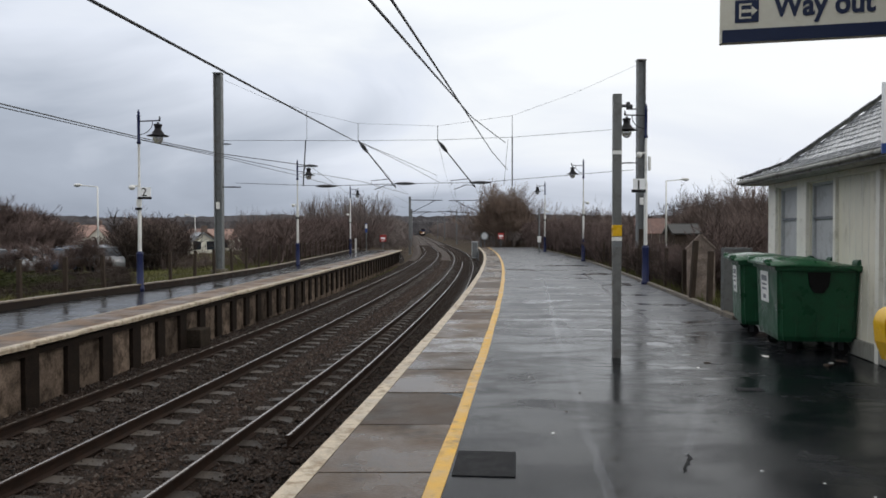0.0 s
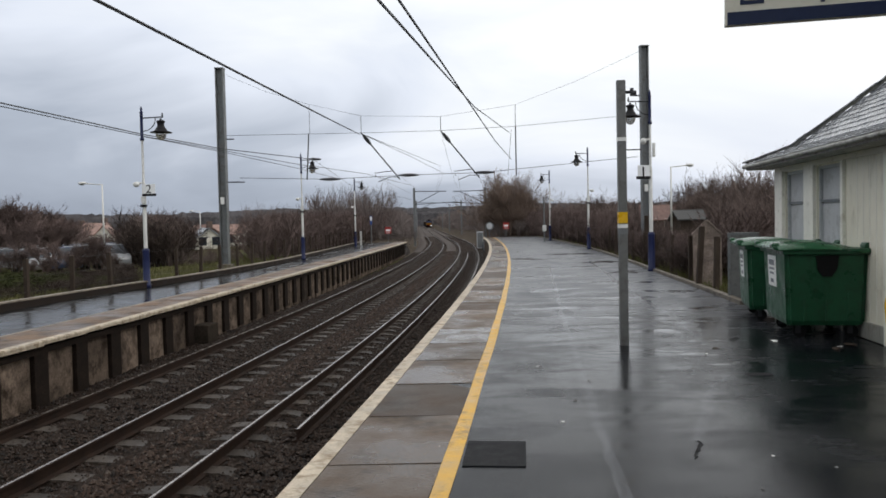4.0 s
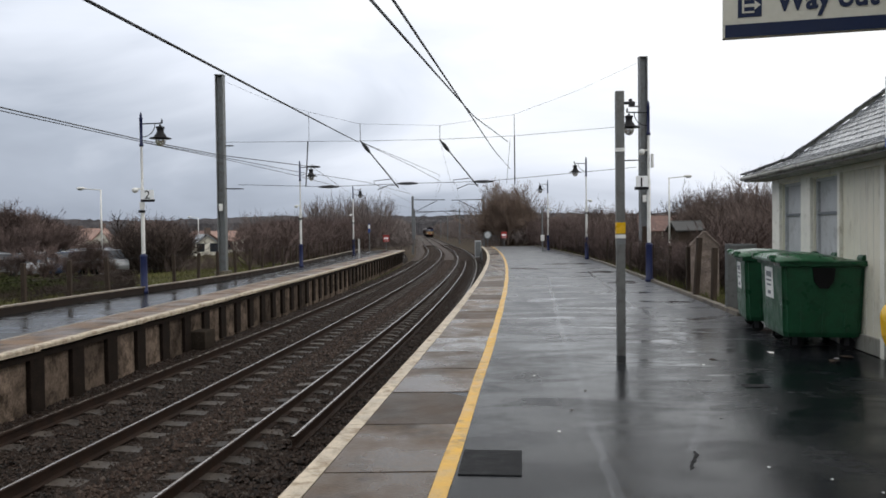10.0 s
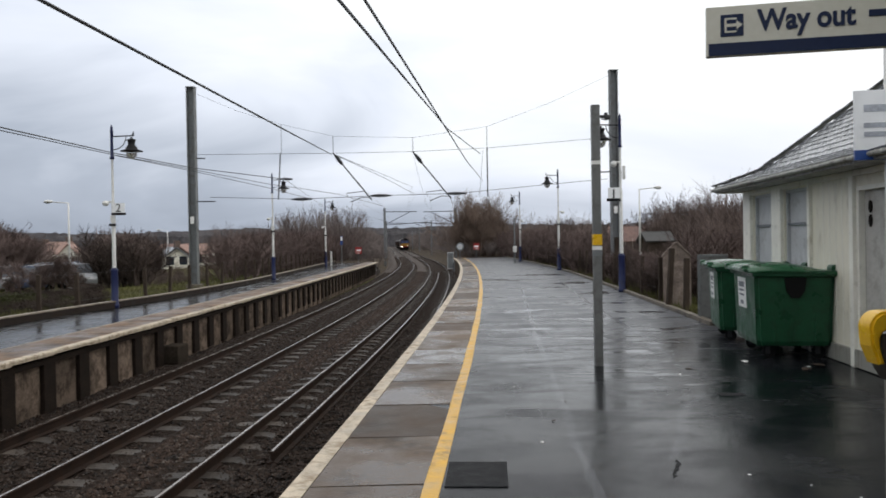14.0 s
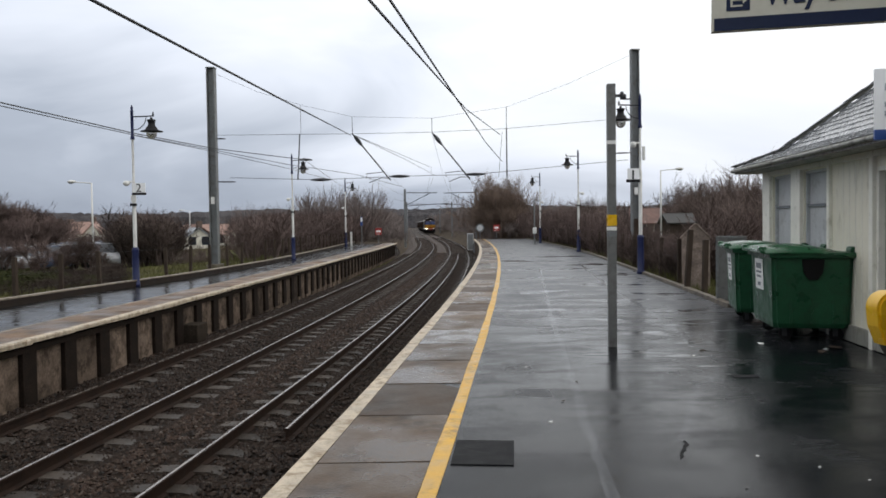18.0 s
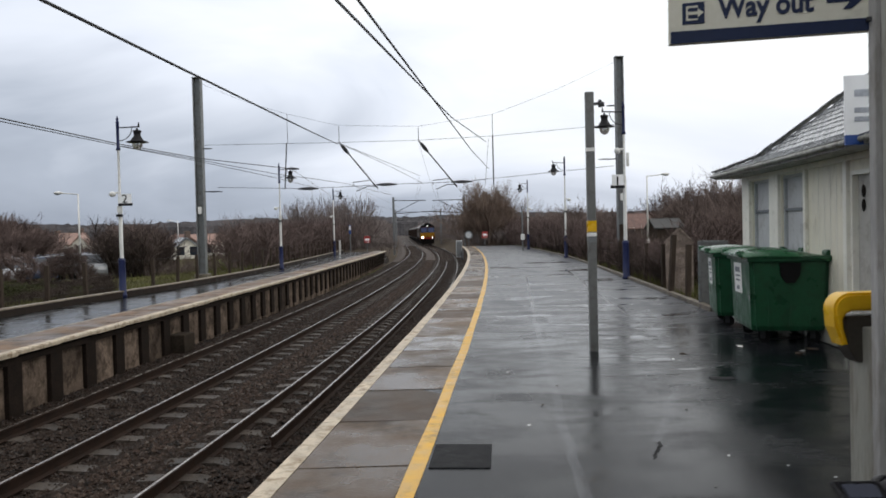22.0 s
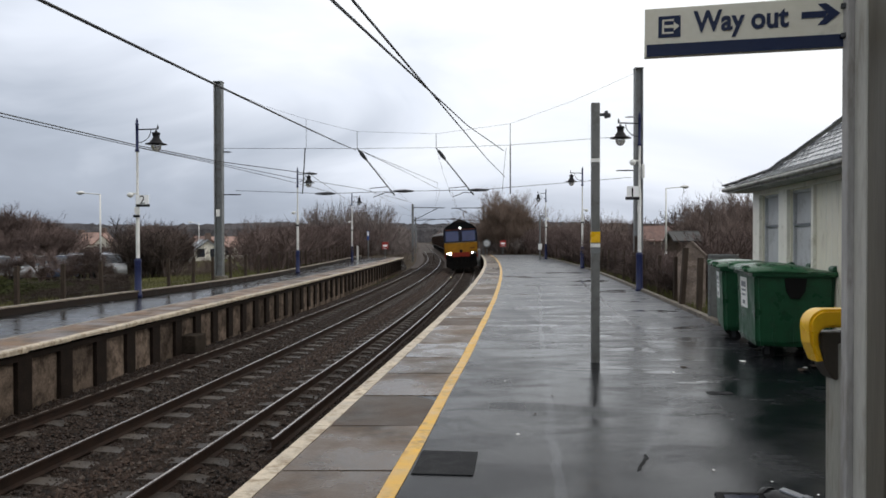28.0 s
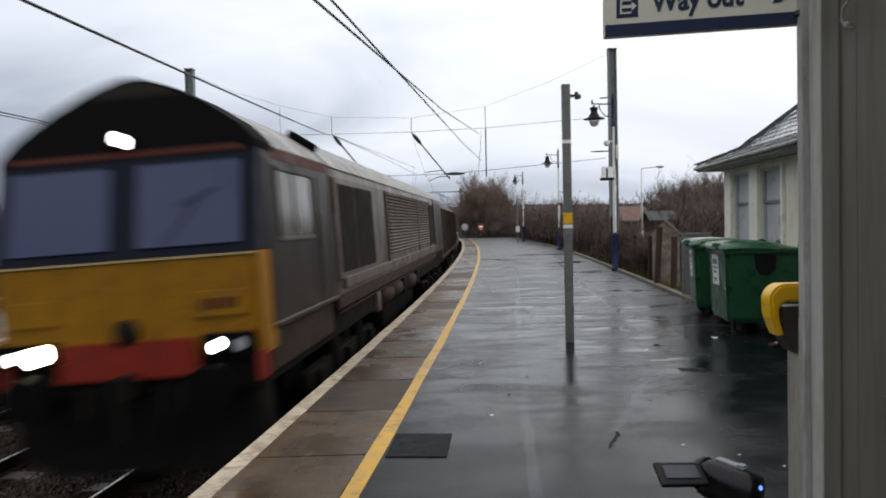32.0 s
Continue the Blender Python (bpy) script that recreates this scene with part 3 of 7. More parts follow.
def text_mesh(name, words, size, depth, material, parent, m, weight=0.0):
    """Lettering in the built-in font, as a mesh part."""
    cu = bpy.data.curves.new(name, "FONT")
    cu.body, cu.size, cu.extrude, cu.offset = words, size, depth, weight
    tmp = bpy.data.objects.new(name + "_tmp", cu)
    me = bpy.data.meshes.new_from_object(tmp)
    bpy.data.objects.remove(tmp)
    me.materials.append(material)
    ob = new(name, me)
    ob.parent = parent
    ob.matrix_local = m
    return ob


# ---- ground, track bed and tracks ----
def ground_z(u, y):
    """Height of the ground at offset u from the near track."""
    prof = [(-2000, -2.6), (-120, -2.5), (-60, -1.9), (-32, -1.2), (-22, -0.98), (-13, -0.42), (-9.0, -0.26), (-7.4, -0.32), (-6.2, -1.45), (2.0, -1.45), (4.4, -0.14), (9, -0.10), (14, -0.3), (40, -0.6), (2000, -0.8)]
    return run(u, prof)


def build_ground():
    us = [-1800, -700, -300, -150, -90, -60, -40, -28, -22, -17, -13, -11, -9.0, -8.2, -7.4, -6.2, -4.5, 2.0, 3.2, 4.4, 6.5, 9, 14, 22, 40, 70, 130, 300, 700, 1800]
    rows = []
    for y in [-300, -80, -30] + ys(-12, 130, 4) + [150, 180, 230, 300, 420, 600, 900, 1500, 2500]:
        rows.append([(line_x(min(y, 600)) + u, y, ground_z(u, y) + (0.12 * noise.noise((u * 0.21, y * 0.17, 3)) if abs(u + 2) > 6 else 0)) for u in us])
    bm = sweep(bm_new(), rows)
    ground = part("ground", fixed(bm), M_GRASS, smooth=True)
    ground.data.materials.append(M_EARTH)
    for f in ground.data.polygons:
        u = f.center.x - line_x(min(f.center.y, 600))
        if f.center.y > 66 and -16 < u < 14:
            f.material_index = 1
    tagged(ground, "winter grass and bare earth beside the railway", "ground", kind="structure")
    # ballast bed with sloping shoulders
    rows = []
    for y in ys(-14, 140, 2) + [180, 230, 300, 380, 480, 600, 700]:
        c = line_x(y)
        rows.append([(c + u, y, z) for u, z in ((-5.6, -1.5), (-4.9, -1.2), (-4.4, -1.175), (-4.2, -1.185), (-2.1, -1.185), (-1.85, -1.15), (-1.58, -1.13), (-1.3, -1.15), (-1.05, -1.185), (0.95, -1.185), (1.25, -1.2), (1.9, -1.5))])
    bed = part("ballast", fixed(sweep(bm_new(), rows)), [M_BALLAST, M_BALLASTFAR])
    # from y = 46 the bed takes the paler colour with painted sheen
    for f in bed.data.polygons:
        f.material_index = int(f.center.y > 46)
    tagged(bed, "brown track ballast between the platforms", "ballast", kind="structure")


def build_stones():
    """Loose ballast stones on the bed, near the camera."""
    rng = random.Random(5)
    base = [(1, 0, 0), (-1, 0, 0), (0, 1, 0), (0, -1, 0), (0, 0, 1), (0, 0, -1)]
    tri = [(0, 2, 4), (2, 1, 4), (1, 3, 4), (3, 0, 4), (2, 0, 5), (1, 2, 5), (3, 1, 5), (0, 3, 5)]
    parts = {False: ([], []), True: ([], [])}
    for _ in range(90000):
        y = 5.5 + 66 * rng.random() ** 1.9
        u = rng.uniform(-4.9, 1.2)
        s = rng.uniform(0.017, 0.038) * (1 + 0.016 * y)
        # oil-dark on the tracks; by the far wall shade is put into the stone colour
        dark = abs(u) < 1.25 or u < -1.8
        verts, faces = parts[dark]
        if dark:
            s *= 0.9
        k = len(verts)
        a = rng.uniform(0, 6.28)
        ca, sa = math.cos(a), math.sin(a)
        cx, cz = line_x(y) + u, (-1.187 if dark else -1.178) + 0.05 * max(0, 1 - abs(u + 1.58) / 0.5) + rng.uniform(-0.012, 0.022)
        if abs(abs(u) - 0.7525) < 0.085 or abs(abs(u + 3.15) - 0.7525) < 0.085:
            continue
        for x, yy, z in base:
            j = rng.uniform(0.6, 1.2)
            verts.append((cx + s * j * (x * ca - yy * sa), y + s * j * (x * sa + yy * ca), cz + s * 0.8 * j * z))
        faces += [(k + p, k + q, k + r) for p, q, r in tri]
    for dark, label in ((False, "loose brown ballast stones beside the rails"), (True, "oily and shade-darkened ballast stones on the tracks and by the far wall")):
        me = bpy.data.meshes.new("ballast_stones")
        me.from_pydata(parts[dark][0], [], parts[dark][1])
        me.materials.append(M_STONEDARK if dark else M_STONE)
        tagged(new("ballast_stones", me), label, "ballast", kind="stuff")


RAIL = [(-0.07, -0.16), (0.07, -0.16), (0.07, -0.148), (0.012, -0.13), (0.010, -0.045), (0.035, -0.034), (0.035, -0.006), (0.028, -0.001), (0.019, 0.0), (-0.012, 0.0), (-0.028, -0.001), (-0.035, -0.006), (-0.035, -0.034), (-0.010, -0.045), (-0.012, -0.13), (-0.07, -0.148)]
RAIL_MI = [0, 0, 0, 0, 0, 0, 0, 0, 1, 0, 0, 0, 0, 0, 0, 0]


def rail_mesh(off, y0, y1, dz=0.0):
    rows = []
    far = [y for y in (160, 200, 260, 340, 440, 560, 700) if y > y0 + 1 and y < y1]
    for y in [v for v in ys(y0, min(y1, 140), 1.6)] + far:
        c = line_x(y) + off
        rows.append([(c + px, y, RAIL_Z + dz + pz) for px, pz in RAIL])
    return fixed(sweep(bm_new(), rows, closed=True, mi=RAIL_MI))


def sleeper_mesh():
    bm = bm_new()
    prism(bm, [(-1.25, -0.12), (1.25, -0.12), (1.25, 0.0), (0.95, 0.012), (0.55, 0.012), (0.4, -0.02), (-0.4, -0.02), (-0.55, 0.012), (-0.95, 0.012), (-1.25, 0.0)], -0.125, 0.125)
    me = bpy.data.meshes.new("sleeper")
    fixed(bm).to_mesh(me)
    bm.free()
    me.materials.append(M_SLEEPER)
    return me


def build_tracks():
    me = sleeper_mesh()
    for label, off, cant in (("near railway track on concrete sleepers beside the platform", 0.0, 0.02), ("far railway track on concrete sleepers", FAR_TRACK, 0.0)):
        t = thing("railway_track", Matrix(), label, "railway track", "running lines", "structure")
        part("rail", rail_mesh(off - 0.7525, -14, 700, -cant), [M_RUST, M_RAILTOP], t, "rusty rail with a worn bright head")
        part("rail", rail_mesh(off + 0.7525, -14, 700, cant), [M_RUST, M_RAILTOP], t, "rusty rail with a worn bright head")
        rest = bm_new()
        y, k = -2.0 - 0.66 * 14, 0
        rng = random.Random(int(off * 10))
        while y < 150:
            slope = (line_x(y + 1) - line_x(y - 1)) / 2
            m = pose(line_x(y) + off, y, RAIL_Z - 0.165, 0, 0, -math.degrees(math.atan(slope)) + rng.uniform(-0.5, 0.5))
            if 4 < y < 72:
                s = new("sleeper", me)
                s.parent = t
                s.matrix_local = m
            else:
                bmesh.ops.create_cube(rest, size=1.0, matrix=m @ Matrix.Translation((0, 0, -0.062)) @ Matrix.Diagonal((2.5, 0.24, 0.12, 1)))
            y += 0.66
        tagged(part("far_sleepers", rest, M_SLEEPERBROWN, t), kind="stuff")
    spare = part("spare_rail", rail_mesh(-0.06, 9.75, 66, -0.01), [M_RUST, M_RAILTOP])
    tagged(spare, "spare rusty rail lying between the running rails", "rail")


# ---- platforms ----
def strip(name, f0, f1, z0, z1, y0, y1, material, parent, label="", step=1.5, smooth=False):
    """A solid strip between two lines f0(y), f1(y), from z0 up to z1."""
    rows = []
    for y in ys(y0, y1, step):
        a, b = f0(y), f1(y)
        rows.append([(a, y, z0), (b, y, z0), (b, y, z1), (a, y, z1)])
    return part(name, fixed(sweep(bm_new(), rows, closed=True)), material, parent, label)


def build_near_platform():
    p = thing("platform_near", Matrix(), "rain-wet asphalt platform with stone edging and a yellow line", "platform", kind="structure")
    e = lambda y: line_x(y) + EDGE  # noqa: E731
    rows = []
    for y in ys(-14, 12.4, 1.2) + [12.9, 13.4] + ys(14.5, 74, 1.5) + [76, 79, 83]:
        z = 0.0 if y <= 74 else -1.1 * (y - 74) / 9
        b = line_x(y) + EDGE + (12.0 if y < 13 else run(y, BACK_R))
        rows.append([(e(y) + 0.1, y, -1.5), (b, y, -1.5), (b, y, z), (e(y) + 0.83, y, z), (e(y) + 0.82, y, z), (e(y) + 0.1, y, z)])
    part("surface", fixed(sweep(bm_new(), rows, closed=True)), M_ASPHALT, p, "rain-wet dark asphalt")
    strip("platform_wall", lambda y: e(y) + 0.09, lambda y: e(y) + 0.2, -1.5, -0.09, -14, 74, M_PANEL, p)
    strip("yellow_line", lambda y: e(y) + 0.86 + 0.004 * math.sin(y * 2.1), lambda y: e(y) + 0.965 + 0.005 * math.sin(y * 1.3 + 1), -0.05, 0.005, -10, 74, M_YELLOW, p, "painted yellow safety line", 0.5)
    # edging slabs, each with a joint, a little uneven
    rng = random.Random(11)
    y = 1.17 - 1.25 * 9
    damp = ((2.4, 3.2), (6.2, 7.2), (13.5, 15.0), (17.3, 18.5), (21.0, 23.5), (36.0, 38.0))
    soaked = ((10.1, 11.1), (26.0, 27.3), (29.0, 30.3), (32.8, 35.1), (38.2, 41.0), (48.8, 52.5))
    while y < 74:
        a, b = y + 0.005, y + 1.25 - 0.005
        dz, tip, tilt = rng.uniform(0.003, 0.008), rng.uniform(-0.003, 0.003), rng.uniform(-0.003, 0.003)
        a += rng.uniform(-0.004, 0.004)
        bm = bm_new()
        sweep(bm, [[(e(v) + 0.135, v, -0.08), (e(v) + 0.856, v, -0.08), (e(v) + 0.856, v, dz + tip * k + tilt), (e(v) + 0.135, v, dz + tip * k)] for v, k in ((a, -1), ((a + b) / 2, 0), (b, 1))], closed=True)
        part("edging_slab", fixed(bm), M_SLABDARK if any(lo < y + 0.6 < hi for lo, hi in soaked) else M_SLABBROWN if any(lo < y + 0.6 < hi for lo, hi in damp) else M_SLAB, p)
        bm = bm_new()
        w = 0.13 + rng.uniform(-0.004, 0.004)
        sweep(bm, [[(e(v) - 0.02, v, -0.085), (e(v) + w, v, -0.085), (e(v) + w, v, dz + 0.001), (e(v) - 0.005, v, dz + 0.001), (e(v) - 0.02, v, dz - 0.014)] for v in (a - 0.005, (a + b) / 2, b + 0.005)], closed=True)
        part("white_nosing", fixed(bm), M_NOSE, p)
        y += 1.25
    # tarmac repair patch beside the line, low kerb along the back
    bm = bm_new()
    box(bm, 0.30, 5.12, 0.0035, 0.40, 0.56, 0.007, pose(0, 0, 0, 0, 0, -5))
    tagged(part("tarmac_patch", bm, M_PATCH), "dark rectangular tarmac repair patch in the platform", "patch")
    strip("kerb", lambda y: right_back(y) - 0.08, lambda y: right_back(y) + 0.05, -0.2, 0.07, 13.6, 74, M_COPING, p, "low concrete kerb")


def build_far_platform():
    p = thing("platform_far", Matrix(), "opposite rain-wet platform with a panelled concrete wall", "platform", kind="structure")
    z = LEFT_Z
    y1 = 70.0
    rows = []
    for y in ys(2, y1, 1.5) + [73, 78]:
        zz = z if y <= y1 else z - 1.0 * (y - y1) / 8
        rows.append([(left_back(y), y, -1.5), (left_edge(y) - 0.16, y, -1.5), (left_edge(y) - 0.16, y, zz), (left_edge(y) - 0.95, y, zz), (left_edge(y) - 0.96, y, zz), (left_back(y), y, zz)])
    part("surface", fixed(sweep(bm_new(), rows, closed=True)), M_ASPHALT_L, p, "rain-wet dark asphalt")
    strip("pale_line", lambda y: left_edge(y) - 0.98, lambda y: left_edge(y) - 0.90, z - 0.05, z + 0.005, 2, y1, M_BOARDTOP, p, "pale joint behind the edging slabs")
    rng = random.Random(12)
    y = 2.0
    while y < y1:
        a, b = y + 0.01, y + 1.24
        dz = z + rng.uniform(0.002, 0.009)
        bm = bm_new()
        sweep(bm, [[(left_edge(v) - 0.895, v, z - 0.08), (left_edge(v) - 0.09, v, z - 0.08), (left_edge(v) - 0.09, v, dz), (left_edge(v) - 0.895, v, dz)] for v in (a, b)], closed=True)
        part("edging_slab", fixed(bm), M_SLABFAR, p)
        bm = bm_new()
        d1, d2 = rng.uniform(-0.012, 0.012), rng.uniform(-0.012, 0.012)
        sweep(bm, [[(left_edge(v) - 0.085, v, z - 0.075 + d), (left_edge(v) + 0.05, v, z - 0.075 + d), (left_edge(v) + 0.06, v, z - 0.02), (left_edge(v) + 0.045, v, dz + 0.001), (left_edge(v) - 0.085, v, dz + 0.001)] for v, d in ((a - 0.007, d1), (b + 0.003, d2))], closed=True)
        part("white_nosing", fixed(bm), M_NOSE, p)
        y += 1.25
    # wall of posts and panels under the overhanging edge
    y = 6.0
    while y < y1:
        x = left_edge(y)
        slope = math.degrees(math.atan(left_edge(y + 0.6) - left_edge(y - 0.6)) / 1.2)
        bm = bm_new()
        box(bm, 0.02, 0, -0.72, 0.22, 0.38, 0.92, bevel=0.015)
        po = part("wall_post", bm, M_POST, p)
        po.matrix_local = pose(x - 0.155, y, 0, 0, 0, -slope)
        bm = bm_new()
        sweep(bm, [[(left_edge(v) - 0.36, v, -1.4), (left_edge(v) - 0.10 + rng.uniform(-0.01, 0.01), v, -1.4), (left_edge(v) - 0.10 + rng.uniform(-0.008, 0.008), v, -0.27), (left_edge(v) - 0.36, v, -0.27)] for v in (y + 0.11, y + 1.1)], closed=True)
        part("wall_panel", fixed(bm), M_PANEL, p)
        y += 1.21
    strip("wall_beam", lambda v: left_edge(v) - 0.3, lambda v: left_edge(v) - 0.02, -0.36, -0.27, 2, y1, M_POST, p, "dark bearer under the edge")
    # dark concrete box against the wall
    bm = bm_new()
    box(bm, 0, 0, -0.96, 0.4, 0.62, 0.42, bevel=0.03)
    b = part("track_side_box", bm, M_BOXGREY)
    b.matrix_world = pose(left_edge(18.6) + 0.1, 18.6, 0, 0, 0, -5)
    tagged(b, "dark concrete box beside the platform wall", "cable box")
    # kerb board at the back with a pale top
    strip("kerb_board", lambda v: left_back(v) - 0.12, left_back, -0.5, z + 0.16, 2, y1, M_BOARD, p, "dark wet kerb board")
    strip("kerb_top", lambda v: left_back(v) - 0.16, lambda v: left_back(v) + 0.02, z + 0.16, z + 0.195, 2, y1, M_BOARDTOP, p, "pale kerb top")


def build_fences():
    """Post and wire fences behind both platforms."""
    rng = random.Random(21)
    f = thing("fence", Matrix(), "brown timber post and wire fence behind the far platform", "fence")
    bm0 = bm_new()
    box(bm0, 0, 0, 0.6, 0.10, 0.09, 1.3, bevel=0.012)
    first = None
    y, k = 9.0, 0
    while y < 74:
        m = pose(left_back(y) - 0.3, y, ground_z(left_back(y) - line_x(y), y) - 0.05, rng.uniform(-2, 2), rng.uniform(-2, 2), rng.uniform(-8, 8))
        if first is None:
            first = part("fence_post", bm0, M_TIMBER, f)
            ob = first
        else:
            ob = new("fence_post", first.data)
            ob.parent = f
        ob.matrix_local = m
        y += 1.75
    for h in (0.35, 0.7, 1.05):
        bm = bm_new()
        pts = [(left_back(v) - 0.3, v, h - 0.2) for v in ys(9, 74, 1.75)]
        for a, b in zip(pts, pts[1:]):
            rod(bm, a, b, 0.002, seg=4, cap=False)
        part("fence_wire", bm, M_DARKSTEEL, f)
    f = thing("fence", Matrix(), "dark timber post and wire fence behind the near platform", "fence")
    bm0 = bm_new()
    box(bm0, 0, 0, 0.50, 0.09, 0.085, 1.15, bevel=0.012)
    first = part("fence_post", bm0, M_TIMBER, f)
    first.matrix_local = pose(right_back(19.2) + 0.25, 19.2, 0)
    y = 21.6
    while y < 76:
        ob = new("fence_post", first.data)
        ob.parent = f
        ob.matrix_local = pose(right_back(y) + 0.25, y, -0.02, rng.uniform(-3, 3), rng.uniform(-3, 3), rng.uniform(-8, 8))
        y += 2.4
    for h in (0.3, 0.62, 0.95):
        bm = bm_new()
        pts = [(right_back(v) + 0.25, v, h) for v in ys(19.2, 76, 2.4)]
        for a, b in zip(pts, pts[1:]):
            rod(bm, a, b, 0.0014, seg=4, cap=False)
        part("fence_wire", bm, M_DARKSTEEL, f)
    part("tall_post", box(bm_new(), right_back(27.0) + 0.45, 27.0, 0.75, 0.14, 0.13, 1.7, bevel=0.015), M_TIMBER, f, "taller weathered timber post")


# ---- street furniture of the station ----
def make_lamp(name, label, toward, sign="", cctv=True):
    """Station lamp: navy base, white shaft, dark crook with a hanging lantern on the side given by toward (+1 or -1)."""
    t = thing(name, Matrix(), label, "lamp post", "platform lamps")
    bm = bm_new()
    spin(bm, [(0, 0), (0.115, 0), (0.115, 0.08), (0.098, 0.1), (0.092, 1.0), (0.1, 1.03), (0.1, 1.07), (0.06, 1.12)], 14)
    part("lamp_base", bm, M_NAVY, t, "navy blue base", True)
    bm = bm_new()
    spin(bm, [(0.054, 1.1), (0.052, 2.9), (0.036, 2.98), (0.034, 4.2)], 12)
    part("shaft", bm, M_LAMPWHITE, t, "white painted shaft", True)
    bm = bm_new()
    spin(bm, [(0, 4.18), (0.06, 4.18), (0.06, 4.24), (0.042, 4.27), (0.042, 4.95), (0.055, 4.97), (0.03, 5.02), (0.04, 5.06), (0.012, 5.15), (0, 5.16)], 12)
    part("top_section", bm, M_NAVY, t, "dark top with a finial", True)
    bm = bm_new()
    rod(bm, (0, 0, 4.82), (toward * 0.62, 0, 4.84), 0.018, seg=8)
    pts = [(toward * (0.04 + 0.36 * math.sin(a)), 0, 4.45 + 0.36 * (1 - math.cos(a))) for a in [k * math.pi / 12 for k in range(7)]]
    for a, b in zip(pts, pts[1:]):
        rod(bm, a, b, 0.012, seg=6)
    spin(bm, [(0, 0), (0.02, 0), (0.028, 0.05), (0.01, 0.12), (0, 0.13)], 8, (toward * 0.6, 0, 4.84))
    part("bracket", bm, M_LAMPDARK, t)
    bm = bm_new()
    spin(bm, [(0, 0), (0.03, 0), (0.035, -0.05), (0.112, -0.065), (0.12, -0.10), (0.10, -0.13), (0.092, -0.20), (0.115, -0.255), (0.155, -0.30), (0.165, -0.345), (0.305, -0.392), (0.305, -0.405), (0.15, -0.41)], 18, (toward * 0.55, 0, 4.80))
    part("lantern", bm, M_LAMPDARK, t, "black lantern hood", True)
    bm = bm_new()
    spin(bm, [(0.145, -0.43), (0.14, -0.50), (0.105, -0.57), (0.05, -0.61), (0, -0.62)], 14, (toward * 0.55, 0, 4.80))
    part("globe", bm, M_GLOBE, t, "clear glass bowl", True)
    if cctv:
        bm = bm_new()
        box(bm, -0.12 * toward, 0, 2.98, 0.2, 0.05, 0.05)
        ball(bm, -0.2 * toward, -0.02, 2.94, 0.085, 1.15, 1.0, 0.9)
        part("dome_camera", bm, M_LAMPWHITE, t, "white dome camera", True)
        bm = bm_new()
        box(bm, 0, -0.06, 2.33, 0.17, 0.08, 0.07)
        part("speaker", bm, M_LAMPDARK, t)
        part("clamp_plate", box(bm_new(), 0.01, -0.055, 2.50, 0.15, 0.03, 0.20, bevel=0.01), M_LAMPWHITE, t, "white clamp plate")
    if sign:
        bm = bm_new()
        box(bm, 0.17, -0.06, 2.79, 0.36, 0.02, 0.30)
        pl = part("number_plate", bm, M_SIGNWHITE, t, "white platform number plate")
        bm = bm_new()
        box(bm, 0.18, -0.075, 2.635, 0.40, 0.02, 0.07)
        part("plate_band", bm, M_LAMPDARK, t)
        tx = text_mesh("numeral", sign, 0.34, 0.002, M_LAMPDARK, pl, pose(0.08, -0.074, 2.69, 90, 0, 0))
    return t


def build_lamps():
    a = make_lamp("platform_lamp", "white station lamp post with navy base and black lantern", 1, "2")
    a.matrix_world = pose(-8.75, 22.56, LEFT_Z)
    b = make_lamp("platform_lamp", "white station lamp post with navy base and black lantern", 1)
    b.matrix_world = pose(-7.27, 38.54, LEFT_Z)
    copy_thing(b, pose(-7.33, 59.8, LEFT_Z))
    c = make_lamp("platform_lamp", "white station lamp post with navy base beside a steel mast", -1, "", False)
    c.matrix_world = pose(5.70, 22.74, 0)
    bm = bm_new()
    box(bm, -0.21, -0.06, 2.85, 0.34, 0.02, 0.34)
    pl = part("number_plate", bm, M_SIGNWHITE, c, "white platform number plate")
    bm = bm_new()
    box(bm, -0.22, -0.075, 2.665, 0.40, 0.03, 0.085)
    part("plate_band", bm, M_LAMPDARK, c)
    text_mesh("numeral", "1", 0.36, 0.002, M_LAMPDARK, pl, pose(-0.31, -0.074, 2.72, 90, 0, 0), 0.006)
    bm = bm_new()
    box(bm, -0.12, 0, 3.75, 0.22, 0.05, 0.05)
    ball(bm, -0.2, -0.02, 3.70, 0.09)
    box(bm, 0.09, -0.05, 3.45, 0.08, 0.08, 0.40, bevel=0.02)
    part("dome_camera", bm, M_LAMPWHITE, c, "white dome camera", True)
    d = make_lamp("platform_lamp", "white station lamp post with navy base and black lantern", -1)
    d.matrix_world = pose(6.87, 40.18, 0)
    copy_thing(d, pose(7.11, 58.2, 0))


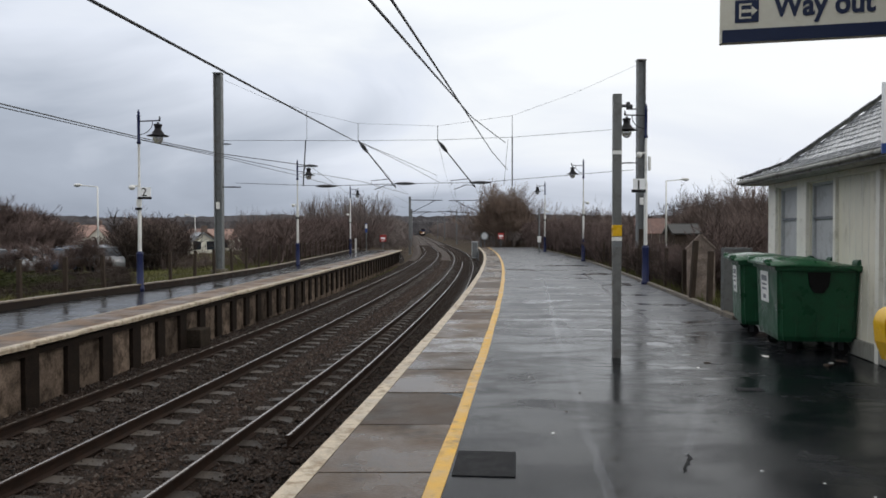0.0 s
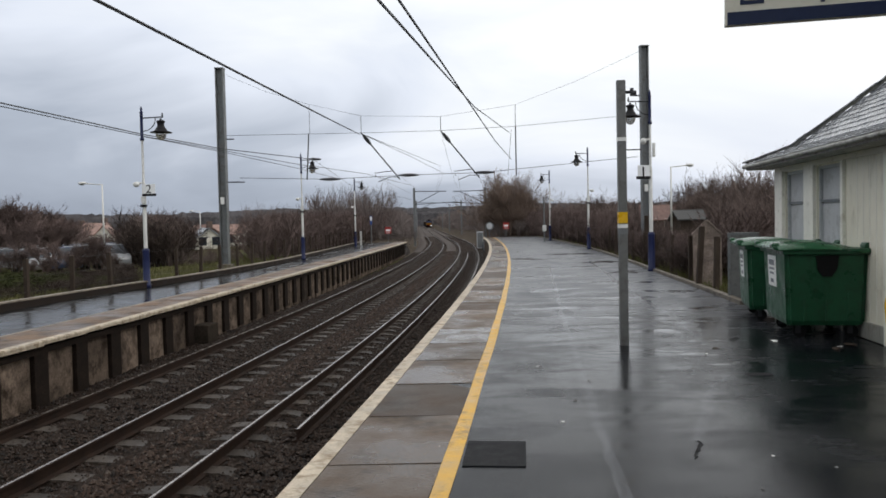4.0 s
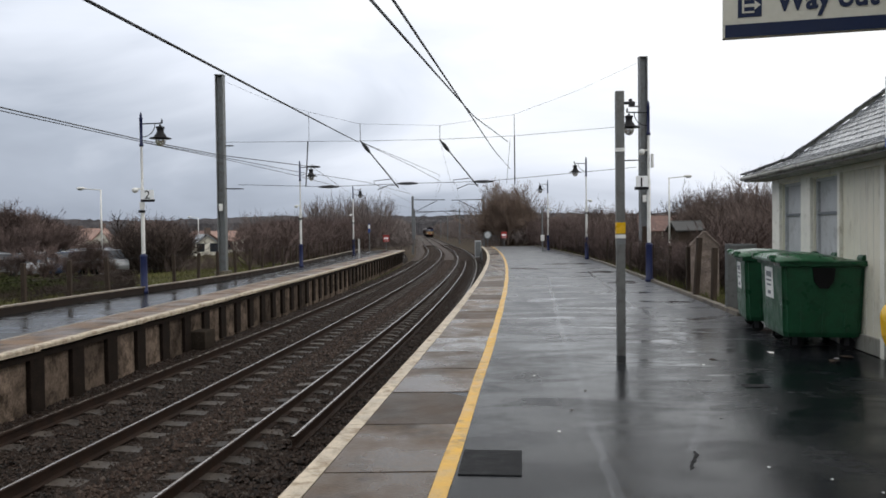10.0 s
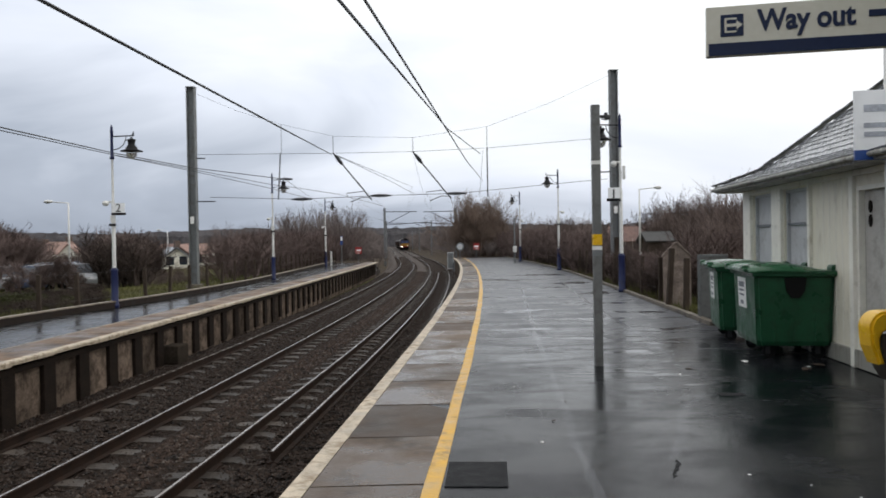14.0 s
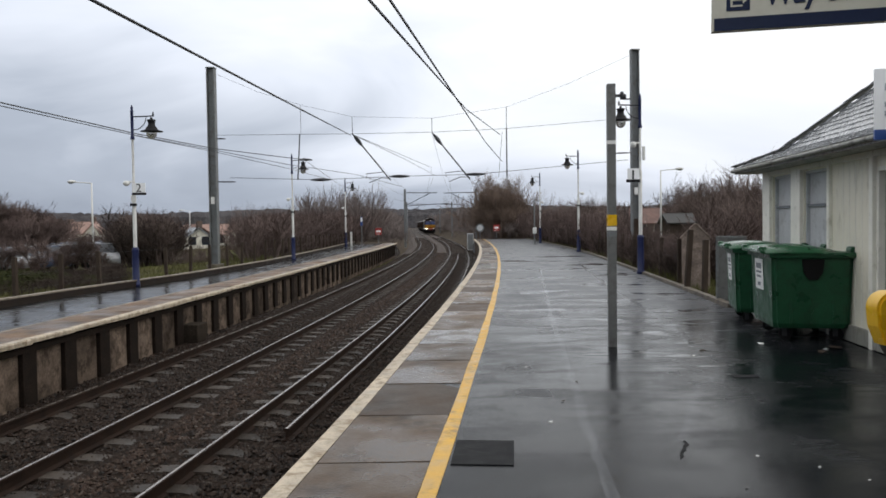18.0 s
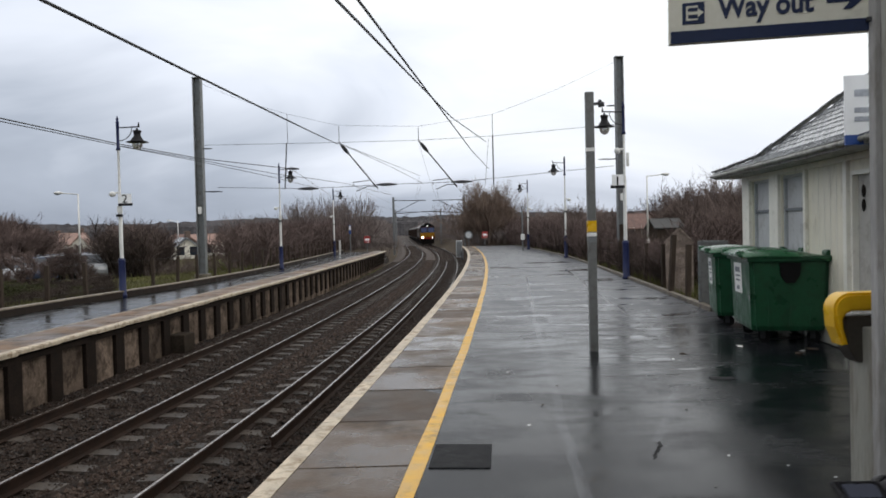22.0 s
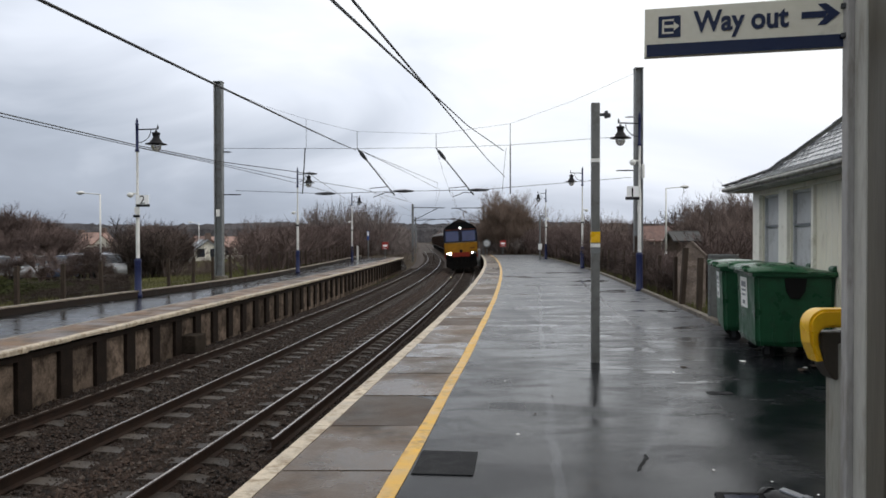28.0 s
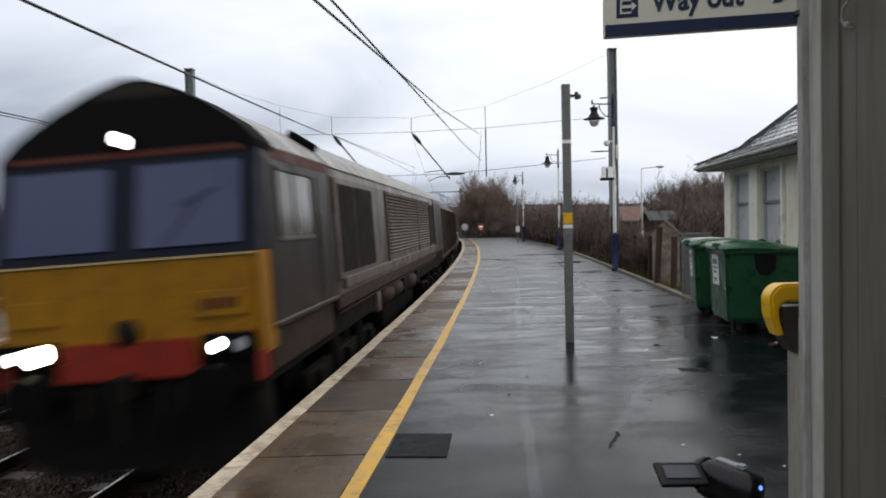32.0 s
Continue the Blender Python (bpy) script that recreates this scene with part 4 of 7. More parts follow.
def build_post():
    """The square post in the middle of the platform."""
    t = thing("square_post", pose(2.085, 9.51, 0, 0, 0, -3), "grey square steel post with a yellow band on the platform", "post")
    bm = bm_new()
    box(bm, 0, 0, 1.585, 0.1, 0.1, 3.17, bevel=0.006)
    part("shaft", bm, M_GREYPOST, t)
    bm = bm_new()
    box(bm, 0, 0, 1.535, 0.108, 0.108, 0.135, bevel=0.003)
    part("yellow_band", bm, M_HOOD, t, "yellow band")
    for z, h, m, n in ((1.435, 0.045, M_LABEL, "white_label"), (1.375, 0.075, M_STEEL, "grey_label"), (2.47, 0.045, M_LABEL, "white_label")):
        bm = bm_new()
        box(bm, 0, 0, z, 0.106, 0.106, h)
        part(n, bm, m, t)
    bm = bm_new()
    rod(bm, (0.05, 0, 3.03), (0.14, 0, 3.03), 0.018)
    box(bm, 0.13, 0, 3.03, 0.04, 0.05, 0.09, bevel=0.006)
    rod(bm, (0.13, 0, 3.02), (0.18, 0, 3.02), 0.035, 0.028, 10)
    part("sensor", bm, M_DARKSTEEL, t)


def make_bin():
    t = thing("wheeled_bin", Matrix(), "green four-wheeled plastic rubbish bin with a domed lid by the hut", "wheeled bin", "rubbish bins")
    # front faces -x (the track), side faces the camera; 1.3 along y, 1.0 along x
    bm = bm_new()
    lo, hi = [(-0.45, -0.60), (0.44, -0.60), (0.44, 0.60), (-0.45, 0.60)], [(-0.48, -0.64), (0.48, -0.64), (0.48, 0.64), (-0.48, 0.64)]
    sweep(bm, [[(x * 0.97, y * 0.97, 0.165) for x, y in lo], [(x, y, 0.22) for x, y in [(a * 1.005, b * 1.005) for a, b in lo]], [(x, y, 1.08) for x, y in hi]], closed=True)
    bmesh.ops.bevel(bm, geom=[e for e in bm.edges if abs(e.verts[0].co.z - e.verts[1].co.z) > 0.05], offset=0.05, segments=3, affect="EDGES")
    part("body", fixed(bm), M_GREEN, t, "green plastic body")
    bm = bm_new()
    box(bm, 0, 0, 1.07, 1.03, 1.36, 0.07, bevel=0.02)
    part("rim", bm, M_GREEN, t)
    bm = bm_new()
    rows = []
    for k in range(9):
        a = k / 8
        x = -0.56 + 1.02 * a
        h = 1.10 + 0.09 * math.sin(math.pi * min(1, 0.18 + a * 0.82)) ** 0.8 - 0.03 * a
        rows.append([(x, -0.70, 1.09), (x, -0.68, h - 0.05), (x, -0.58, h), (x, 0, h + 0.025), (x, 0.58, h), (x, 0.68, h - 0.05), (x, 0.70, 1.09)])
    sweep(bm, rows, closed=True)
    part("lid", fixed(bm), M_GREENLID, t, "domed green lid", True)
    bm = bm_new()
    box(bm, -0.575, 0, 1.12, 0.06, 1.2, 0.05, bevel=0.02)
    for y in (-0.5, 0.5):
        box(bm, -0.57, y, 1.15, 0.09, 0.14, 0.06, bevel=0.02)
    part("lid_lip", bm, M_GREENLID, t)
    bm = bm_new()
    for y in (-0.55, 0.55):
        rod(bm, (0.47, y - 0.09, 1.13), (0.47, y + 0.09, 1.13), 0.045, seg=10)
    rod(bm, (0.49, -0.6, 1.10), (0.49, 0.6, 1.10), 0.02)
    part("hinge", bm, M_GREEN, t)
    for s in (-1, 1):
        bm = bm_new()
        a = [(-0.13, 1.02), (0.13, 1.02), (0.11, 0.86), (0.05, 0.77), (-0.05, 0.77), (-0.11, 0.86)]
        prism(bm, a, s * 0.60, s * 0.662)
        part("trunnion_pocket", fixed(bm), M_BLACK, t, "dark lifting pocket")
    for x in (-0.3, 0.3):
        for y in (-0.46, 0.46):
            bm = bm_new()
            rod(bm, (x, y, 0.20), (x, y, 0.13), 0.03)
            box(bm, x, y - 0.035, 0.11, 0.06, 0.008, 0.11)
            box(bm, x, y + 0.035, 0.11, 0.06, 0.008, 0.11)
            w = part("castor", bm, M_DARKSTEEL, t)
            part("wheel", rod(bm_new(), (x + 0.02, y - 0.025, 0.08), (x + 0.02, y + 0.025, 0.08), 0.08, seg=16), M_BLACK, w)
    for y in (-0.5, 0.5):
        bm = bm_new()
        rod(bm, (0.46, y, 1.02), (0.57, y, 0.98), 0.018, seg=8)
        rod(bm, (0.57, y, 0.98), (0.57, y, 0.80), 0.018, seg=8)
        rod(bm, (0.57, y, 0.80), (0.46, y, 0.78), 0.018, seg=8)
        part("push_handle", bm, M_GREEN, t)
    for x in (-0.25, 0.0, 0.25):
        part("side_rib", box(bm_new(), x, -0.605, 0.45, 0.03, 0.03, 0.46, bevel=0.008), M_GREEN, t)
    # notice on the front: white plate with unreadable lines
    bm = bm_new()
    box(bm, 0, 0, 0, 0.006, 0.46, 0.40, bevel=0.002)
    n = part("notice", bm, M_LABEL, t, "white printed notice")
    n.matrix_local = pose(-0.476, 0.10, 0.80, 0, -2.1, 0)
    bm = bm_new()
    for z, h, w in ((0.11, 0.07, 0.30), (0.03, 0.025, 0.28), (-0.03, 0.025, 0.24), (-0.13, 0.05, 0.16)):
        box(bm, -0.004, 0, z, 0.003, w, h)
    part("notice_print", bm, M_BAR, n)
    return t


def build_bins():
    b = make_bin()
    b.matrix_world = pose(4.69, 10.27, 0, 0, 0, -10)
    copy_thing(b, pose(4.90, 11.95, 0, 0, 0, -14))


# ---- hut, notice board and shelter ----
HUT_DIR = math.degrees(math.atan(0.10))


def build_hut():
    """Single-storey timber hut with a slated hipped roof. Local x along the wall away from the camera, local y into the hut."""
    base = pose(5.0, 9.05, 0, 0, 0, 90 - HUT_DIR)
    t = thing("station_hut", base, "cream timber station hut with boarded windows and a slate roof", "hut")
    # local: +x away from camera along the wall; -y is towards the hut's inside
    L0, L1, H, W = -4.6, 4.12, 2.29, 3.6
    # front wall in bays so that the openings go through
    def wall(x0, x1, z0, z1):
        part("wall_section", box(bm_new(), (x0 + x1) / 2, -0.06, (z0 + z1) / 2, x1 - x0, 0.12, z1 - z0), M_CREAM, t)
    openings = [(1.33, 2.29, 0.62, 2.20), (2.75, 3.70, 0.62, 2.20), (-1.0, -0.08, 0.0, 2.1)]
    wall(L0, -1.0, 0, H)
    wall(-0.08, 1.33, 0, H)
    wall(2.29, 2.75, 0, H)
    wall(3.70, L1, 0, H)
    for a, b, z0, z1 in openings:
        wall(a, b, z1, H)
        if z0 > 0:
            wall(a, b, 0, z0)
    bm = bm_new()
    box(bm, L1 - 0.06, -W / 2 - 0.06, H / 2, 0.12, W - 0.12, H)
    part("end_wall", bm, M_CREAM, t)
    bm = bm_new()
    box(bm, L0 + 0.06, -W / 2 - 0.06, H / 2, 0.12, W - 0.12, H)
    part("end_wall", bm, M_CREAM, t)
    bm = bm_new()
    box(bm, (L0 + L1) / 2, -W, H / 2, L1 - L0, 0.12, H)
    part("back_wall", bm, M_CREAM, t)
    # pilasters and rails proud of the boards
    for x, w in ((3.93, 0.38), (2.52, 0.40), (1.27, 0.08), (-0.03, 0.10), (-1.05, 0.10), (-2.4, 0.12)):
        bm = bm_new()
        box(bm, x, 0.022, H / 2, w, 0.05, H, bevel=0.006)
        part("pilaster", bm, M_TRIM, t)
    # grey instead of cream: shade at the foot of the wall is painted in
    bm = bm_new()
    box(bm, (L0 + L1) / 2, 0.02, 0.11, L1 - L0, 0.046, 0.2, bevel=0.008)
    part("plinth", bm, M_OLIVETRIM, t, "grey plinth with the wall-foot shade in its colour")
    bm = bm_new()
    box(bm, (L0 + L1) / 2, 0.02, H - 0.035, L1 - L0, 0.048, 0.07)
    part("wall_plate", bm, M_TRIM, t)
    # vertical board joints
    x = 0.2
    bead = None
    for x in [0.12 + 0.19 * k for k in range(5)] + [-1.3 - 0.19 * k for k in range(5)] + [-2.65 - 0.19 * k for k in range(9)]:
        if bead is None:
            bead = part("board_bead", box(bm_new(), 0, 0.001, 1.2, 0.008, 0.006, 2.0), M_TRIM, t)
            ob = bead
        else:
            ob = new("board_bead", bead.data)
            ob.parent = t
        ob.matrix_local = Matrix.Translation((x, 0, 0))
    for a, b, z0, z1 in openings[:2]:
        win = part("window", box(bm_new(), (a + b) / 2, -0.085, (z0 + z1) / 2, b - a, 0.02, z1 - z0), M_SHUTTER, t, "window boarded with grey panels")
        bm = bm_new()
        for xx in (a + 0.02, b - 0.02):
            box(bm, xx, -0.055, (z0 + z1) / 2, 0.04, 0.05, z1 - z0)
        box(bm, (a + b) / 2, -0.055, z1 - 0.02, b - a - 0.08, 0.05, 0.04)
        part("window_frame", bm, M_SHUTTER, win)
        bm = bm_new()
        box(bm, (a + b) / 2, -0.06, 1.71, b - a - 0.08, 0.04, 0.035)
        part("glazing_bar", bm, M_BAR, win)
        bm = bm_new()
        box(bm, (a + b) / 2, 0.03, z0 - 0.02, b - a + 0.1, 0.12, 0.04, bevel=0.006)
        part("window_sill", bm, M_TRIM, win)
    a, b, z0, z1 = openings[2]
    door = part("door", box(bm_new(), (a + b) / 2, -0.095, z1 / 2, b - a - 0.1, 0.045, z1 - 0.05, bevel=0.004), M_DOOR, t, "closed pale grey door")
    bm = bm_new()
    for xx in (a + 0.025, b - 0.025):
        box(bm, xx, -0.05, z1 / 2, 0.05, 0.1, z1)
    box(bm, (a + b) / 2, -0.05, z1 - 0.025, b - a - 0.1, 0.1, 0.05)
    part("door_frame", bm, M_TRIM, door)
    bm = bm_new()
    for z in (1.86, 1.70):
        ball(bm, a + 0.72, -0.066, z, 0.05, 1, 0.25, 1.5)
    part("door_plate", bm, M_LGRILLE, door, "dark oval door plates", True)
    bm = bm_new()
    rod(bm, (a + 0.12, -0.06, 1.02), (a + 0.24, -0.06, 1.02), 0.012)
    part("door_handle", bm, M_STEEL, door)
    # hipped roof with a flatter foot, slates laid in courses
    ov = 0.40
    x0, x1, yf, yb = L0 - ov, L1 + ov, ov, -W - ov
    rings = [(0.0, 2.37), (0.60, 2.60), (2.35, 3.95)]
    rr = []
    for ins, z in rings:
        i = min(ins, (yf - yb) / 2)
        rr.append([(x0 + i, yf - i, z), (x1 - i, yf - i, z), (x1 - i, yb + i, z), (x0 + i, yb + i, z)])
    bm = sweep(bm_new(), rr, closed=True)
    roof = part("roof", fixed(bm), M_FELT, t, "hipped slate roof")
    slate = bm_new()
    box(slate, 0, 0, 0, 0.228, 0.22, 0.012)
    me = None
    rng = random.Random(3)
    cnt = 0
    rest = bm_new()

    def lay(p0, p1, q0, q1, rows_n):
        """Slates on the slope from the foot p0-p1 up to the head q0-q1."""
        nonlocal me, cnt
        p0, p1, q0, q1 = (Vector(v) for v in (p0, p1, q0, q1))
        up = ((q0 + q1) / 2 - (p0 + p1) / 2)
        ux = (p1 - p0).normalized()
        nz = ux.cross(up).normalized()
        if nz.z < 0:
            nz = -nz
        uy = nz.cross(ux).normalized()
        rot = Matrix((ux, uy, nz)).transposed().to_4x4()
        for r in range(rows_n):
            a = p0.lerp(q0, (r + 0.5) / rows_n)
            b = p1.lerp(q1, (r + 0.5) / rows_n)
            n = max(1, int((b - a).length / 0.232) - r % 2)
            for k in range(n):
                f = 0.5 + (k - (n - 1) / 2) * 0.232 / (b - a).length
                c = a.lerp(b, min(f, 0.995)) + nz * 0.018
                m = Matrix.Translation(c) @ rot @ pose(0, rng.uniform(-0.012, 0.012), 0, 4.2 + rng.uniform(-0.9, 0.9), rng.uniform(-0.8, 0.8), rng.uniform(-1.5, 1.5))
                if cnt < 300 and c.x > -0.6:
                    if me is None:
                        me = part("slate", slate, M_SLATE, roof)
                        ob = me
                    else:
                        ob = new("slate", me.data)
                        ob.parent = roof
                    ob.matrix_local = m
                    cnt += 1
                else:
                    bmesh.ops.create_cube(rest, size=1.0, matrix=m @ Matrix.Diagonal((0.228, 0.22, 0.012, 1)))

    lay(rr[0][0], rr[0][1], rr[1][0], rr[1][1], 4)
    lay(rr[1][0], rr[1][1], rr[2][0], rr[2][1], 15)
    lay(rr[0][1], rr[0][2], rr[1][1], rr[1][2], 4)
    lay(rr[1][1], rr[1][2], rr[2][1], rr[2][2], 15)
    tagged(part("far_slates", rest, M_SLATE, roof), kind="stuff")
    # hip of short overlapping slates, plain ridge roll
    for p, q, n in ((rr[0][1], rr[1][1], 5), (rr[1][1], rr[2][1], 17)):
        p, q = Vector(p), Vector(q)
        d = (q - p).normalized()
        for k in range(n):
            c = p.lerp(q, (k + 0.5) / n)
            side = d.cross(Vector((0, 0, 1))).normalized()
            up = side.cross(d)
            bm = bm_new()
            box(bm, 0, 0, 0, 0.17 + rng.uniform(-0.02, 0.02), 0.19, 0.016, Matrix((side, d, up)).transposed().to_4x4())
            hip = part("hip_slate", bm, M_SLATE, roof)
            hip.matrix_local = Matrix.Translation(c + up * (0.045 + rng.uniform(0, 0.012)))
    part("ridge_roll", rod(bm_new(), Vector(rr[2][0]) + Vector((0, 0, 0.03)), Vector(rr[2][1]) + Vector((0, 0, 0.03)), 0.045, seg=8), M_SLATE, roof, "lead-grey ridge roll")
    # fascia, soffit and gutter
    bm = bm_new()
    box(bm, (x0 + x1) / 2, yf - 0.02, 2.325, x1 - x0, 0.03, 0.07)
    box(bm, x1 - 0.02, (yf + yb) / 2, 2.325, 0.03, yf - yb - 0.06, 0.07)
    box(bm, (x0 + x1) / 2, 0.22, 2.30, x1 - x0 - 0.04, 0.34, 0.02)
    box(bm, L1 + 0.22, -W / 2, 2.30, 0.34, W, 0.02)
    part("fascia", bm, M_GUTTER, roof)
    bm = bm_new()
    for (pa, pb) in (((x0, yf + 0.03, 2.345), (x1 + 0.03, yf + 0.03, 2.345)), ((x1 + 0.03, yf + 0.03, 2.345), (x1 + 0.03, yb, 2.345))):
        rod(bm, pa, pb, 0.030, seg=8)
    part("gutter", bm, M_GUTTER, roof, "pale rain gutter", True)


def build_notice_board():
    """White notice board with a blue foot on two white posts in front of the hut."""
    t = thing("notice_board", pose(4.30, 7.75, 0, 0, 0, -10), "white station notice board with a blue band on posts", "sign board")
    bm = bm_new()
    box(bm, 0.7, 0, 2.68, 1.4, 0.03, 0.60, bevel=0.004)
    p = part("board", bm, M_SIGNWHITE, t)
    bm = bm_new()
    box(bm, 0.7, -0.002, 2.335, 1.4, 0.034, 0.10)
    part("blue_band", bm, M_SIGNBLUE, p)
    bm = bm_new()
    for z, h, x0, w in ((2.80, 0.07, 0.09, 0.30), (2.63, 0.05, 0.09, 0.7), (2.54, 0.05, 0.09, 0.6)):
        box(bm, x0 + w / 2, -0.018, z, w, 0.003, h)
    part("print", bm, M_PALEPRINT, p, "blurred grey lettering")
    for x in (0.36, 1.15):
        bm = bm_new()
        rod(bm, (x, 0.06, 0), (x, 0.06, 3.7), 0.05, seg=12)
        part("post", bm, M_LAMPWHITE, t, "white post", True)


def build_way_out():
    """Hanging way-out sign, fixed at its right end to the shelter's corner."""
    a, b = Vector((1.187, 3.245, 0)), Vector((1.965, 3.03, 0))
    ang = math.degrees(math.atan2(b.y - a.y, b.x - a.x))
    L = (b - a).length
    t = thing("way_out_sign", pose(a.x, a.y, 2.305, 0, 0.6, ang), "cream way out sign with a navy band and arrow", "sign")
    bm = bm_new()
    box(bm, L / 2, 0, 0.105, L, 0.03, 0.21, bevel=0.003)
    p = part("panel", bm, M_SIGNCREAM, t, "cream enamel panel")
    bm = bm_new()
    box(bm, L / 2 + 0.004, -0.001, 0.029, L - 0.012, 0.034, 0.052)
    part("navy_band", bm, M_SIGNNAVY, p)
    text_mesh("lettering", "Way out", 0.122, 0.0015, M_SIGNNAVY, p, pose(0.207, -0.0175, 0.100, 90, 0, 0) @ Matrix.Diagonal((0.85, 1, 1, 1)), 0.0035)
    bm = bm_new()
    box(bm, 0.104, -0.0165, 0.128, 0.092, 0.004, 0.092, bevel=0.0015)
    ic = part("exit_symbol", bm, M_SIGNNAVY, p, "navy exit symbol")
    bm = bm_new()
    for x, z, w, h in ((0.078, 0.128, 0.008, 0.06), (0.098, 0.155, 0.046, 0.007), (0.098, 0.101, 0.046, 0.007), (0.103, 0.128, 0.040, 0.012), (0.118, 0.155, 0.008, 0.008)):
        box(bm, x, -0.0195, z, w, 0.003, h)
    prism(bm, [(0.122, 0.147), (0.145, 0.128), (0.122, 0.109)], -0.021, -0.018)
    part("symbol_arrow", fixed(bm), M_SIGNCREAM, ic)
    bm = bm_new()
    box(bm, 0.676, -0.0165, 0.140, 0.095, 0.004, 0.027)
    prism(bm, [(0.690, 0.183), (0.722, 0.183), (0.774, 0.140), (0.722, 0.097), (0.690, 0.097), (0.728, 0.140)], -0.0185, -0.0145)
    part("arrow", fixed(bm), M_SIGNNAVY, p, "navy arrow")
    bm = bm_new()
    box(bm, L + 0.012, -0.03, 0.045, 0.09, 0.018, 0.020, bevel=0.003)
    part("bracket", box(bm_new(), L + 0.012, -0.03, 0.165, 0.09, 0.018, 0.020, bevel=0.003), M_DARKSTEEL, t, "dark steel bracket")
    part("bracket", bm, M_DARKSTEEL, t, "dark steel bracket")


def build_shelter():
    """Olive boarded wall of the platform building close to the camera, with corner trims."""
    t = thing("platform_building", Matrix(), "olive-grey boarded platform building with weathered corner trims", "building")
    x0, y1, h = 2.0, 3.0, 3.1
    bm = bm_new()
    box(bm, x0 + 0.06, (y1 - 5.0) / 2 - 0.03, h / 2, 0.12, y1 + 5.0 - 0.06, h)
    part("wall", bm, M_OLIVE, t)
    bm = bm_new()
    box(bm, x0 + 1.56, y1 - 0.10, h / 2, 2.88, 0.12, h)
    part("end_wall", bm, M_OLIVE, t)
    rng = random.Random(8)
    y = y1 - 0.10
    while y > 0.3:
        w = rng.uniform(0.24, 0.30)
        bm = bm_new()
        box(bm, x0 - 0.007, y - w / 2, h / 2, 0.016, w - 0.0025, h, bevel=0.001)
        part("board", bm, M_OLIVE, t)
        y -= w
    for x, y, w, d, m in ((1.956, 3.005, 0.030, 0.05, M_EDGETRIM), (1.986, 2.94, 0.034, 0.10, M_PALETRIM)):
        bm = bm_new()
        box(bm, x, y, h / 2, w, d, h, bevel=0.006)
        part("corner_trim", bm, m, t)
    bm = bm_new()
    box(bm, x0 - 0.012, 2.825, h / 2, 0.026, 0.13, h, bevel=0.004)
    part("corner_trim", bm, M_OLIVE, t)
    bm = bm_new()
    sweep(bm, [[(1.9, -5.1, h), (5.1, -5.1, h + 0.35), (5.1, -5.1, h + 0.45), (1.9, -5.1, h + 0.1)], [(1.9, 3.1, h), (5.1, 3.1, h + 0.35), (5.1, 3.1, h + 0.45), (1.9, 3.1, h + 0.1)]], closed=True)
    part("roof", fixed(bm), M_FELT, t)
    bm = bm_new()
    pts = [(1.97, 2.50, 2.36), (1.955, 2.57, 2.311), (1.945, 2.62, 2.29), (1.945, 2.665, 2.266), (1.95, 2.685, 2.235), (1.96, 2.675, 2.205), (1.985, 2.67, 2.20)]
    for a, b in zip(pts, pts[1:]):
        rod(bm, a, b, 0.005, seg=6)
    ball(bm, 1.965, 2.675, 2.215, 0.010)
    part("cable_hook", bm, M_EDGETRIM, t)
    bm = bm_new()
    box(bm, x0 - 0.028, 1.45, 0.865, 0.03, 2.0, 0.035, bevel=0.005)
    part("dado_rail", bm, M_OLIVE, t, "weathered rail along the wall")
    bm = bm_new()
    box(bm, x0 - 0.021, 1.45, 0.785, 0.014, 2.0, 0.11, bevel=0.003)
    part("dado_board", bm, M_DARKBOX, t, "dark board under the rail")


def build_hooded_bin():
    t = thing("hooded_litter_bin", pose(2.165, 3.50, 0), "dark litter bin with a rounded yellow plastic hood", "litter bin")
    bm = bm_new()
    box(bm, 0.04, -0.01, 0.515, 0.13, 0.2, 1.03, bevel=0.01)
    part("pedestal", bm, M_OLIVETRIM, t, "grey weathered pedestal")
    bm = bm_new()
    prism(bm, [(-0.105, 1.08), (0.15, 1.08), (0.15, 0.86), (-0.045, 0.86), (-0.085, 0.92)], -0.035, 0.085)
    bmesh.ops.bevel(bm, geom=list(bm.edges), offset=0.008, segments=1, affect="EDGES")
    part("container", fixed(bm), M_DARKBOX, t, "dark tapered casing")
    bm = bm_new()
    out, inn = [], []
    for k in range(25):
        a = math.pi * k / 24
        s = 1 if k <= 12 else -1
        out.append((0.02 + s * 0.105 + 0.08 * math.cos(a), 1.11 + 0.08 * math.sin(a)))
        inn.append((0.022 + s * 0.092 + 0.05 * math.cos(a), 1.055 + 0.05 * math.sin(a)))
    out = [(0.19, 0.93)] + out + [(-0.158, 1.03), (-0.125, 0.945)]
    inn = [(0.165, 0.93)] + inn + [(-0.118, 1.02), (-0.098, 0.95)]
    prism(bm, out + inn[::-1], -0.055, 0.065)
    fixed(bm)
    bmesh.ops.bevel(bm, geom=[e for e in bm.edges if abs(e.verts[0].co.y - e.verts[1].co.y) < 0.01], offset=0.012, segments=2, affect="EDGES")
    part("hood", fixed(bm), M_HOOD, t, "rounded yellow hood")


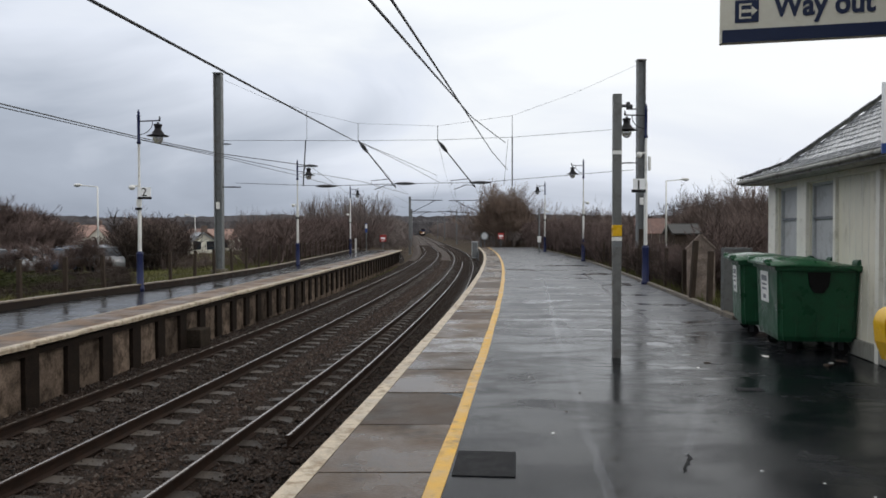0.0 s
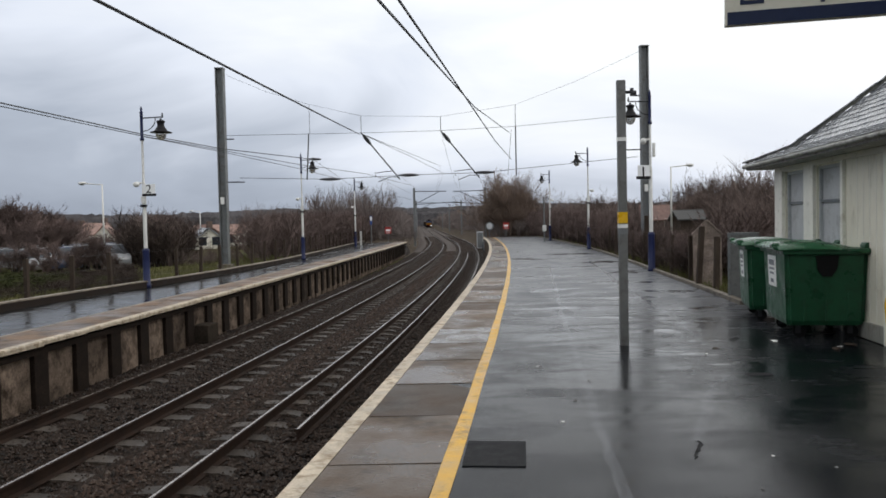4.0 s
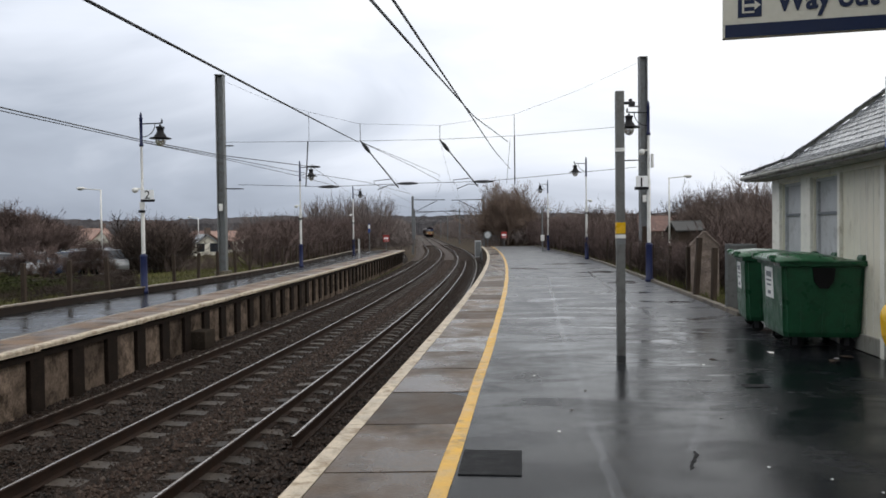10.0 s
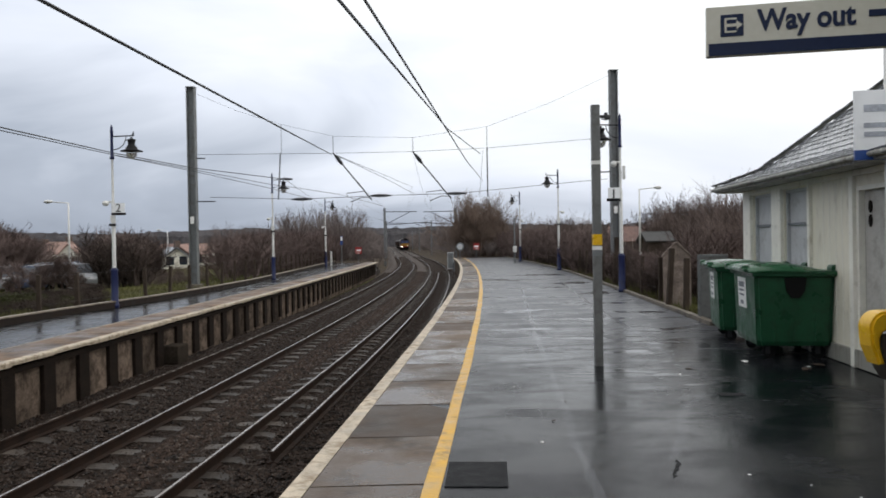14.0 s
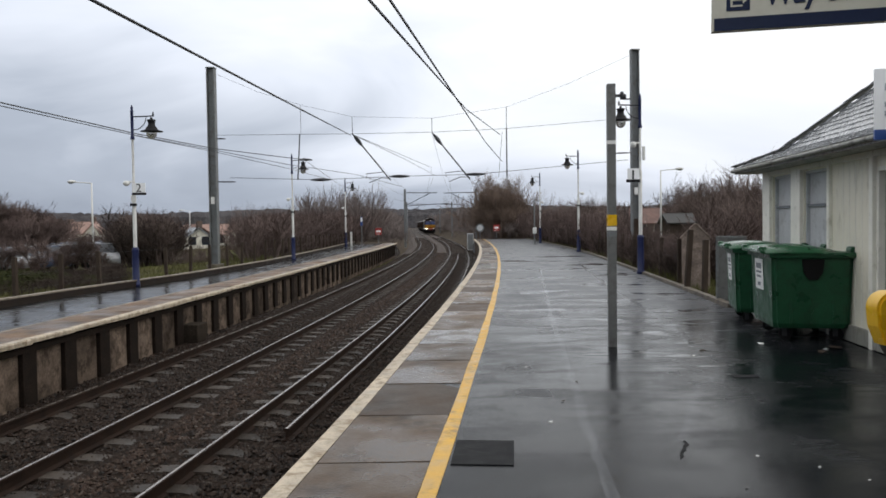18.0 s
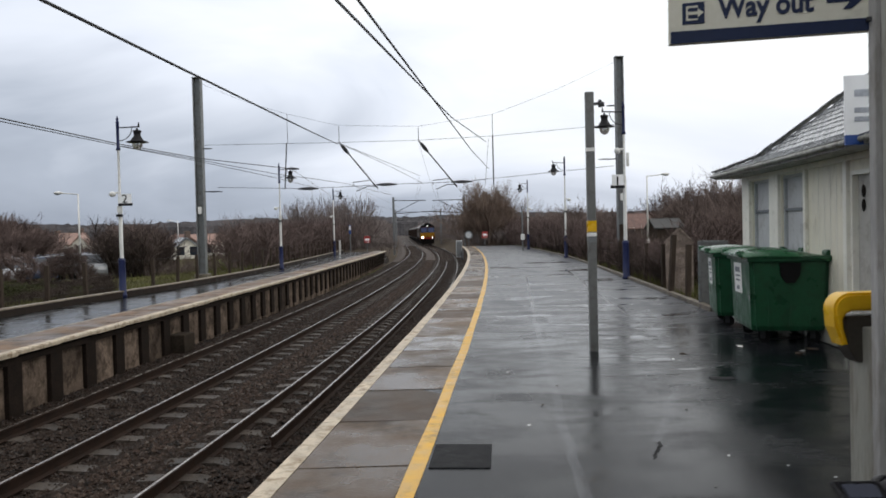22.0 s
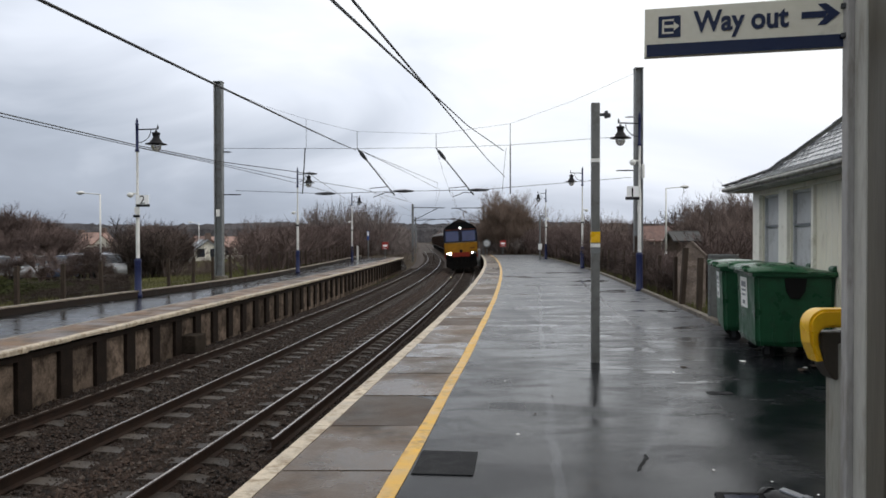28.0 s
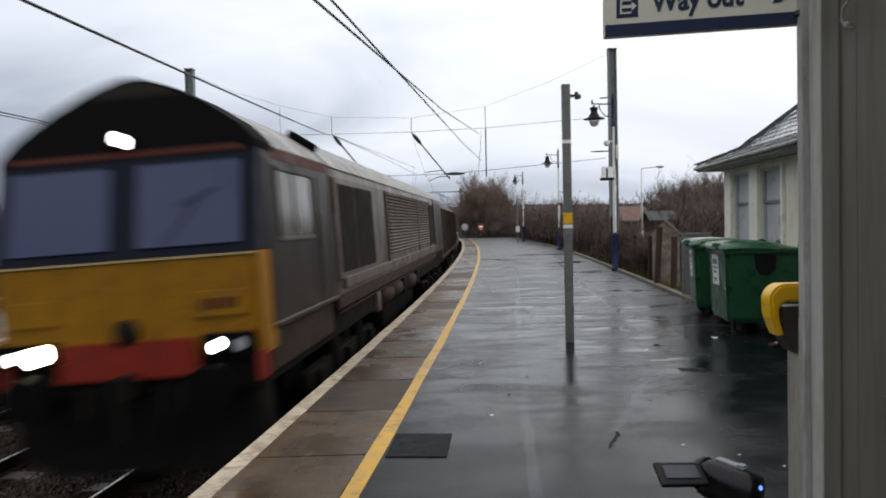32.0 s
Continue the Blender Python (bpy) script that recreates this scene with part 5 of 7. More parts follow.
def build_camcorder():
    """A small camcorder with its screen folded out, on a tripod."""
    t = thing("camcorder_tripod", pose(0.905, 1.03, 0, 0, 0, 0), "black tripod standing on the platform", "tripod")
    for k in range(3):
        a = radians(90 + 120 * k + 20)
        bm = bm_new()
        rod(bm, (0.03 * math.cos(a), 0.03 * math.sin(a), 0.90), (0.2 * math.cos(a), 0.2 * math.sin(a), 0.45), 0.013, seg=8)
        rod(bm, (0.2 * math.cos(a), 0.2 * math.sin(a), 0.46), (0.36 * math.cos(a), 0.36 * math.sin(a), 0.0), 0.009, seg=8)
        part("leg", bm, M_CAMBLACK, t)
    bm = bm_new()
    rod(bm, (0, 0, 0.7), (0, 0, 0.97), 0.014, seg=10)
    spin(bm, [(0, 0.86), (0.04, 0.86), (0.045, 0.92), (0.03, 0.95), (0, 0.95)], 12)
    part("centre_column", bm, M_CAMBLACK, t)
    bm = bm_new()
    box(bm, 0, 0, 0.99, 0.05, 0.06, 0.03, bevel=0.006)
    rod(bm, (0.0, -0.02, 0.985), (0.03, -0.16, 0.93), 0.008, seg=8)
    part("pan_head", bm, M_CAMBLACK, t)
    t.scale = (1, 1, 1.026)
    c = thing("camcorder", pose(0.905, 1.03, 1.068, 6, 0, 36), "small black and silver camcorder with its screen folded out", "camcorder")
    bm = bm_new()
    box(bm, 0, 0.004, 0, 0.054, 0.112, 0.066, bevel=0.024)
    rod(bm, (0, 0.05, 0.002), (0, 0.064, 0.002), 0.029, 0.027, 16)
    part("body", bm, M_CAMBLACK, c, "", True)
    bm = bm_new()
    box(bm, 0.008, 0.008, 0.0335, 0.016, 0.055, 0.006, bevel=0.002)
    box(bm, 0.008, -0.01, 0.037, 0.014, 0.012, 0.004, bevel=0.001)
    part("top_plate", bm, M_CAMSILVER, c, "silver top plate with a zoom lever")
    bm = bm_new()
    rod(bm, (0.0, 0.052, 0.002), (0.0, 0.057, 0.002), 0.0300, seg=18)
    part("lens_ring", bm, M_CAMBLACK, c)
    bm = bm_new()
    box(bm, 0.030, 0.0, 0, 0.014, 0.07, 0.042, bevel=0.006)
    part("grip_strap", bm, M_BLACK, c)
    scr = part("screen", box(bm_new(), 0, 0, 0, 0.082, 0.008, 0.05, bevel=0.003), M_CAMBLACK, c, "fold-out screen")
    scr.matrix_local = Matrix.Translation((-0.064, 0.055, 0.014)) @ Euler((radians(-66), 0, radians(-30))).to_matrix().to_4x4()
    bm = bm_new()
    box(bm, 0, -0.0048, 0.002, 0.058, 0.002, 0.028)
    part("display", bm, M_SCREEN, scr, "pale reflecting display")
    bm = bm_new()
    ball(bm, 0, -0.050, 0.015, 0.004)
    part("record_light", bm, glow("blue_indicator", (0.1, 0.2, 1.0), 2.0), c, "small blue indicator light")


# ---- overhead line ----
def wire(name, pts, r, parent, material=None):
    """One continuous round wire through the points."""
    pts = [Vector(p) for p in pts]
    rows = []
    for k, p in enumerate(pts):
        d = (pts[min(k + 1, len(pts) - 1)] - pts[max(k - 1, 0)]).normalized()
        s = d.orthogonal().normalized() if k == 0 else (s - d * s.dot(d)).normalized()
        q = d.cross(s)
        rows.append([tuple(p + (s * math.cos(1.2566 * j) + q * math.sin(1.2566 * j)) * r) for j in range(5)])
    return part(name, fixed(sweep(bm_new(), rows, closed=True)), material or M_DARKSTEEL, parent)


def spindle(bm, a, b, r, ends, seg=10):
    """A ribbed insulator body along a-b, thickest in the middle."""
    a, b = Vector(a), Vector(b)
    d = (b - a).normalized()
    s = d.orthogonal().normalized()
    q = d.cross(s)
    rows = []
    for k in range(19):
        f = k / 18
        w = ends + (r - ends) * math.sin(math.pi * f)
        w *= 1.0 if k % 2 else 0.78
        c = a.lerp(b, f)
        rows.append([tuple(c + (s * math.cos(2 * math.pi * j / seg) + q * math.sin(2 * math.pi * j / seg)) * w) for j in range(seg)])
    return sweep(bm, rows, closed=True)


def build_masts():
    for x, h, z0, lab in ((-9.83, 8.6, -0.3, "grey steel overhead-line mast behind the far platform"), (8.31, 8.95, -0.15, "grey steel overhead-line mast behind the near platform")):
        t = thing("line_mast", pose(x, 34.2, z0), lab, "mast", "line masts")
        for s in (-1, 1):
            part("flange", box(bm_new(), s * 0.15, 0, h / 2, 0.045, 0.34, h), M_STEEL, t, "galvanised column flange")
        part("web", box(bm_new(), 0, 0, h / 2, 0.255, 0.03, h), M_STEEL, t, "galvanised column web")
        bm = bm_new()
        box(bm, 0, 0, 0.1, 0.6, 0.6, 0.24, bevel=0.03)
        part("footing", bm, M_COPING, t)
        bm = bm_new()
        box(bm, 0, 0, h + 0.02, 0.38, 0.38, 0.04)
        part("cap", bm, M_STEEL, t)
        bm = bm_new()
        box(bm, 0.0, -0.19, 2.95, 0.16, 0.02, 0.3)
        part("plate", bm, M_LABEL, t, "white structure plate")
        for z in ((5.6, 3.75) if x < 0 else (6.9, 4.6)):
            bm = bm_new()
            s = 1 if x < 0 else -1
            part("insulator", fixed(spindle(bm, (s * 0.15, 0, z), (s * (0.55 if z > 5 else 0.95), 0, z - 0.01), 0.034, 0.022)), M_DARKSTEEL, t)


def build_headspan():
    Y = 34.2
    t = thing("headspan_wires", pose(0, Y, 0), "overhead-line headspan wires with droppers and insulators", "overhead line")
    P = lambda x, z: (x, 0, z)  # noqa: E731
    wire("span_wire", [P(-9.7, 8.1), P(-7.9, 7.3), P(-6.03, 6.70), P(-3.82, 6.16), P(-0.40, 6.05), P(2.80, 6.48), P(5.5, 7.45), P(8.2, 8.65)], 0.0055, t)
    wire("cross_wire", [P(-9.7, 5.45), P(-3.83, 5.43), P(-0.40, 5.45), P(2.80, 5.56), P(8.2, 5.95)], 0.009, t)
    wire("cross_wire", [P(-9.1, 3.62), P(-5.2, 3.48), P(-1.82, 3.58), P(1.42, 3.62), P(8.0, 4.15)], 0.011, t)
    for x, z0, z1, r in ((-6.03, 6.70, 5.44, 0.010), (-6.08, 5.45, 3.48, 0.028), (-3.82, 6.16, 5.43, 0.014), (-0.40, 6.05, 5.45, 0.014), (2.80, 6.48, 5.56, 0.014), (2.80, 5.56, 3.46, 0.028)):
        wire("dropper", [P(x, z0), P(x + (-0.12 if z1 == 3.48 else 0), z1)], r, t)
    for x in (-3.82, -0.40):
        wire("register_tube", [P(x, 5.43), P(x + 1.62, 3.40)], 0.03, t)
        bm = bm_new()
        a, b = Vector((x + 0.08, 0, 5.34)), Vector((x + 0.40, 0, 4.93))
        part("insulator", fixed(spindle(bm, a, b, 0.095, 0.05)), M_DARKSTEEL, t)
        wire("register_arm", [P(x + 1.35, 3.78), P(x + 0.55, 3.70), P(x + 0.60, 3.52)], 0.017, t)
        wire("register_arm", [P(x + 1.62, 3.50), P(x + 1.2, 3.52), P(x + 0.7, 3.32)], 0.017, t)
    for x, z in ((-5.2, 3.48), (-1.82, 3.58), (1.42, 3.62)):
        bm = bm_new()
        part("insulator", fixed(spindle(bm, (x - 0.45, 0, z), (x + 0.45, 0, z), 0.08, 0.028)), M_DARKSTEEL, t)
    # along-track wires
    c = thing("catenary_wires", Matrix(), "black overhead catenary and contact wires above the tracks", "overhead line")
    pts = []
    for k in range(13):
        f = k / 8
        w = 4 * f * (1 - f) if f < 1.25 else 4 * 1.25 * -0.25 - 6 * (f - 1.25)
        pts.append((-3.87 + 1.336 * f + 0.27 * w, 34.2 - 23.2 * f, 5.37 - 1.896 * f - 0.152 * w))
    wire("catenary_wire", pts, 0.0145, c)
    wire("catenary_wire", [(2.51, 34.2, 5.32), (0.774, 24.0, 4.961), (-0.234, 12.0, 4.0), (-0.90, 4.0, 3.36), (-1.8, -8, 3.4)], 0.016, c)
    wire("contact_wire", [(2.60, 34.2, 4.155), (1.406, 25.0, 4.057), (0.148, 12.0, 3.603), (-0.63, 4.0, 3.32), (-1.7, -8, 3.3)], 0.0125, c)
    for x, z in ((-0.65, 5.03), (-0.5, 4.58)):
        wire("catenary_wire", [(-3.82, 34.2, 5.40), (x - 1.45, 42.0, (5.40 + z) / 2 - 0.05), (x, 50.0, z)], 0.012, c)
        wire("catenary_wire", [(x, 50.0, z), (line_x(96.2) + FAR_TRACK, 96.2, 4.9)], 0.006, c)
    wire("catenary_wire", [(2.62, 34.2, 5.45), (2.45, 34.3, 3.5)], 0.009, c)
    # beyond the headspan
    for off, x0 in ((FAR_TRACK - 0.2, -3.82), (0.1, -0.4)):
        for z0, z1, zm, r in ((5.43, 4.9, 4.3, 0.006), (3.5, 3.6, 3.55, 0.006)):
            pts = [(x0 + (0 if z0 > 5 else 0.7), 34.2, z0)]
            for k in range(1, 9):
                f = k / 8
                y = 34.2 + 62 * f
                pts.append((pts[0][0] + (line_x(96.2) + off - pts[0][0]) * f, y, z0 + (z1 - z0) * f - (4 * f * (1 - f) * (0.8 if z0 > 5 else 0.0))))
            wire("catenary_wire" if z0 > 5 else "contact_wire", pts, r, c)
            pts = [(line_x(y) + off, y, z1 - (0.7 * math.sin(math.pi * (y - 96.2) / 55) ** 2 if z0 > 5 else 0)) for y in ys(96.2, 316, 6)]
            wire("catenary_wire" if z0 > 5 else "contact_wire", pts, r, c)
    # feeder wires along the far platform
    wire("feeder_wire", [(-8.6, 4, 3.75), (-9.29, 17, 4.22), (-9.27, 24, 4.38), (-8.46, 29.5, 4.43), (-5.9, 34.1, 4.34)], 0.016, c)
    wire("feeder_wire", [(-8.7, 4, 3.70), (-9.4, 17.2, 4.18), (-9.35, 24.2, 4.35), (-8.52, 29.7, 4.39), (-6.46, 33.6, 4.10), (-5.53, 36, 4.07), (-4.26, 40, 4.03), (-2.43, 48, 3.78)], 0.012, c)
    wire("feeder_wire", [(-9.35, 24.2, 4.34), (-8.58, 29.9, 4.35), (-6.51, 33.8, 3.95), (-5.69, 40, 3.83)], 0.011, c)
    wire("contact_wire", [(-5.9, 34.1, 4.34), (-5.83, 46, 3.77), (line_x(96.2) + FAR_TRACK - 0.2, 96.2, 3.6)], 0.010, c)
    part("insulator", fixed(spindle(bm_new(), (-6.1, 34.15, 4.36), (-5.55, 34.1, 4.33), 0.06, 0.03)), M_DARKSTEEL, c)


def build_cantilevers():
    """Cantilever masts further along the line."""
    for y, s in ((96.2, -1), (97.5, 1), (152, -1), (153, 1), (210, -1), (211, 1), (268, -1), (269, 1)):
        off = (FAR_TRACK - 2.6) if s < 0 else 2.9
        x = line_x(y) + off
        t = thing("cantilever_mast", pose(x, y, -1.3), "grey cantilever line mast beside the track", "mast", "cantilever masts")
        bm = bm_new()
        box(bm, 0, 0, 3.5, 0.26, 0.26, 7.0)
        part("column", bm, M_STEEL, t)
        bm = bm_new()
        d = -s
        rod(bm, (0, 0, 6.6), (d * 3.9, 0, 6.55), 0.045, seg=6)
        rod(bm, (0, 0, 5.0), (d * 3.0, 0, 6.5), 0.035, seg=6)
        rod(bm, (0, 0, 5.0), (d * 5.2, 0, 5.25), 0.035, seg=6)
        part("cantilever_arm", bm, M_DARKSTEEL, t)


# ---- trees and bushes ----
def twig_mesh(name, seed, height, spread, stems, levels, kids, r0, lean=0.0, up=0.45, droop=0.0, material=None, rmin=0.0045, low=0.25):
    """A bare winter shrub or tree: stems that fork into ever finer twigs."""
    rng = random.Random(seed)
    verts, faces = [], []

    def seg(a, b, ra, rb):
        d = (b - a).normalized()
        s = d.orthogonal().normalized()
        t = d.cross(s)
        k = len(verts)
        for p, r in ((a, ra), (b, rb)):
            if r <= 0:
                verts.append(tuple(p))
                break
            for j in range(3):
                ang = 2.094 * j
                verts.append(tuple(p + (s * math.cos(ang) + t * math.sin(ang)) * r))
        for j in range(3):
            if rb <= 0:
                faces.append((k + j, k + (j + 1) % 3, k + 3))
            else:
                faces.append((k + j, k + (j + 1) % 3, k + 3 + (j + 1) % 3, k + 3 + j))

    def grow(p, d, length, r, level):
        n = 3 if level == 0 else 2 if level == 1 else 1
        tip = level == levels
        pts = [p]
        for k in range(n):
            d = (d + Vector((rng.gauss(0, 0.16), rng.gauss(0, 0.16), rng.gauss(0, 0.1) + up * 0.12 - droop * 0.2 * level))).normalized()
            q = pts[-1] + d * length / n
            seg(pts[-1], q, r * (1 - 0.45 * k / n), 0 if tip and k == n - 1 else r * (1 - 0.45 * (k + 1) / n))
            pts.append(q)
        if level < levels:
            for _ in range(kids[level]):
                f = rng.uniform(low if level == 0 else 0.25, 1.0)
                k = min(n - 1, int(f * n))
                q = pts[k].lerp(pts[k + 1], f * n - k)
                side = Vector((rng.gauss(0, 1), rng.gauss(0, 1), rng.gauss(up, 0.5))).normalized()
                nd = (d * 0.75 + side * 0.8).normalized()
                grow(q, nd, length * rng.uniform(0.45, 0.72), max(r * 0.5, rmin), level + 1)

    for k in range(stems):
        a = rng.uniform(0, 6.283)
        q = spread * math.sqrt(rng.random())
        base = Vector((q * math.cos(a) * 0.6, q * math.sin(a) * 0.6, -0.05))
        d = Vector((math.cos(a) * q / height * 0.9 + lean, math.sin(a) * q / height * 0.9, 1)).normalized()
        grow(base, d, height * rng.uniform(0.5, 0.72), r0 * rng.uniform(0.7, 1.1), 0)
    top = sorted(v[2] for v in verts)[int(len(verts) * 0.995)]
    k = height / top
    me = bpy.data.meshes.new(name)
    me.from_pydata([(x * (0.35 + 0.65 * k), y * (0.35 + 0.65 * k), z * k) for x, y, z in verts], [], faces)
    me.materials.append(material or M_TWIG)
    return me


def build_vegetation():
    rng = random.Random(77)
    bush = [twig_mesh("bush_twigs", s, 2.6, 1.3, 10, 3, (5, 5, 2), 0.035, rmin=0.010) for s in (1, 2, 3)]
    tree = [twig_mesh("tree_twigs", s, 5.5, 1.2, 5, 4, (6, 5, 4, 3), 0.085, rmin=0.011) for s in (4, 5)]
    windy = [twig_mesh("tree_twigs", s, 4.2, 1.4, 8, 3, (8, 7, 6), 0.06, lean=0.35, up=0.7, rmin=0.009) for s in (6, 7)]
    limbs = [twig_mesh("tree_twigs", s, 4.2, 1.0, 2, 4, (8, 7, 6, 4), 0.11, lean=-0.12, rmin=0.011, low=0.45, material=M_TWIGDARK) for s in (12, 13, 14)]
    crowns = [twig_mesh("tree_twigs", s, 4.2, 1.2, 2, 4, (9, 7, 6, 4), 0.10, up=0.8, rmin=0.011, low=0.78, material=M_TWIGDARK) for s in (15, 16)]
    slender = [twig_mesh("tree_twigs", s, 6.5, 0.8, 4, 3, (6, 4, 2), 0.055, up=1.2, rmin=0.019, low=0.35, material=M_PALETWIG) for s in (8, 9, 19)]
    far = [twig_mesh("far_twigs", s, 6.0, 2.0, 7, 3, (4, 4, 2), 0.07, rmin=0.045, material=M_TWIGDARK) for s in (10, 11)]
    gloom = [twig_mesh("dark_bush_twigs", s, 2.6, 1.4, 10, 3, (6, 5, 2), 0.035, rmin=0.011, material=M_TWIGDARK) for s in (21, 22, 23)]
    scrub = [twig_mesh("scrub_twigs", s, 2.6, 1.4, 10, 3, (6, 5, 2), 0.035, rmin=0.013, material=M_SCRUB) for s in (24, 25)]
    hs = {"scrub": 2.6, "gloom": 2.6, "bush": 2.6, "tree": 5.5, "windy": 4.2, "limbs": 4.2, "crowns": 4.2, "slender": 6.5, "far": 6.0}
    sets = {"scrub": scrub, "gloom": gloom, "bush": bush, "tree": tree, "windy": windy, "limbs": limbs, "crowns": crowns, "slender": slender, "far": far}

    def plant(kind, name, label, cat, x, y, z, h, group, wide=1.0):
        sc = h / hs[kind]
        t = thing(name, pose(x, y, z, 0, 0, rng.uniform(0, 360)), label, cat, group)
        ob = new("crown", rng.choice(sets[kind]))
        ob.parent = t
        ob.scale = (sc * wide * rng.uniform(0.9, 1.15), sc * wide * rng.uniform(0.9, 1.15), sc)
        return t

    # hedge of bare bushes along the back of the near platform
    y = 20.0
    while y < 90:
        for k in range(2):
            x = right_back(y) + 1.0 + k * 1.6 + rng.uniform(-0.3, 0.5)
            h = 1.22 if x / y > 0.222 else 1.55 + 0.012 * y + k * 0.2
            plant("gloom" if k == 0 or y < 44 else "bush", "bare_bush", "bare dark-brown winter bush behind the platform fence", "bush", x, y + rng.uniform(-0.6, 0.6), -0.15, h * rng.uniform(0.85, 1.12), "hedge bushes")
        if y < 56:
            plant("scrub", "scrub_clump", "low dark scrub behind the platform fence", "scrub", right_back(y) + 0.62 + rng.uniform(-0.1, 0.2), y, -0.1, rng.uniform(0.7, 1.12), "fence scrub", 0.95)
        y += 1.15
    # wind-bent trees behind the near platform and the hut
    for k in range(12):
        y = rng.uniform(21, 34)
        x = y * (0.358 + 0.095 * (k + rng.random()) / 12)
        plant("windy", "bare_tree", "wind-bent bare winter tree behind the platform", "tree", x, y, -0.3, (1.80 + 0.055 * y) * rng.uniform(0.75, 1.08), "wind-bent trees")
    for k in range(9):
        y = rng.uniform(66, 78)
        plant("tree", "bare_tree", "thin bare tree behind the outbuilding", "tree", y * (0.292 + 0.065 * (k + rng.random()) / 9), y, -0.6, rng.uniform(4.4, 6.0), "wind-bent trees", 0.8)
    for k in range(26):
        y = rng.uniform(19, 28)
        plant("gloom", "bare_bush", "dense dark winter bush behind the hut", "bush", y * rng.uniform(0.350, 0.44), y, -0.2, rng.uniform(1.5, 2.1), "hut bushes", 1.1)
    y = 44
    while y < 104:
        for k in range(3):
            u = 8.5 + rng.uniform(0, 13) + (y - 40) * 0.03
            kind = "tree" if rng.random() < 0.5 else "bush"
            low = 0.215 < (line_x(y) + u) / y < 0.36
            plant(kind, "bare_tree", "bare brown winter tree beside the line", "tree", line_x(y) + u, y + rng.uniform(-2, 2), -0.4, (1.35 if low else 2.2 + 0.022 * y) * rng.uniform(0.75, 1.1), "lineside trees")
        y += 3.6
    for k in range(16):
        y = rng.uniform(66, 82)
        plant("tree" if k % 3 == 0 else "gloom", "bare_bush", "bare winter bush before the houses", "bush", y * (0.225 + 0.10 * (k + rng.random()) / 16), y, -0.6, rng.uniform(1.5, 2.3), "house bushes", 1.1)
    for k in range(12):
        y = rng.uniform(98, 114)
        plant("far", "bare_tree", "bare grey-brown tree behind the houses", "tree", y * (0.235 + 0.125 * (k + rng.random()) / 12), y, -0.6, rng.uniform(3.9, 5.3), "house trees", 1.2)
    # woods and low scrub on both sides of the line further out
    woods_v, woods_f = [], []

    def join(me, m):
        """Adds a copy of the mesh at the pose m to the joined woods."""
        k = len(woods_v)
        woods_v.extend(tuple(m @ v.co) for v in me.vertices)
        woods_f.extend(tuple(k + i for i in p.vertices) for p in me.polygons)

    y = 98
    while y < 470:
        for s in (-1, 1):
            for k in range(2):
                u = (6.2 if s > 0 else FAR_TRACK - 6.2) + s * (k * 4.5 + rng.uniform(0, 3))
                h = (4.2 if y < 150 else 5.2 + 0.004 * y) * rng.uniform(0.8, 1.12) / 6.0
                join(rng.choice(far), pose(line_x(y) + u, y + rng.uniform(-1.5, 1.5), -1.2, 0, 0, rng.uniform(0, 360)) @ Matrix.Diagonal((h, h, h, 1)))
        y += 4.5 if y < 200 else 8
    y = 82
    while y < 330:
        for s in (-1, 1):
            u = (3.6 if s > 0 else FAR_TRACK - 3.6) + s * rng.uniform(0, 2.2)
            h = rng.uniform(1.3, 2.2) / 6.0
            join(rng.choice(far), pose(line_x(y) + u, y, ground_z(u, y) - 0.2, 0, 0, rng.uniform(0, 360)) @ Matrix.Diagonal((h * 1.4, h * 1.4, h, 1)))
        y += 1.5 if y < 140 else 3
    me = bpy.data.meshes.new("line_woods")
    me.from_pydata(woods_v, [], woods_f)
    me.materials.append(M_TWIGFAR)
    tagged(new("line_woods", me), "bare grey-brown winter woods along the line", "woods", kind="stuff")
    # hedge beyond the far platform, flat-topped, with pale slender trees behind it
    hedge_rest = []
    y = 41.0
    while y < 98:
        for k in range(4):
            x = left_back(min(y, 74)) - 1.6 - k * 2.1 - rng.uniform(0, 1.2)
            if x > -0.238 * y and (k > 1 or y > 78):
                h = (1.80 + 0.0195 * y) * rng.uniform(0.92, 1.03) / 2.6
                hedge_rest.append((rng.choice(gloom), pose(x, y + rng.uniform(-0.8, 0.8), -0.6, 0, 0, rng.uniform(0, 360)) @ Matrix.Diagonal((h * 1.2, h * 1.2, h, 1))))
            elif x > -0.238 * y:
                plant("gloom", "bare_bush", "bare dark-brown winter bush beyond the far platform", "bush", x, y + rng.uniform(-0.8, 0.8), -0.6, (1.80 + 0.0195 * y) * rng.uniform(0.92, 1.03), "embankment bushes", 1.2)
        y += 1.6
    woods_v, woods_f = [], []
    for twigs, m in hedge_rest:
        join(twigs, m)
    me = bpy.data.meshes.new("hedge_interior")
    me.from_pydata(woods_v, [], woods_f)
    me.materials.append(M_TWIGDARK)
    tagged(new("hedge_interior", me), "dense bare dark-brown hedge beyond the far platform", "hedge", kind="stuff")
    for k in range(36):
        y = rng.uniform(76, 112)
        x = -y * rng.uniform(0.082, 0.185)
        plant("slender", "bare_tree", "pale slender bare winter tree beyond the far platform", "tree", x, y, -0.9, (2.1 + 0.047 * y) * rng.uniform(0.75, 1.08), "slender trees")
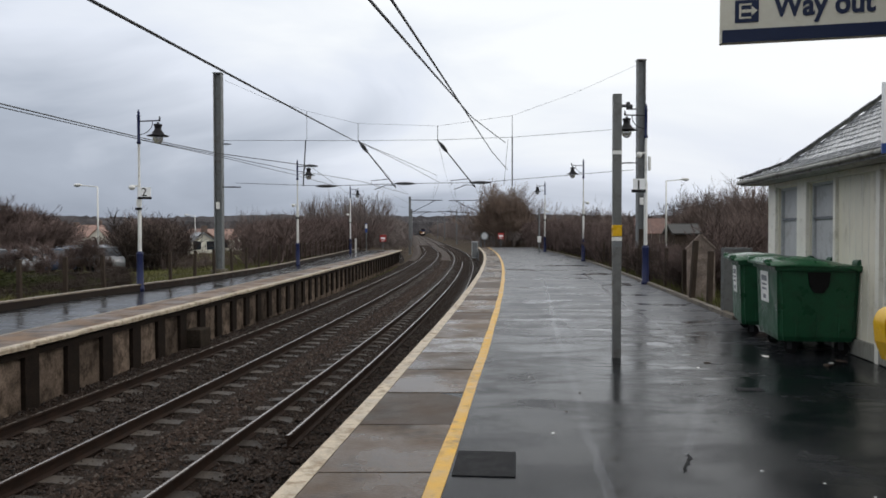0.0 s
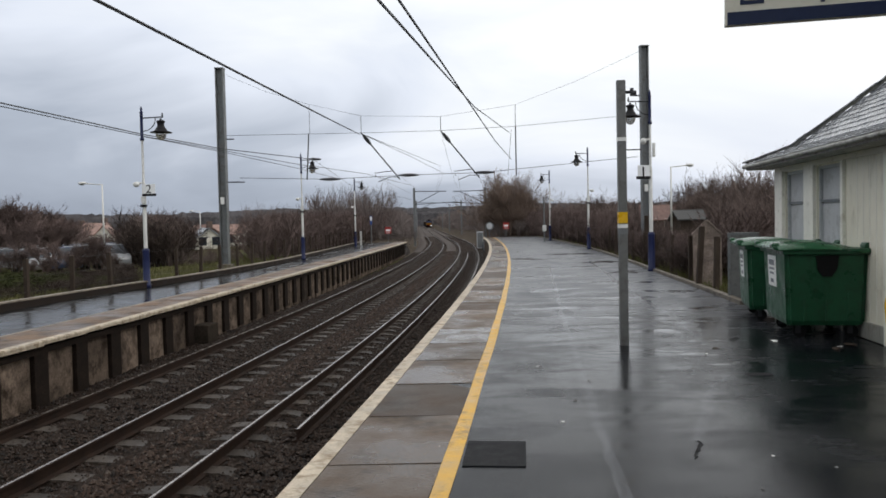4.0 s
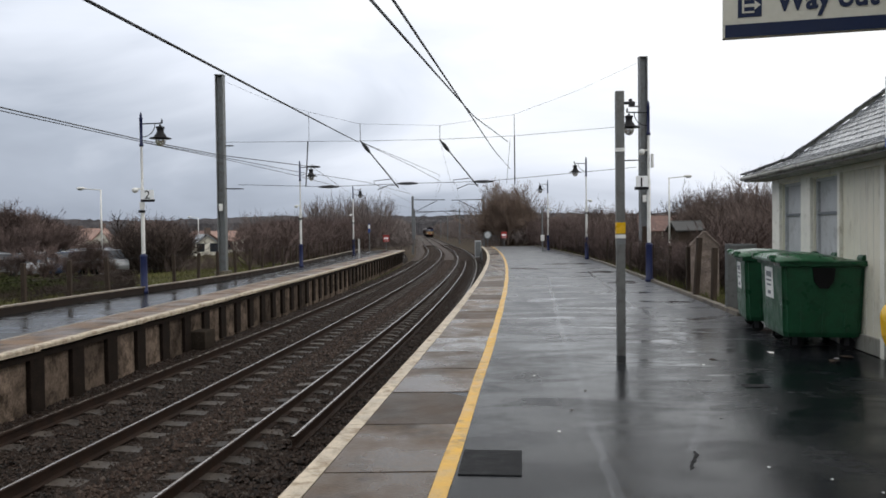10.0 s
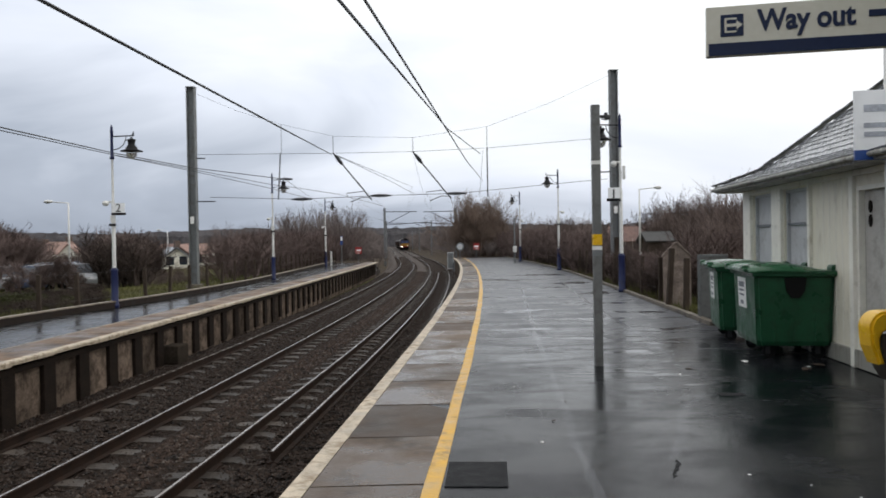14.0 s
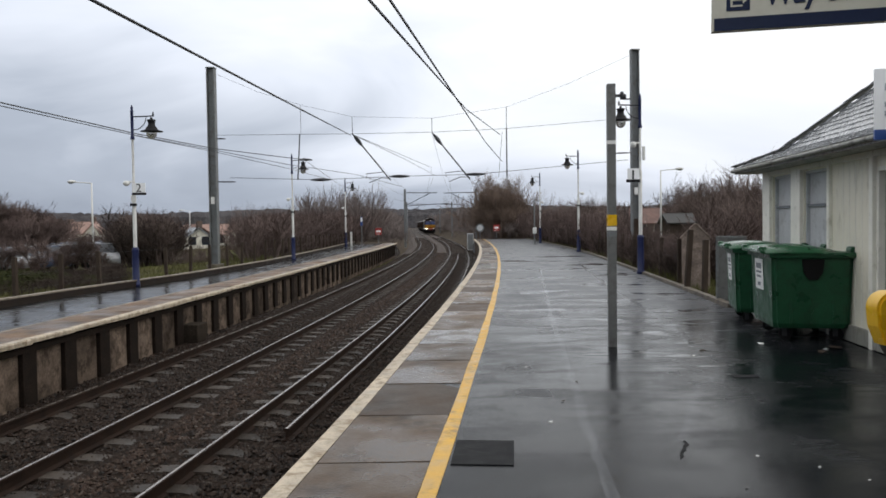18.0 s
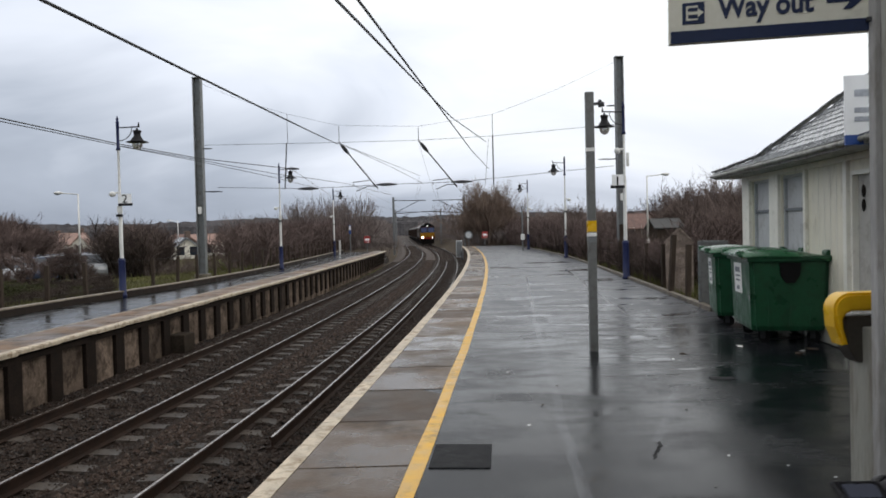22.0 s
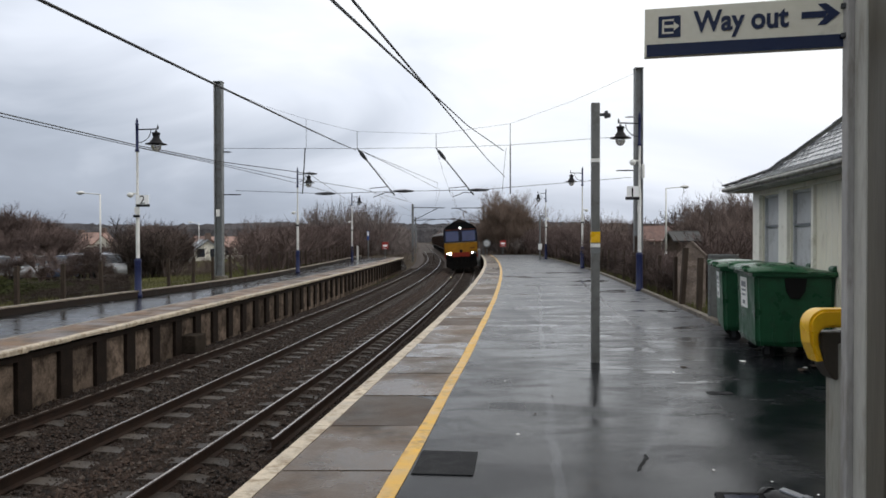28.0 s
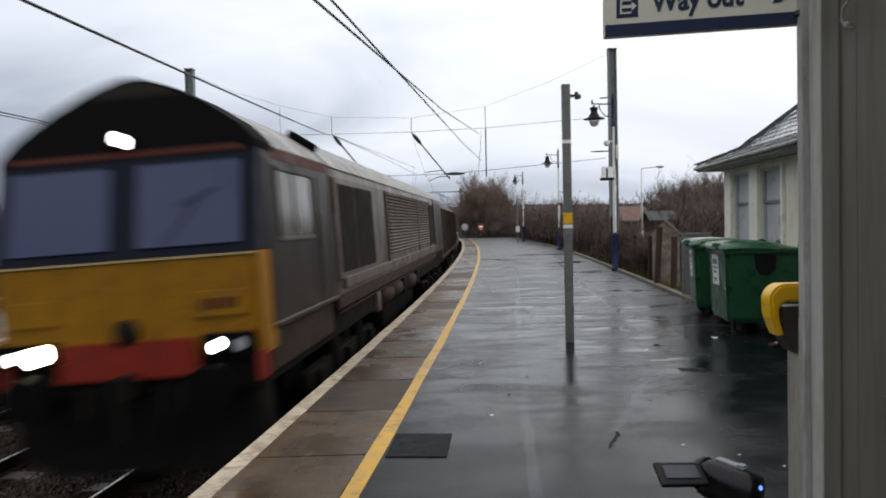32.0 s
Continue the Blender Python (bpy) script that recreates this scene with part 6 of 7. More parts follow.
    for k in range(8):
        y = rng.uniform(88, 112)
        plant("slender", "bare_tree", "pale slender bare winter tree beyond the far platform", "tree", -y * rng.uniform(0.19, 0.27), y, -0.9, (2.1 + 0.034 * y) * rng.uniform(0.85, 1.05), "slender trees")
    # dark clump beside the far lamp, low scrub below the bungalow and along the verge
    for k in range(27):
        y = rng.uniform(44, 64)
        q = rng.uniform(0.352, 0.400)
        top = (0.85 if q < 0.36 or q > 0.392 else 1.0) * rng.uniform(0.78, 1.02)
        plant("tree" if k % 4 == 0 else "scrub" if k % 2 else "gloom", "bare_bush", "bare dark winter bush between the platform and the car park", "bush", -y * q, y, -1.0, (2.55 + 0.024 * y) * top, "car park bushes")
    for k in range(16):
        y = rng.uniform(42, 62)
        plant("bush", "bare_bush", "low bare bush below the bungalow", "bush", -y * rng.uniform(0.265, 0.335), y, -0.8, rng.uniform(0.7, 1.15), "low scrub")
    for k in range(85):
        y, q = rng.uniform(22, 38), rng.uniform(0.405, 0.60)
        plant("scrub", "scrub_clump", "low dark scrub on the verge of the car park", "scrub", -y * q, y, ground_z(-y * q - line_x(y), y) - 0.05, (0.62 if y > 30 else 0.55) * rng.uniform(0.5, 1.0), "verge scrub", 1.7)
    for k in range(100):
        y, q = rng.uniform(84, 118), rng.uniform(0.34, 0.64)
        plant("far", "bare_tree", "bare grey-brown tree beyond the car park", "tree", -y * q, y, -1.6, (2.3 if 0.405 < q < 0.48 else 2.9 + 0.016 * y) * rng.uniform(0.72, 1.08), "car park trees", 1.25)
    for k in range(14):
        y = rng.uniform(49, 58)
        q = 0.53 + 0.12 * (k + rng.random()) / 14
        plant("crowns", "bare_tree", "bare dark winter tree beyond the far platform", "tree", -y * q, y, -0.95, (2.05 + 0.047 * y) * (0.75 if q < 0.54 else rng.uniform(0.85, 1.03)), "dark trees")
    for k in range(10):
        y = rng.uniform(40, 45)
        plant("limbs", "bare_bush", "thin bare bush before the parked cars", "bush", -y * (0.41 + 0.17 * (k + rng.random()) / 10), y, -0.95, rng.uniform(1.0, 1.5), "car park bushes", 0.9)
    for k in range(3):
        y = rng.uniform(54, 62)
        plant("gloom", "bare_bush", "thin bare bush among the parked cars", "bush", -y * rng.uniform(0.41, 0.54), y, -0.95, rng.uniform(1.1, 1.8), "car park bushes", 0.9)
    for k in range(14):
        y = rng.uniform(56, 66)
        q = 0.49 + 0.06 * (k + rng.random()) / 14
        plant("crowns", "bare_tree", "bare dark winter tree over the parked cars", "tree", -y * q, y, -1.1, (2.45 + 0.018 * y + 12.0 * (q - 0.485)) * rng.uniform(0.88, 1.05), "dark trees")
    plant("limbs", "bare_tree", "small spreading bare tree before the parked cars", "tree", -17.2, 38.5, -0.95, 2.1, "dark trees", 1.25)
    for k in range(3):
        y = rng.uniform(36, 43)
        plant("limbs", "bare_tree", "small bare tree before the parked cars", "tree", -y * (0.44 + 0.13 * (k + rng.random()) / 3), y, -0.95, rng.uniform(1.5, 2.2), "dark trees", 1.1)
    # big pale willow at the end of the near platform
    me = twig_mesh("willow_twigs", 31, 7.0, 2.1, 14, 4, (7, 6, 5, 3), 0.10, up=0.75, rmin=0.012, material=M_WILLOW)
    for x, y, sc, w in ((5.9, 84, 1.0, 1.0), (7.6, 86, 0.84, 1.0), (4.3, 88, 0.80, 1.0), (6.3, 88, 0.97, 1.1)):
        t = thing("willow_tree", pose(x, y, -0.6), "pale brown bare willow at the platform end", "tree", "willows")
        ob = new("crown", me)
        ob.parent = t
        ob.scale = (sc * w, sc * w, sc)
        ob.rotation_euler = (0, 0, x)
    # rough evergreen shrubs in the near grass
    for x, y, s in ((-13.9, 25.6, 0.95), (-13.2, 26.6, 0.8), (-14.6, 26.0, 0.9), (-12.4, 27.4, 0.55), (-11.9, 28.4, 0.45), (-15.2, 27.2, 0.8)):
        verts, faces = [], []
        for k in range(2200):
            d = Vector((rng.gauss(0, 1), rng.gauss(0, 1), abs(rng.gauss(0, 0.8)))).normalized() * rng.uniform(0.55, 1.0)
            d.z *= 0.85
            a = Vector((rng.gauss(0, 1), rng.gauss(0, 1), rng.gauss(0, 1))).normalized() * 0.05
            b = a.orthogonal().normalized() * 0.014
            q = len(verts)
            verts += [tuple(d - a), tuple(d + b), tuple(d + a), tuple(d - b)]
            faces.append((q, q + 1, q + 2, q + 3))
        me = bpy.data.meshes.new("leaves")
        me.from_pydata(verts, [], faces)
        me.materials.append(M_EVERGREEN)
        t = thing("evergreen_shrub", pose(x, y, -0.45), "low olive-green shrub in the grass verge", "bush", "verge shrubs")
        ob = new("crown", me)
        ob.parent = t
        ob.scale = (s * 1.2, s * 1.2, s * 0.9)
    # rough grass along the verge
    verts, faces = [], []
    for k in range(20000):
        if k % 2:
            y = rng.uniform(14, 60)
            x = left_back(y) - 0.4 - abs(rng.gauss(0, 3.5))
        else:
            y = rng.uniform(14, 76)
            x = right_back(y) + 0.05 + abs(rng.gauss(0, 0.6))
        z = ground_z(x - line_x(y), y)
        h = rng.uniform(0.08, 0.28)
        a = rng.uniform(0, 6.283)
        q = len(verts)
        verts += [(x, y, z), (x + 0.025 * math.cos(a), y + 0.025 * math.sin(a), z), (x + rng.gauss(0, 0.07), y + rng.gauss(0, 0.07), z + h)]
        faces.append((q, q + 1, q + 2))
    me = bpy.data.meshes.new("verge_grass")
    me.from_pydata(verts, [], faces)
    me.materials.append(M_BLADE)
    tagged(new("verge_grass", me), "rough winter grass along the fences", "grass", kind="stuff")


def build_far_woods():
    """Distant wooded rise all round."""
    rng = random.Random(9)
    for name, rad, h0, h1 in (("far_woods", 620.0, 11.5, 17.5), ("far_woods", 500.0, 7.0, 13.0)):
        rows = []
        for k in range(1441):
            a = 2 * math.pi * k / 1440
            n1 = noise.noise((math.cos(a) * 6, math.sin(a) * 6, rad))
            n2 = noise.noise((math.cos(a) * 60, math.sin(a) * 60, rad))
            h = h0 + (h1 - h0) * (0.5 + 0.5 * n1) + 1.6 * n2 + 1.4 * noise.noise((math.cos(a) * 220, math.sin(a) * 220, rad))
            r = rad * (1 + 0.02 * n2)
            rows.append([(r * math.sin(a), r * math.cos(a) + 40, -2), (r * math.sin(a) * 1.01, r * math.cos(a) * 1.01 + 40, h * 0.7), (r * math.sin(a) * 1.03, r * math.cos(a) * 1.03 + 40, h)])
        tagged(part(name, sweep(bm_new(), rows), M_FARWOOD), "distant grey-brown wooded rise", "woods", kind="structure")


# ---- houses, car park and things beyond ----
def make_house(x, y, z, rz, w, d, h, roof_h, wall_m, label, chimneys=1, roof_m=None, windows=True):
    t = thing("house", pose(x, y, z, 0, 0, rz), label, "house", "houses")
    bm = bm_new()
    prism(bm, [(-w / 2, 0), (w / 2, 0), (w / 2, h), (0, h + roof_h - 0.1), (-w / 2, h)], -d / 2, d / 2)
    part("wall", fixed(bm), wall_m, t)
    for s in (-1, 1):
        bm = bm_new()
        ang = math.degrees(math.atan2(roof_h, w / 2))
        L = math.hypot(roof_h, w / 2) + 0.35
        c = Vector((s * (w / 4 + 0.08), 0, h + roof_h / 2 - 0.02))
        box(bm, c.x, 0, c.z, L, d + 0.6, 0.12, pose(0, 0, 0, 0, s * ang, 0))
        part("roof_slope", bm, roof_m or M_TILE, t)
    for k in range(chimneys):
        bm = bm_new()
        box(bm, 0.2, (-d / 2 + 0.6) if k == 0 else d / 2 - 0.6, h + roof_h + 0.3, 0.6, 0.8, 1.2, bevel=0.03)
        part("chimney", bm, M_HOUSEB, t)
    if not windows:
        part("door", box(bm_new(), 0, -d / 2 - 0.01, 0.95, 0.8, 0.06, 1.9), M_TIMBER, t, "dark plank door")
        return t
    for sy in (-1, 1):
        for xx in (-w / 4, w / 4):
            for zz in ((1.4,) if h < 4 else (1.4, 3.9)):
                bm = bm_new()
                box(bm, xx, sy * (d / 2 + 0.01), zz, 1.1, 0.06, 1.2)
                win = part("window", bm, M_TRIM, t, "white framed window")
                bm = bm_new()
                box(bm, xx, sy * (d / 2 + 0.03), zz, 0.95, 0.05, 1.05)
                part("pane", bm, M_WINDOW, win)
    for sx in (-1, 1):
        for yy in (-d / 4, d / 4):
            bm = bm_new()
            box(bm, sx * (w / 2 + 0.01), yy, 1.4, 0.06, 1.2, 1.2)
            win = part("window", bm, M_TRIM, t, "white framed window")
            bm = bm_new()
            box(bm, sx * (w / 2 + 0.03), yy, 1.4, 0.05, 1.05, 1.05)
            part("pane", bm, M_WINDOW, win)
    return t


def build_town():
    make_house(-31.3, 100, -1.6, 30, 3.2, 4.4, 1.75, 1.2, M_HOUSEWHITE, "white gabled house wing with a slate roof beyond the trees", 1, M_SLATE)
    make_house(-31.6, 112, -1.6, 84, 5.0, 4.6, 2.1, 1.3, M_HOUSEWHITE, "white house with a pink tiled roof beyond the trees", 0, M_PINKTILE)
    make_house(-33.6, 106, -1.6, 40, 3.4, 4.0, 2.2, 1.2, M_HOUSEB, "low brick house with a tiled roof beyond the trees", 0)
    make_house(-58.6, 130, -2.2, 80, 4.6, 4.0, 3.0, 1.7, M_HOUSEWHITE, "white house with an orange tiled roof beyond the car park", 1, M_PINKTILE)
    make_house(-55.6, 127, -2.2, 10, 2.6, 4.0, 2.9, 1.4, M_HOUSEWHITE, "narrow white gabled house beyond the car park", 0, M_PINKTILE)
    make_house(-61.5, 134, -2.2, -20, 3.4, 5.0, 3.0, 1.4, M_HOUSE, "pale house with an orange tiled roof beyond the car park", 1, M_PINKTILE)
    make_house(-53.2, 138, -2.2, 60, 3.0, 4.0, 3.2, 1.6, M_HOUSEB, "brick house with a red tiled roof beyond the car park", 1)
    make_house(22.75, 88, -0.6, 80, 4.2, 3.8, 1.9, 1.5, M_HOUSEB, "brick house with a dull pink tiled roof behind the station", 0, M_DULLTILE)
    make_house(17.95, 61, -0.5, 96, 1.7, 1.8, 1.90, 0.55, M_TIMBER, "dark timber outbuilding with a grey roof behind the station", 0, M_FELT, False)
    # small gabled sandstone structure beside the platform
    t = thing("gabled_shed", pose(5.97, 18.6, 0, 0, 0, -17), "small gabled sandstone shed beside the platform fence", "shed")
    bm = bm_new()
    prism(bm, [(-0.31, -0.2), (0.31, -0.2), (0.31, 1.10), (0.0, 1.42), (-0.31, 1.10)], -0.5, 0.5)
    part("wall", fixed(bm), M_SANDSTONE, t)
    for s in (-1, 1):
        bm = bm_new()
        box(bm, s * 0.17, 0, 1.275, 0.46, 1.06, 0.035, pose(0, 0, 0, 0, s * 46, 0), bevel=0.008)
        part("roof_slope", bm, M_SANDSTONE, t)
    rng = random.Random(2)
    for r in range(5):
        for k in range(4):
            if rng.random() < 0.75:
                bm = bm_new()
                box(bm, -0.225 + 0.148 * k + (0.02 if r % 2 else 0), -0.497, -0.02 + 0.24 * r, 0.14, 0.016, 0.225, bevel=0.007)
                part("stone", bm, M_SANDSTONE, t)
    for x, y, h, rx in ((5.36, 17.3, 1.42, 2), (5.62, 16.9, 1.2, -3)):
        t = thing("timber_post", pose(x, y, -0.1, rx, 3, 8), "rough weathered timber post by the fence", "post", "timber posts")
        bm = bm_new()
        box(bm, 0, 0, h / 2, 0.11, 0.10, h, bevel=0.015)
        part("shaft", bm, M_TIMBER, t)
    bm = bm_new()
    t = thing("concrete_panel", pose(5.33, 14.5, -0.1, 0, 0, -20), "grey framed board panel beside the bins", "panel")
    box(bm, 0, 0, 0.68, 0.46, 0.03, 1.20)
    part("board", bm, M_GREYPOST, t)
    for fx in (-0.245, 0.245):
        part("frame_post", box(bm_new(), fx, 0, 0.66, 0.05, 0.06, 1.32, bevel=0.006), M_STEEL, t)
    part("frame_rail", box(bm_new(), 0, 0, 1.30, 0.44, 0.055, 0.045, bevel=0.006), M_STEEL, t)
    # street lights
    for x, y, z, h, d, lab in ((-19.85, 45.0, -1.1, 5.2, -1, "pale street light beyond the far platform"), (-32.5, 102, -1.6, 5.2, -1, "pale street light near the bungalow"), (13.17, 48.0, -0.4, 4.95, 1, "pale street light behind the near platform")):
        t = thing("street_light", pose(x, y, z), lab, "street light", "street lights")
        bm = bm_new()
        rod(bm, (0, 0, 0), (0, 0, 1.1), 0.085, 0.085, 10)
        rod(bm, (0, 0, 1.1), (0, 0, h), 0.06, 0.042, 10)
        part("column", bm, M_LAMPWHITE, t, "pale column", True)
        bm = bm_new()
        rod(bm, (0, 0, h - 0.02), (d * 0.95, 0, h + 0.06), 0.028, seg=8)
        part("arm", bm, M_LAMPWHITE, t)
        bm = bm_new()
        ball(bm, d * 1.12, 0, h + 0.08, 0.12, 2.2, 1.1, 0.75, 14, 8)
        head = part("lamp_head", bm, M_LAMPWHITE, t, "pale rounded lamp head", True)
        bm = bm_new()
        ball(bm, d * 1.16, 0, h + 0.04, 0.10, 1.8, 1.0, 0.75, 12, 8)
        part("lens_bowl", bm, M_STEEL, head, "", True)
    # parked cars and vans seen through the bushes
    rng = random.Random(15)
    for row, y0, q0, n, step in ((0, 46.0, 0.43, 5, 2.6), (1, 51.5, 0.425, 5, 2.6), (1, 58, 0.425, 5, 2.9), (2, 66, 0.40, 7, 2.8), (3, 76, 0.40, 8, 2.8)):
        for k in range(n):
            y = y0 + rng.uniform(-0.7, 0.7)
            x = -y0 * q0 - k * step + rng.uniform(-0.4, 0.4)
            make_car(x, y, ground_z(x - line_x(y), y) + 0.1, rng.uniform(108, 124) if y0 < 60 else rng.uniform(60, 110), M_CARS[rng.choice((0, 0, 1, 1, 2, 2, 3))])


def make_car(x, y, z, rz, paint):
    t = thing("parked_car", pose(x, y, z, 0, 0, rz), "parked car in the car park beyond the platform", "car", "parked cars")
    bm = bm_new()
    pr = [(-2.0, 0.3), (-2.05, 0.62), (-1.85, 0.88), (-1.05, 0.95), (1.2, 0.98), (1.9, 0.85), (2.05, 0.6), (2.0, 0.3)]
    prism(bm, pr, -0.84, 0.84)
    bmesh.ops.bevel(bm, geom=list(bm.edges), offset=0.04, segments=1, affect="EDGES")
    part("body", fixed(bm), paint, t, "", True)
    bm = bm_new()
    sweep(bm, [[(-1.2, -0.78, 0.94), (1.55, -0.78, 0.94), (1.55, 0.78, 0.94), (-1.2, 0.78, 0.94)], [(-0.55, -0.62, 1.42), (1.0, -0.62, 1.42), (1.0, 0.62, 1.42), (-0.55, 0.62, 1.42)]], closed=True)
    part("glazing", fixed(bm), M_WINDOW, t, "dark glazing")
    bm = bm_new()
    box(bm, 0.22, 0, 1.435, 1.5, 1.2, 0.05, bevel=0.02)
    part("roof", bm, paint, t)
    for sx in (-1.25, 1.3):
        for sy in (-0.8, 0.8):
            bm = bm_new()
            rod(bm, (sx, sy - 0.1, 0.31), (sx, sy + 0.1, 0.31), 0.31, seg=14)
            part("wheel", bm, M_BLACK, t)


def build_end_signs():
    """Red notices, disc and cabinet at the platform ends."""
    for x, y, z0 in ((-5.75, 70.5, LEFT_Z), (5.0, 75.0, 0.0)):
        t = thing("warning_sign", pose(x, y, z0), "red and white warning sign at the platform end", "sign", "end signs")
        bm = bm_new()
        rod(bm, (0, 0, -0.4), (0, 0, 1.3), 0.035, seg=8)
        part("post", bm, M_STEEL, t)
        bm = bm_new()
        box(bm, 0, -0.04, 1.05, 0.56, 0.03, 0.60, bevel=0.01)
        p = part("plate", bm, M_RED, t, "red plate")
        bm = bm_new()
        box(bm, 0, -0.058, 1.06, 0.40, 0.004, 0.17)
        box(bm, 0, -0.058, 0.84, 0.34, 0.004, 0.04)
        part("white_bar", bm, M_SIGNWHITE, p, "unreadable white lines")
    t = thing("disc_sign", pose(3.55, 77, -0.4), "round grey-backed disc sign beside the track", "sign")
    bm = bm_new()
    rod(bm, (0, 0, 0), (0, 0, 1.7), 0.04, seg=8)
    part("post", bm, M_STEEL, t)
    bm = bm_new()
    rod(bm, (0, -0.05, 1.45), (0, -0.02, 1.45), 0.40, seg=24)
    p = part("disc", bm, M_STEEL, t)
    bm = bm_new()
    rod(bm, (0, -0.062, 1.45), (0, -0.051, 1.45), 0.28, seg=24)
    part("disc_face", bm, M_SHUTTER, p)
    t = thing("equipment_cabinet", pose(2.7, 80, -1.3), "grey lineside equipment cabinet", "cabinet")
    bm = bm_new()
    box(bm, 0, 0, 0.95, 0.62, 0.6, 1.7, bevel=0.02)
    part("case", bm, M_SHUTTER, t)
    bm = bm_new()
    box(bm, 0, -0.31, 0.95, 0.52, 0.02, 1.5)
    part("door", bm, M_STEEL, t)
    bm = bm_new()
    box(bm, 0, 0, 0.05, 0.75, 0.72, 0.14)
    part("base", bm, M_COPING, t)
    t = thing("blue_sign_post", pose(-6.62, 64.5, LEFT_Z), "blue and white sign on a slim post", "sign")
    bm = bm_new()
    rod(bm, (0, 0, 0), (0, 0, 2.3), 0.035, seg=8)
    part("post", bm, M_STEEL, t)
    bm = bm_new()
    box(bm, 0, -0.04, 1.95, 0.17, 0.03, 0.72)
    p = part("plate", bm, M_SIGNBLUE, t)
    bm = bm_new()
    box(bm, 0, -0.058, 2.08, 0.15, 0.004, 0.32)
    part("plate_face", bm, M_SIGNWHITE, p)
    t = thing("small_sign_post", pose(6.35, 55.2, 0), "slim grey post with a short arm and a white box", "sign")
    bm = bm_new()
    rod(bm, (0, 0, 0), (0, 0, 3.1), 0.05, seg=8)
    part("post", bm, M_STEEL, t)
    bm = bm_new()
    box(bm, 0, -0.08, 0.95, 0.26, 0.1, 0.42, bevel=0.02)
    part("white_box", bm, M_LAMPWHITE, t)
    bm = bm_new()
    rod(bm, (0, 0, 3.08), (0.42, 0, 2.98), 0.03, seg=8)
    part("arm", bm, M_STEEL, t)
    bm = bm_new()
    box(bm, 0.46, -0.02, 2.92, 0.16, 0.22, 0.12, bevel=0.02)
    part("camera_head", bm, M_LAMPWHITE, t)
    t = thing("white_marker", pose(-7.3, 63, LEFT_Z), "small white marker post on the far platform", "marker")
    bm = bm_new()
    box(bm, 0, 0, 0.55, 0.14, 0.08, 1.1, bevel=0.01)
    part("post", bm, M_LAMPWHITE, t)


def joint(line, width, seed, material, label):
    """A thin uneven strip where two spreads of asphalt meet."""
    rng = random.Random(seed)
    pts = []
    for (xa, ya), (xb, yb) in zip(line, line[1:]):
        n = max(2, int(math.hypot(xb - xa, yb - ya) / 0.12))
        pts += [(xa + (xb - xa) * k / n, ya + (yb - ya) * k / n) for k in range(n)]
    pts.append(line[-1])
    bm = bm_new()
    last = None
    for k, (x, y) in enumerate(pts):
        end = min(1.0, k / 4, (len(pts) - 1 - k) / 4)
        w = width * (0.15 + end * rng.uniform(0.45, 0.95))
        x += rng.gauss(0, width * 0.12) + 0.045 * noise.noise((y * 0.9, seed, 0.3)) + 0.02 * noise.noise((y * 3.1, seed, 1.7))
        edge = min(0.03, width)
        row = [bm.verts.new(p) for p in ((x - w / 2 - edge, y, -0.0003), (x - w / 2, y, 0.0012), (x + w / 2, y, 0.0012), (x + w / 2 + edge, y, -0.0003))]
        if last:
            for i in range(3):
                bm.faces.new((last[i], last[i + 1], row[i + 1], row[i]))
        last = row
    tagged(part("asphalt_joint", fixed(bm), material), label, "joint", "asphalt joints")


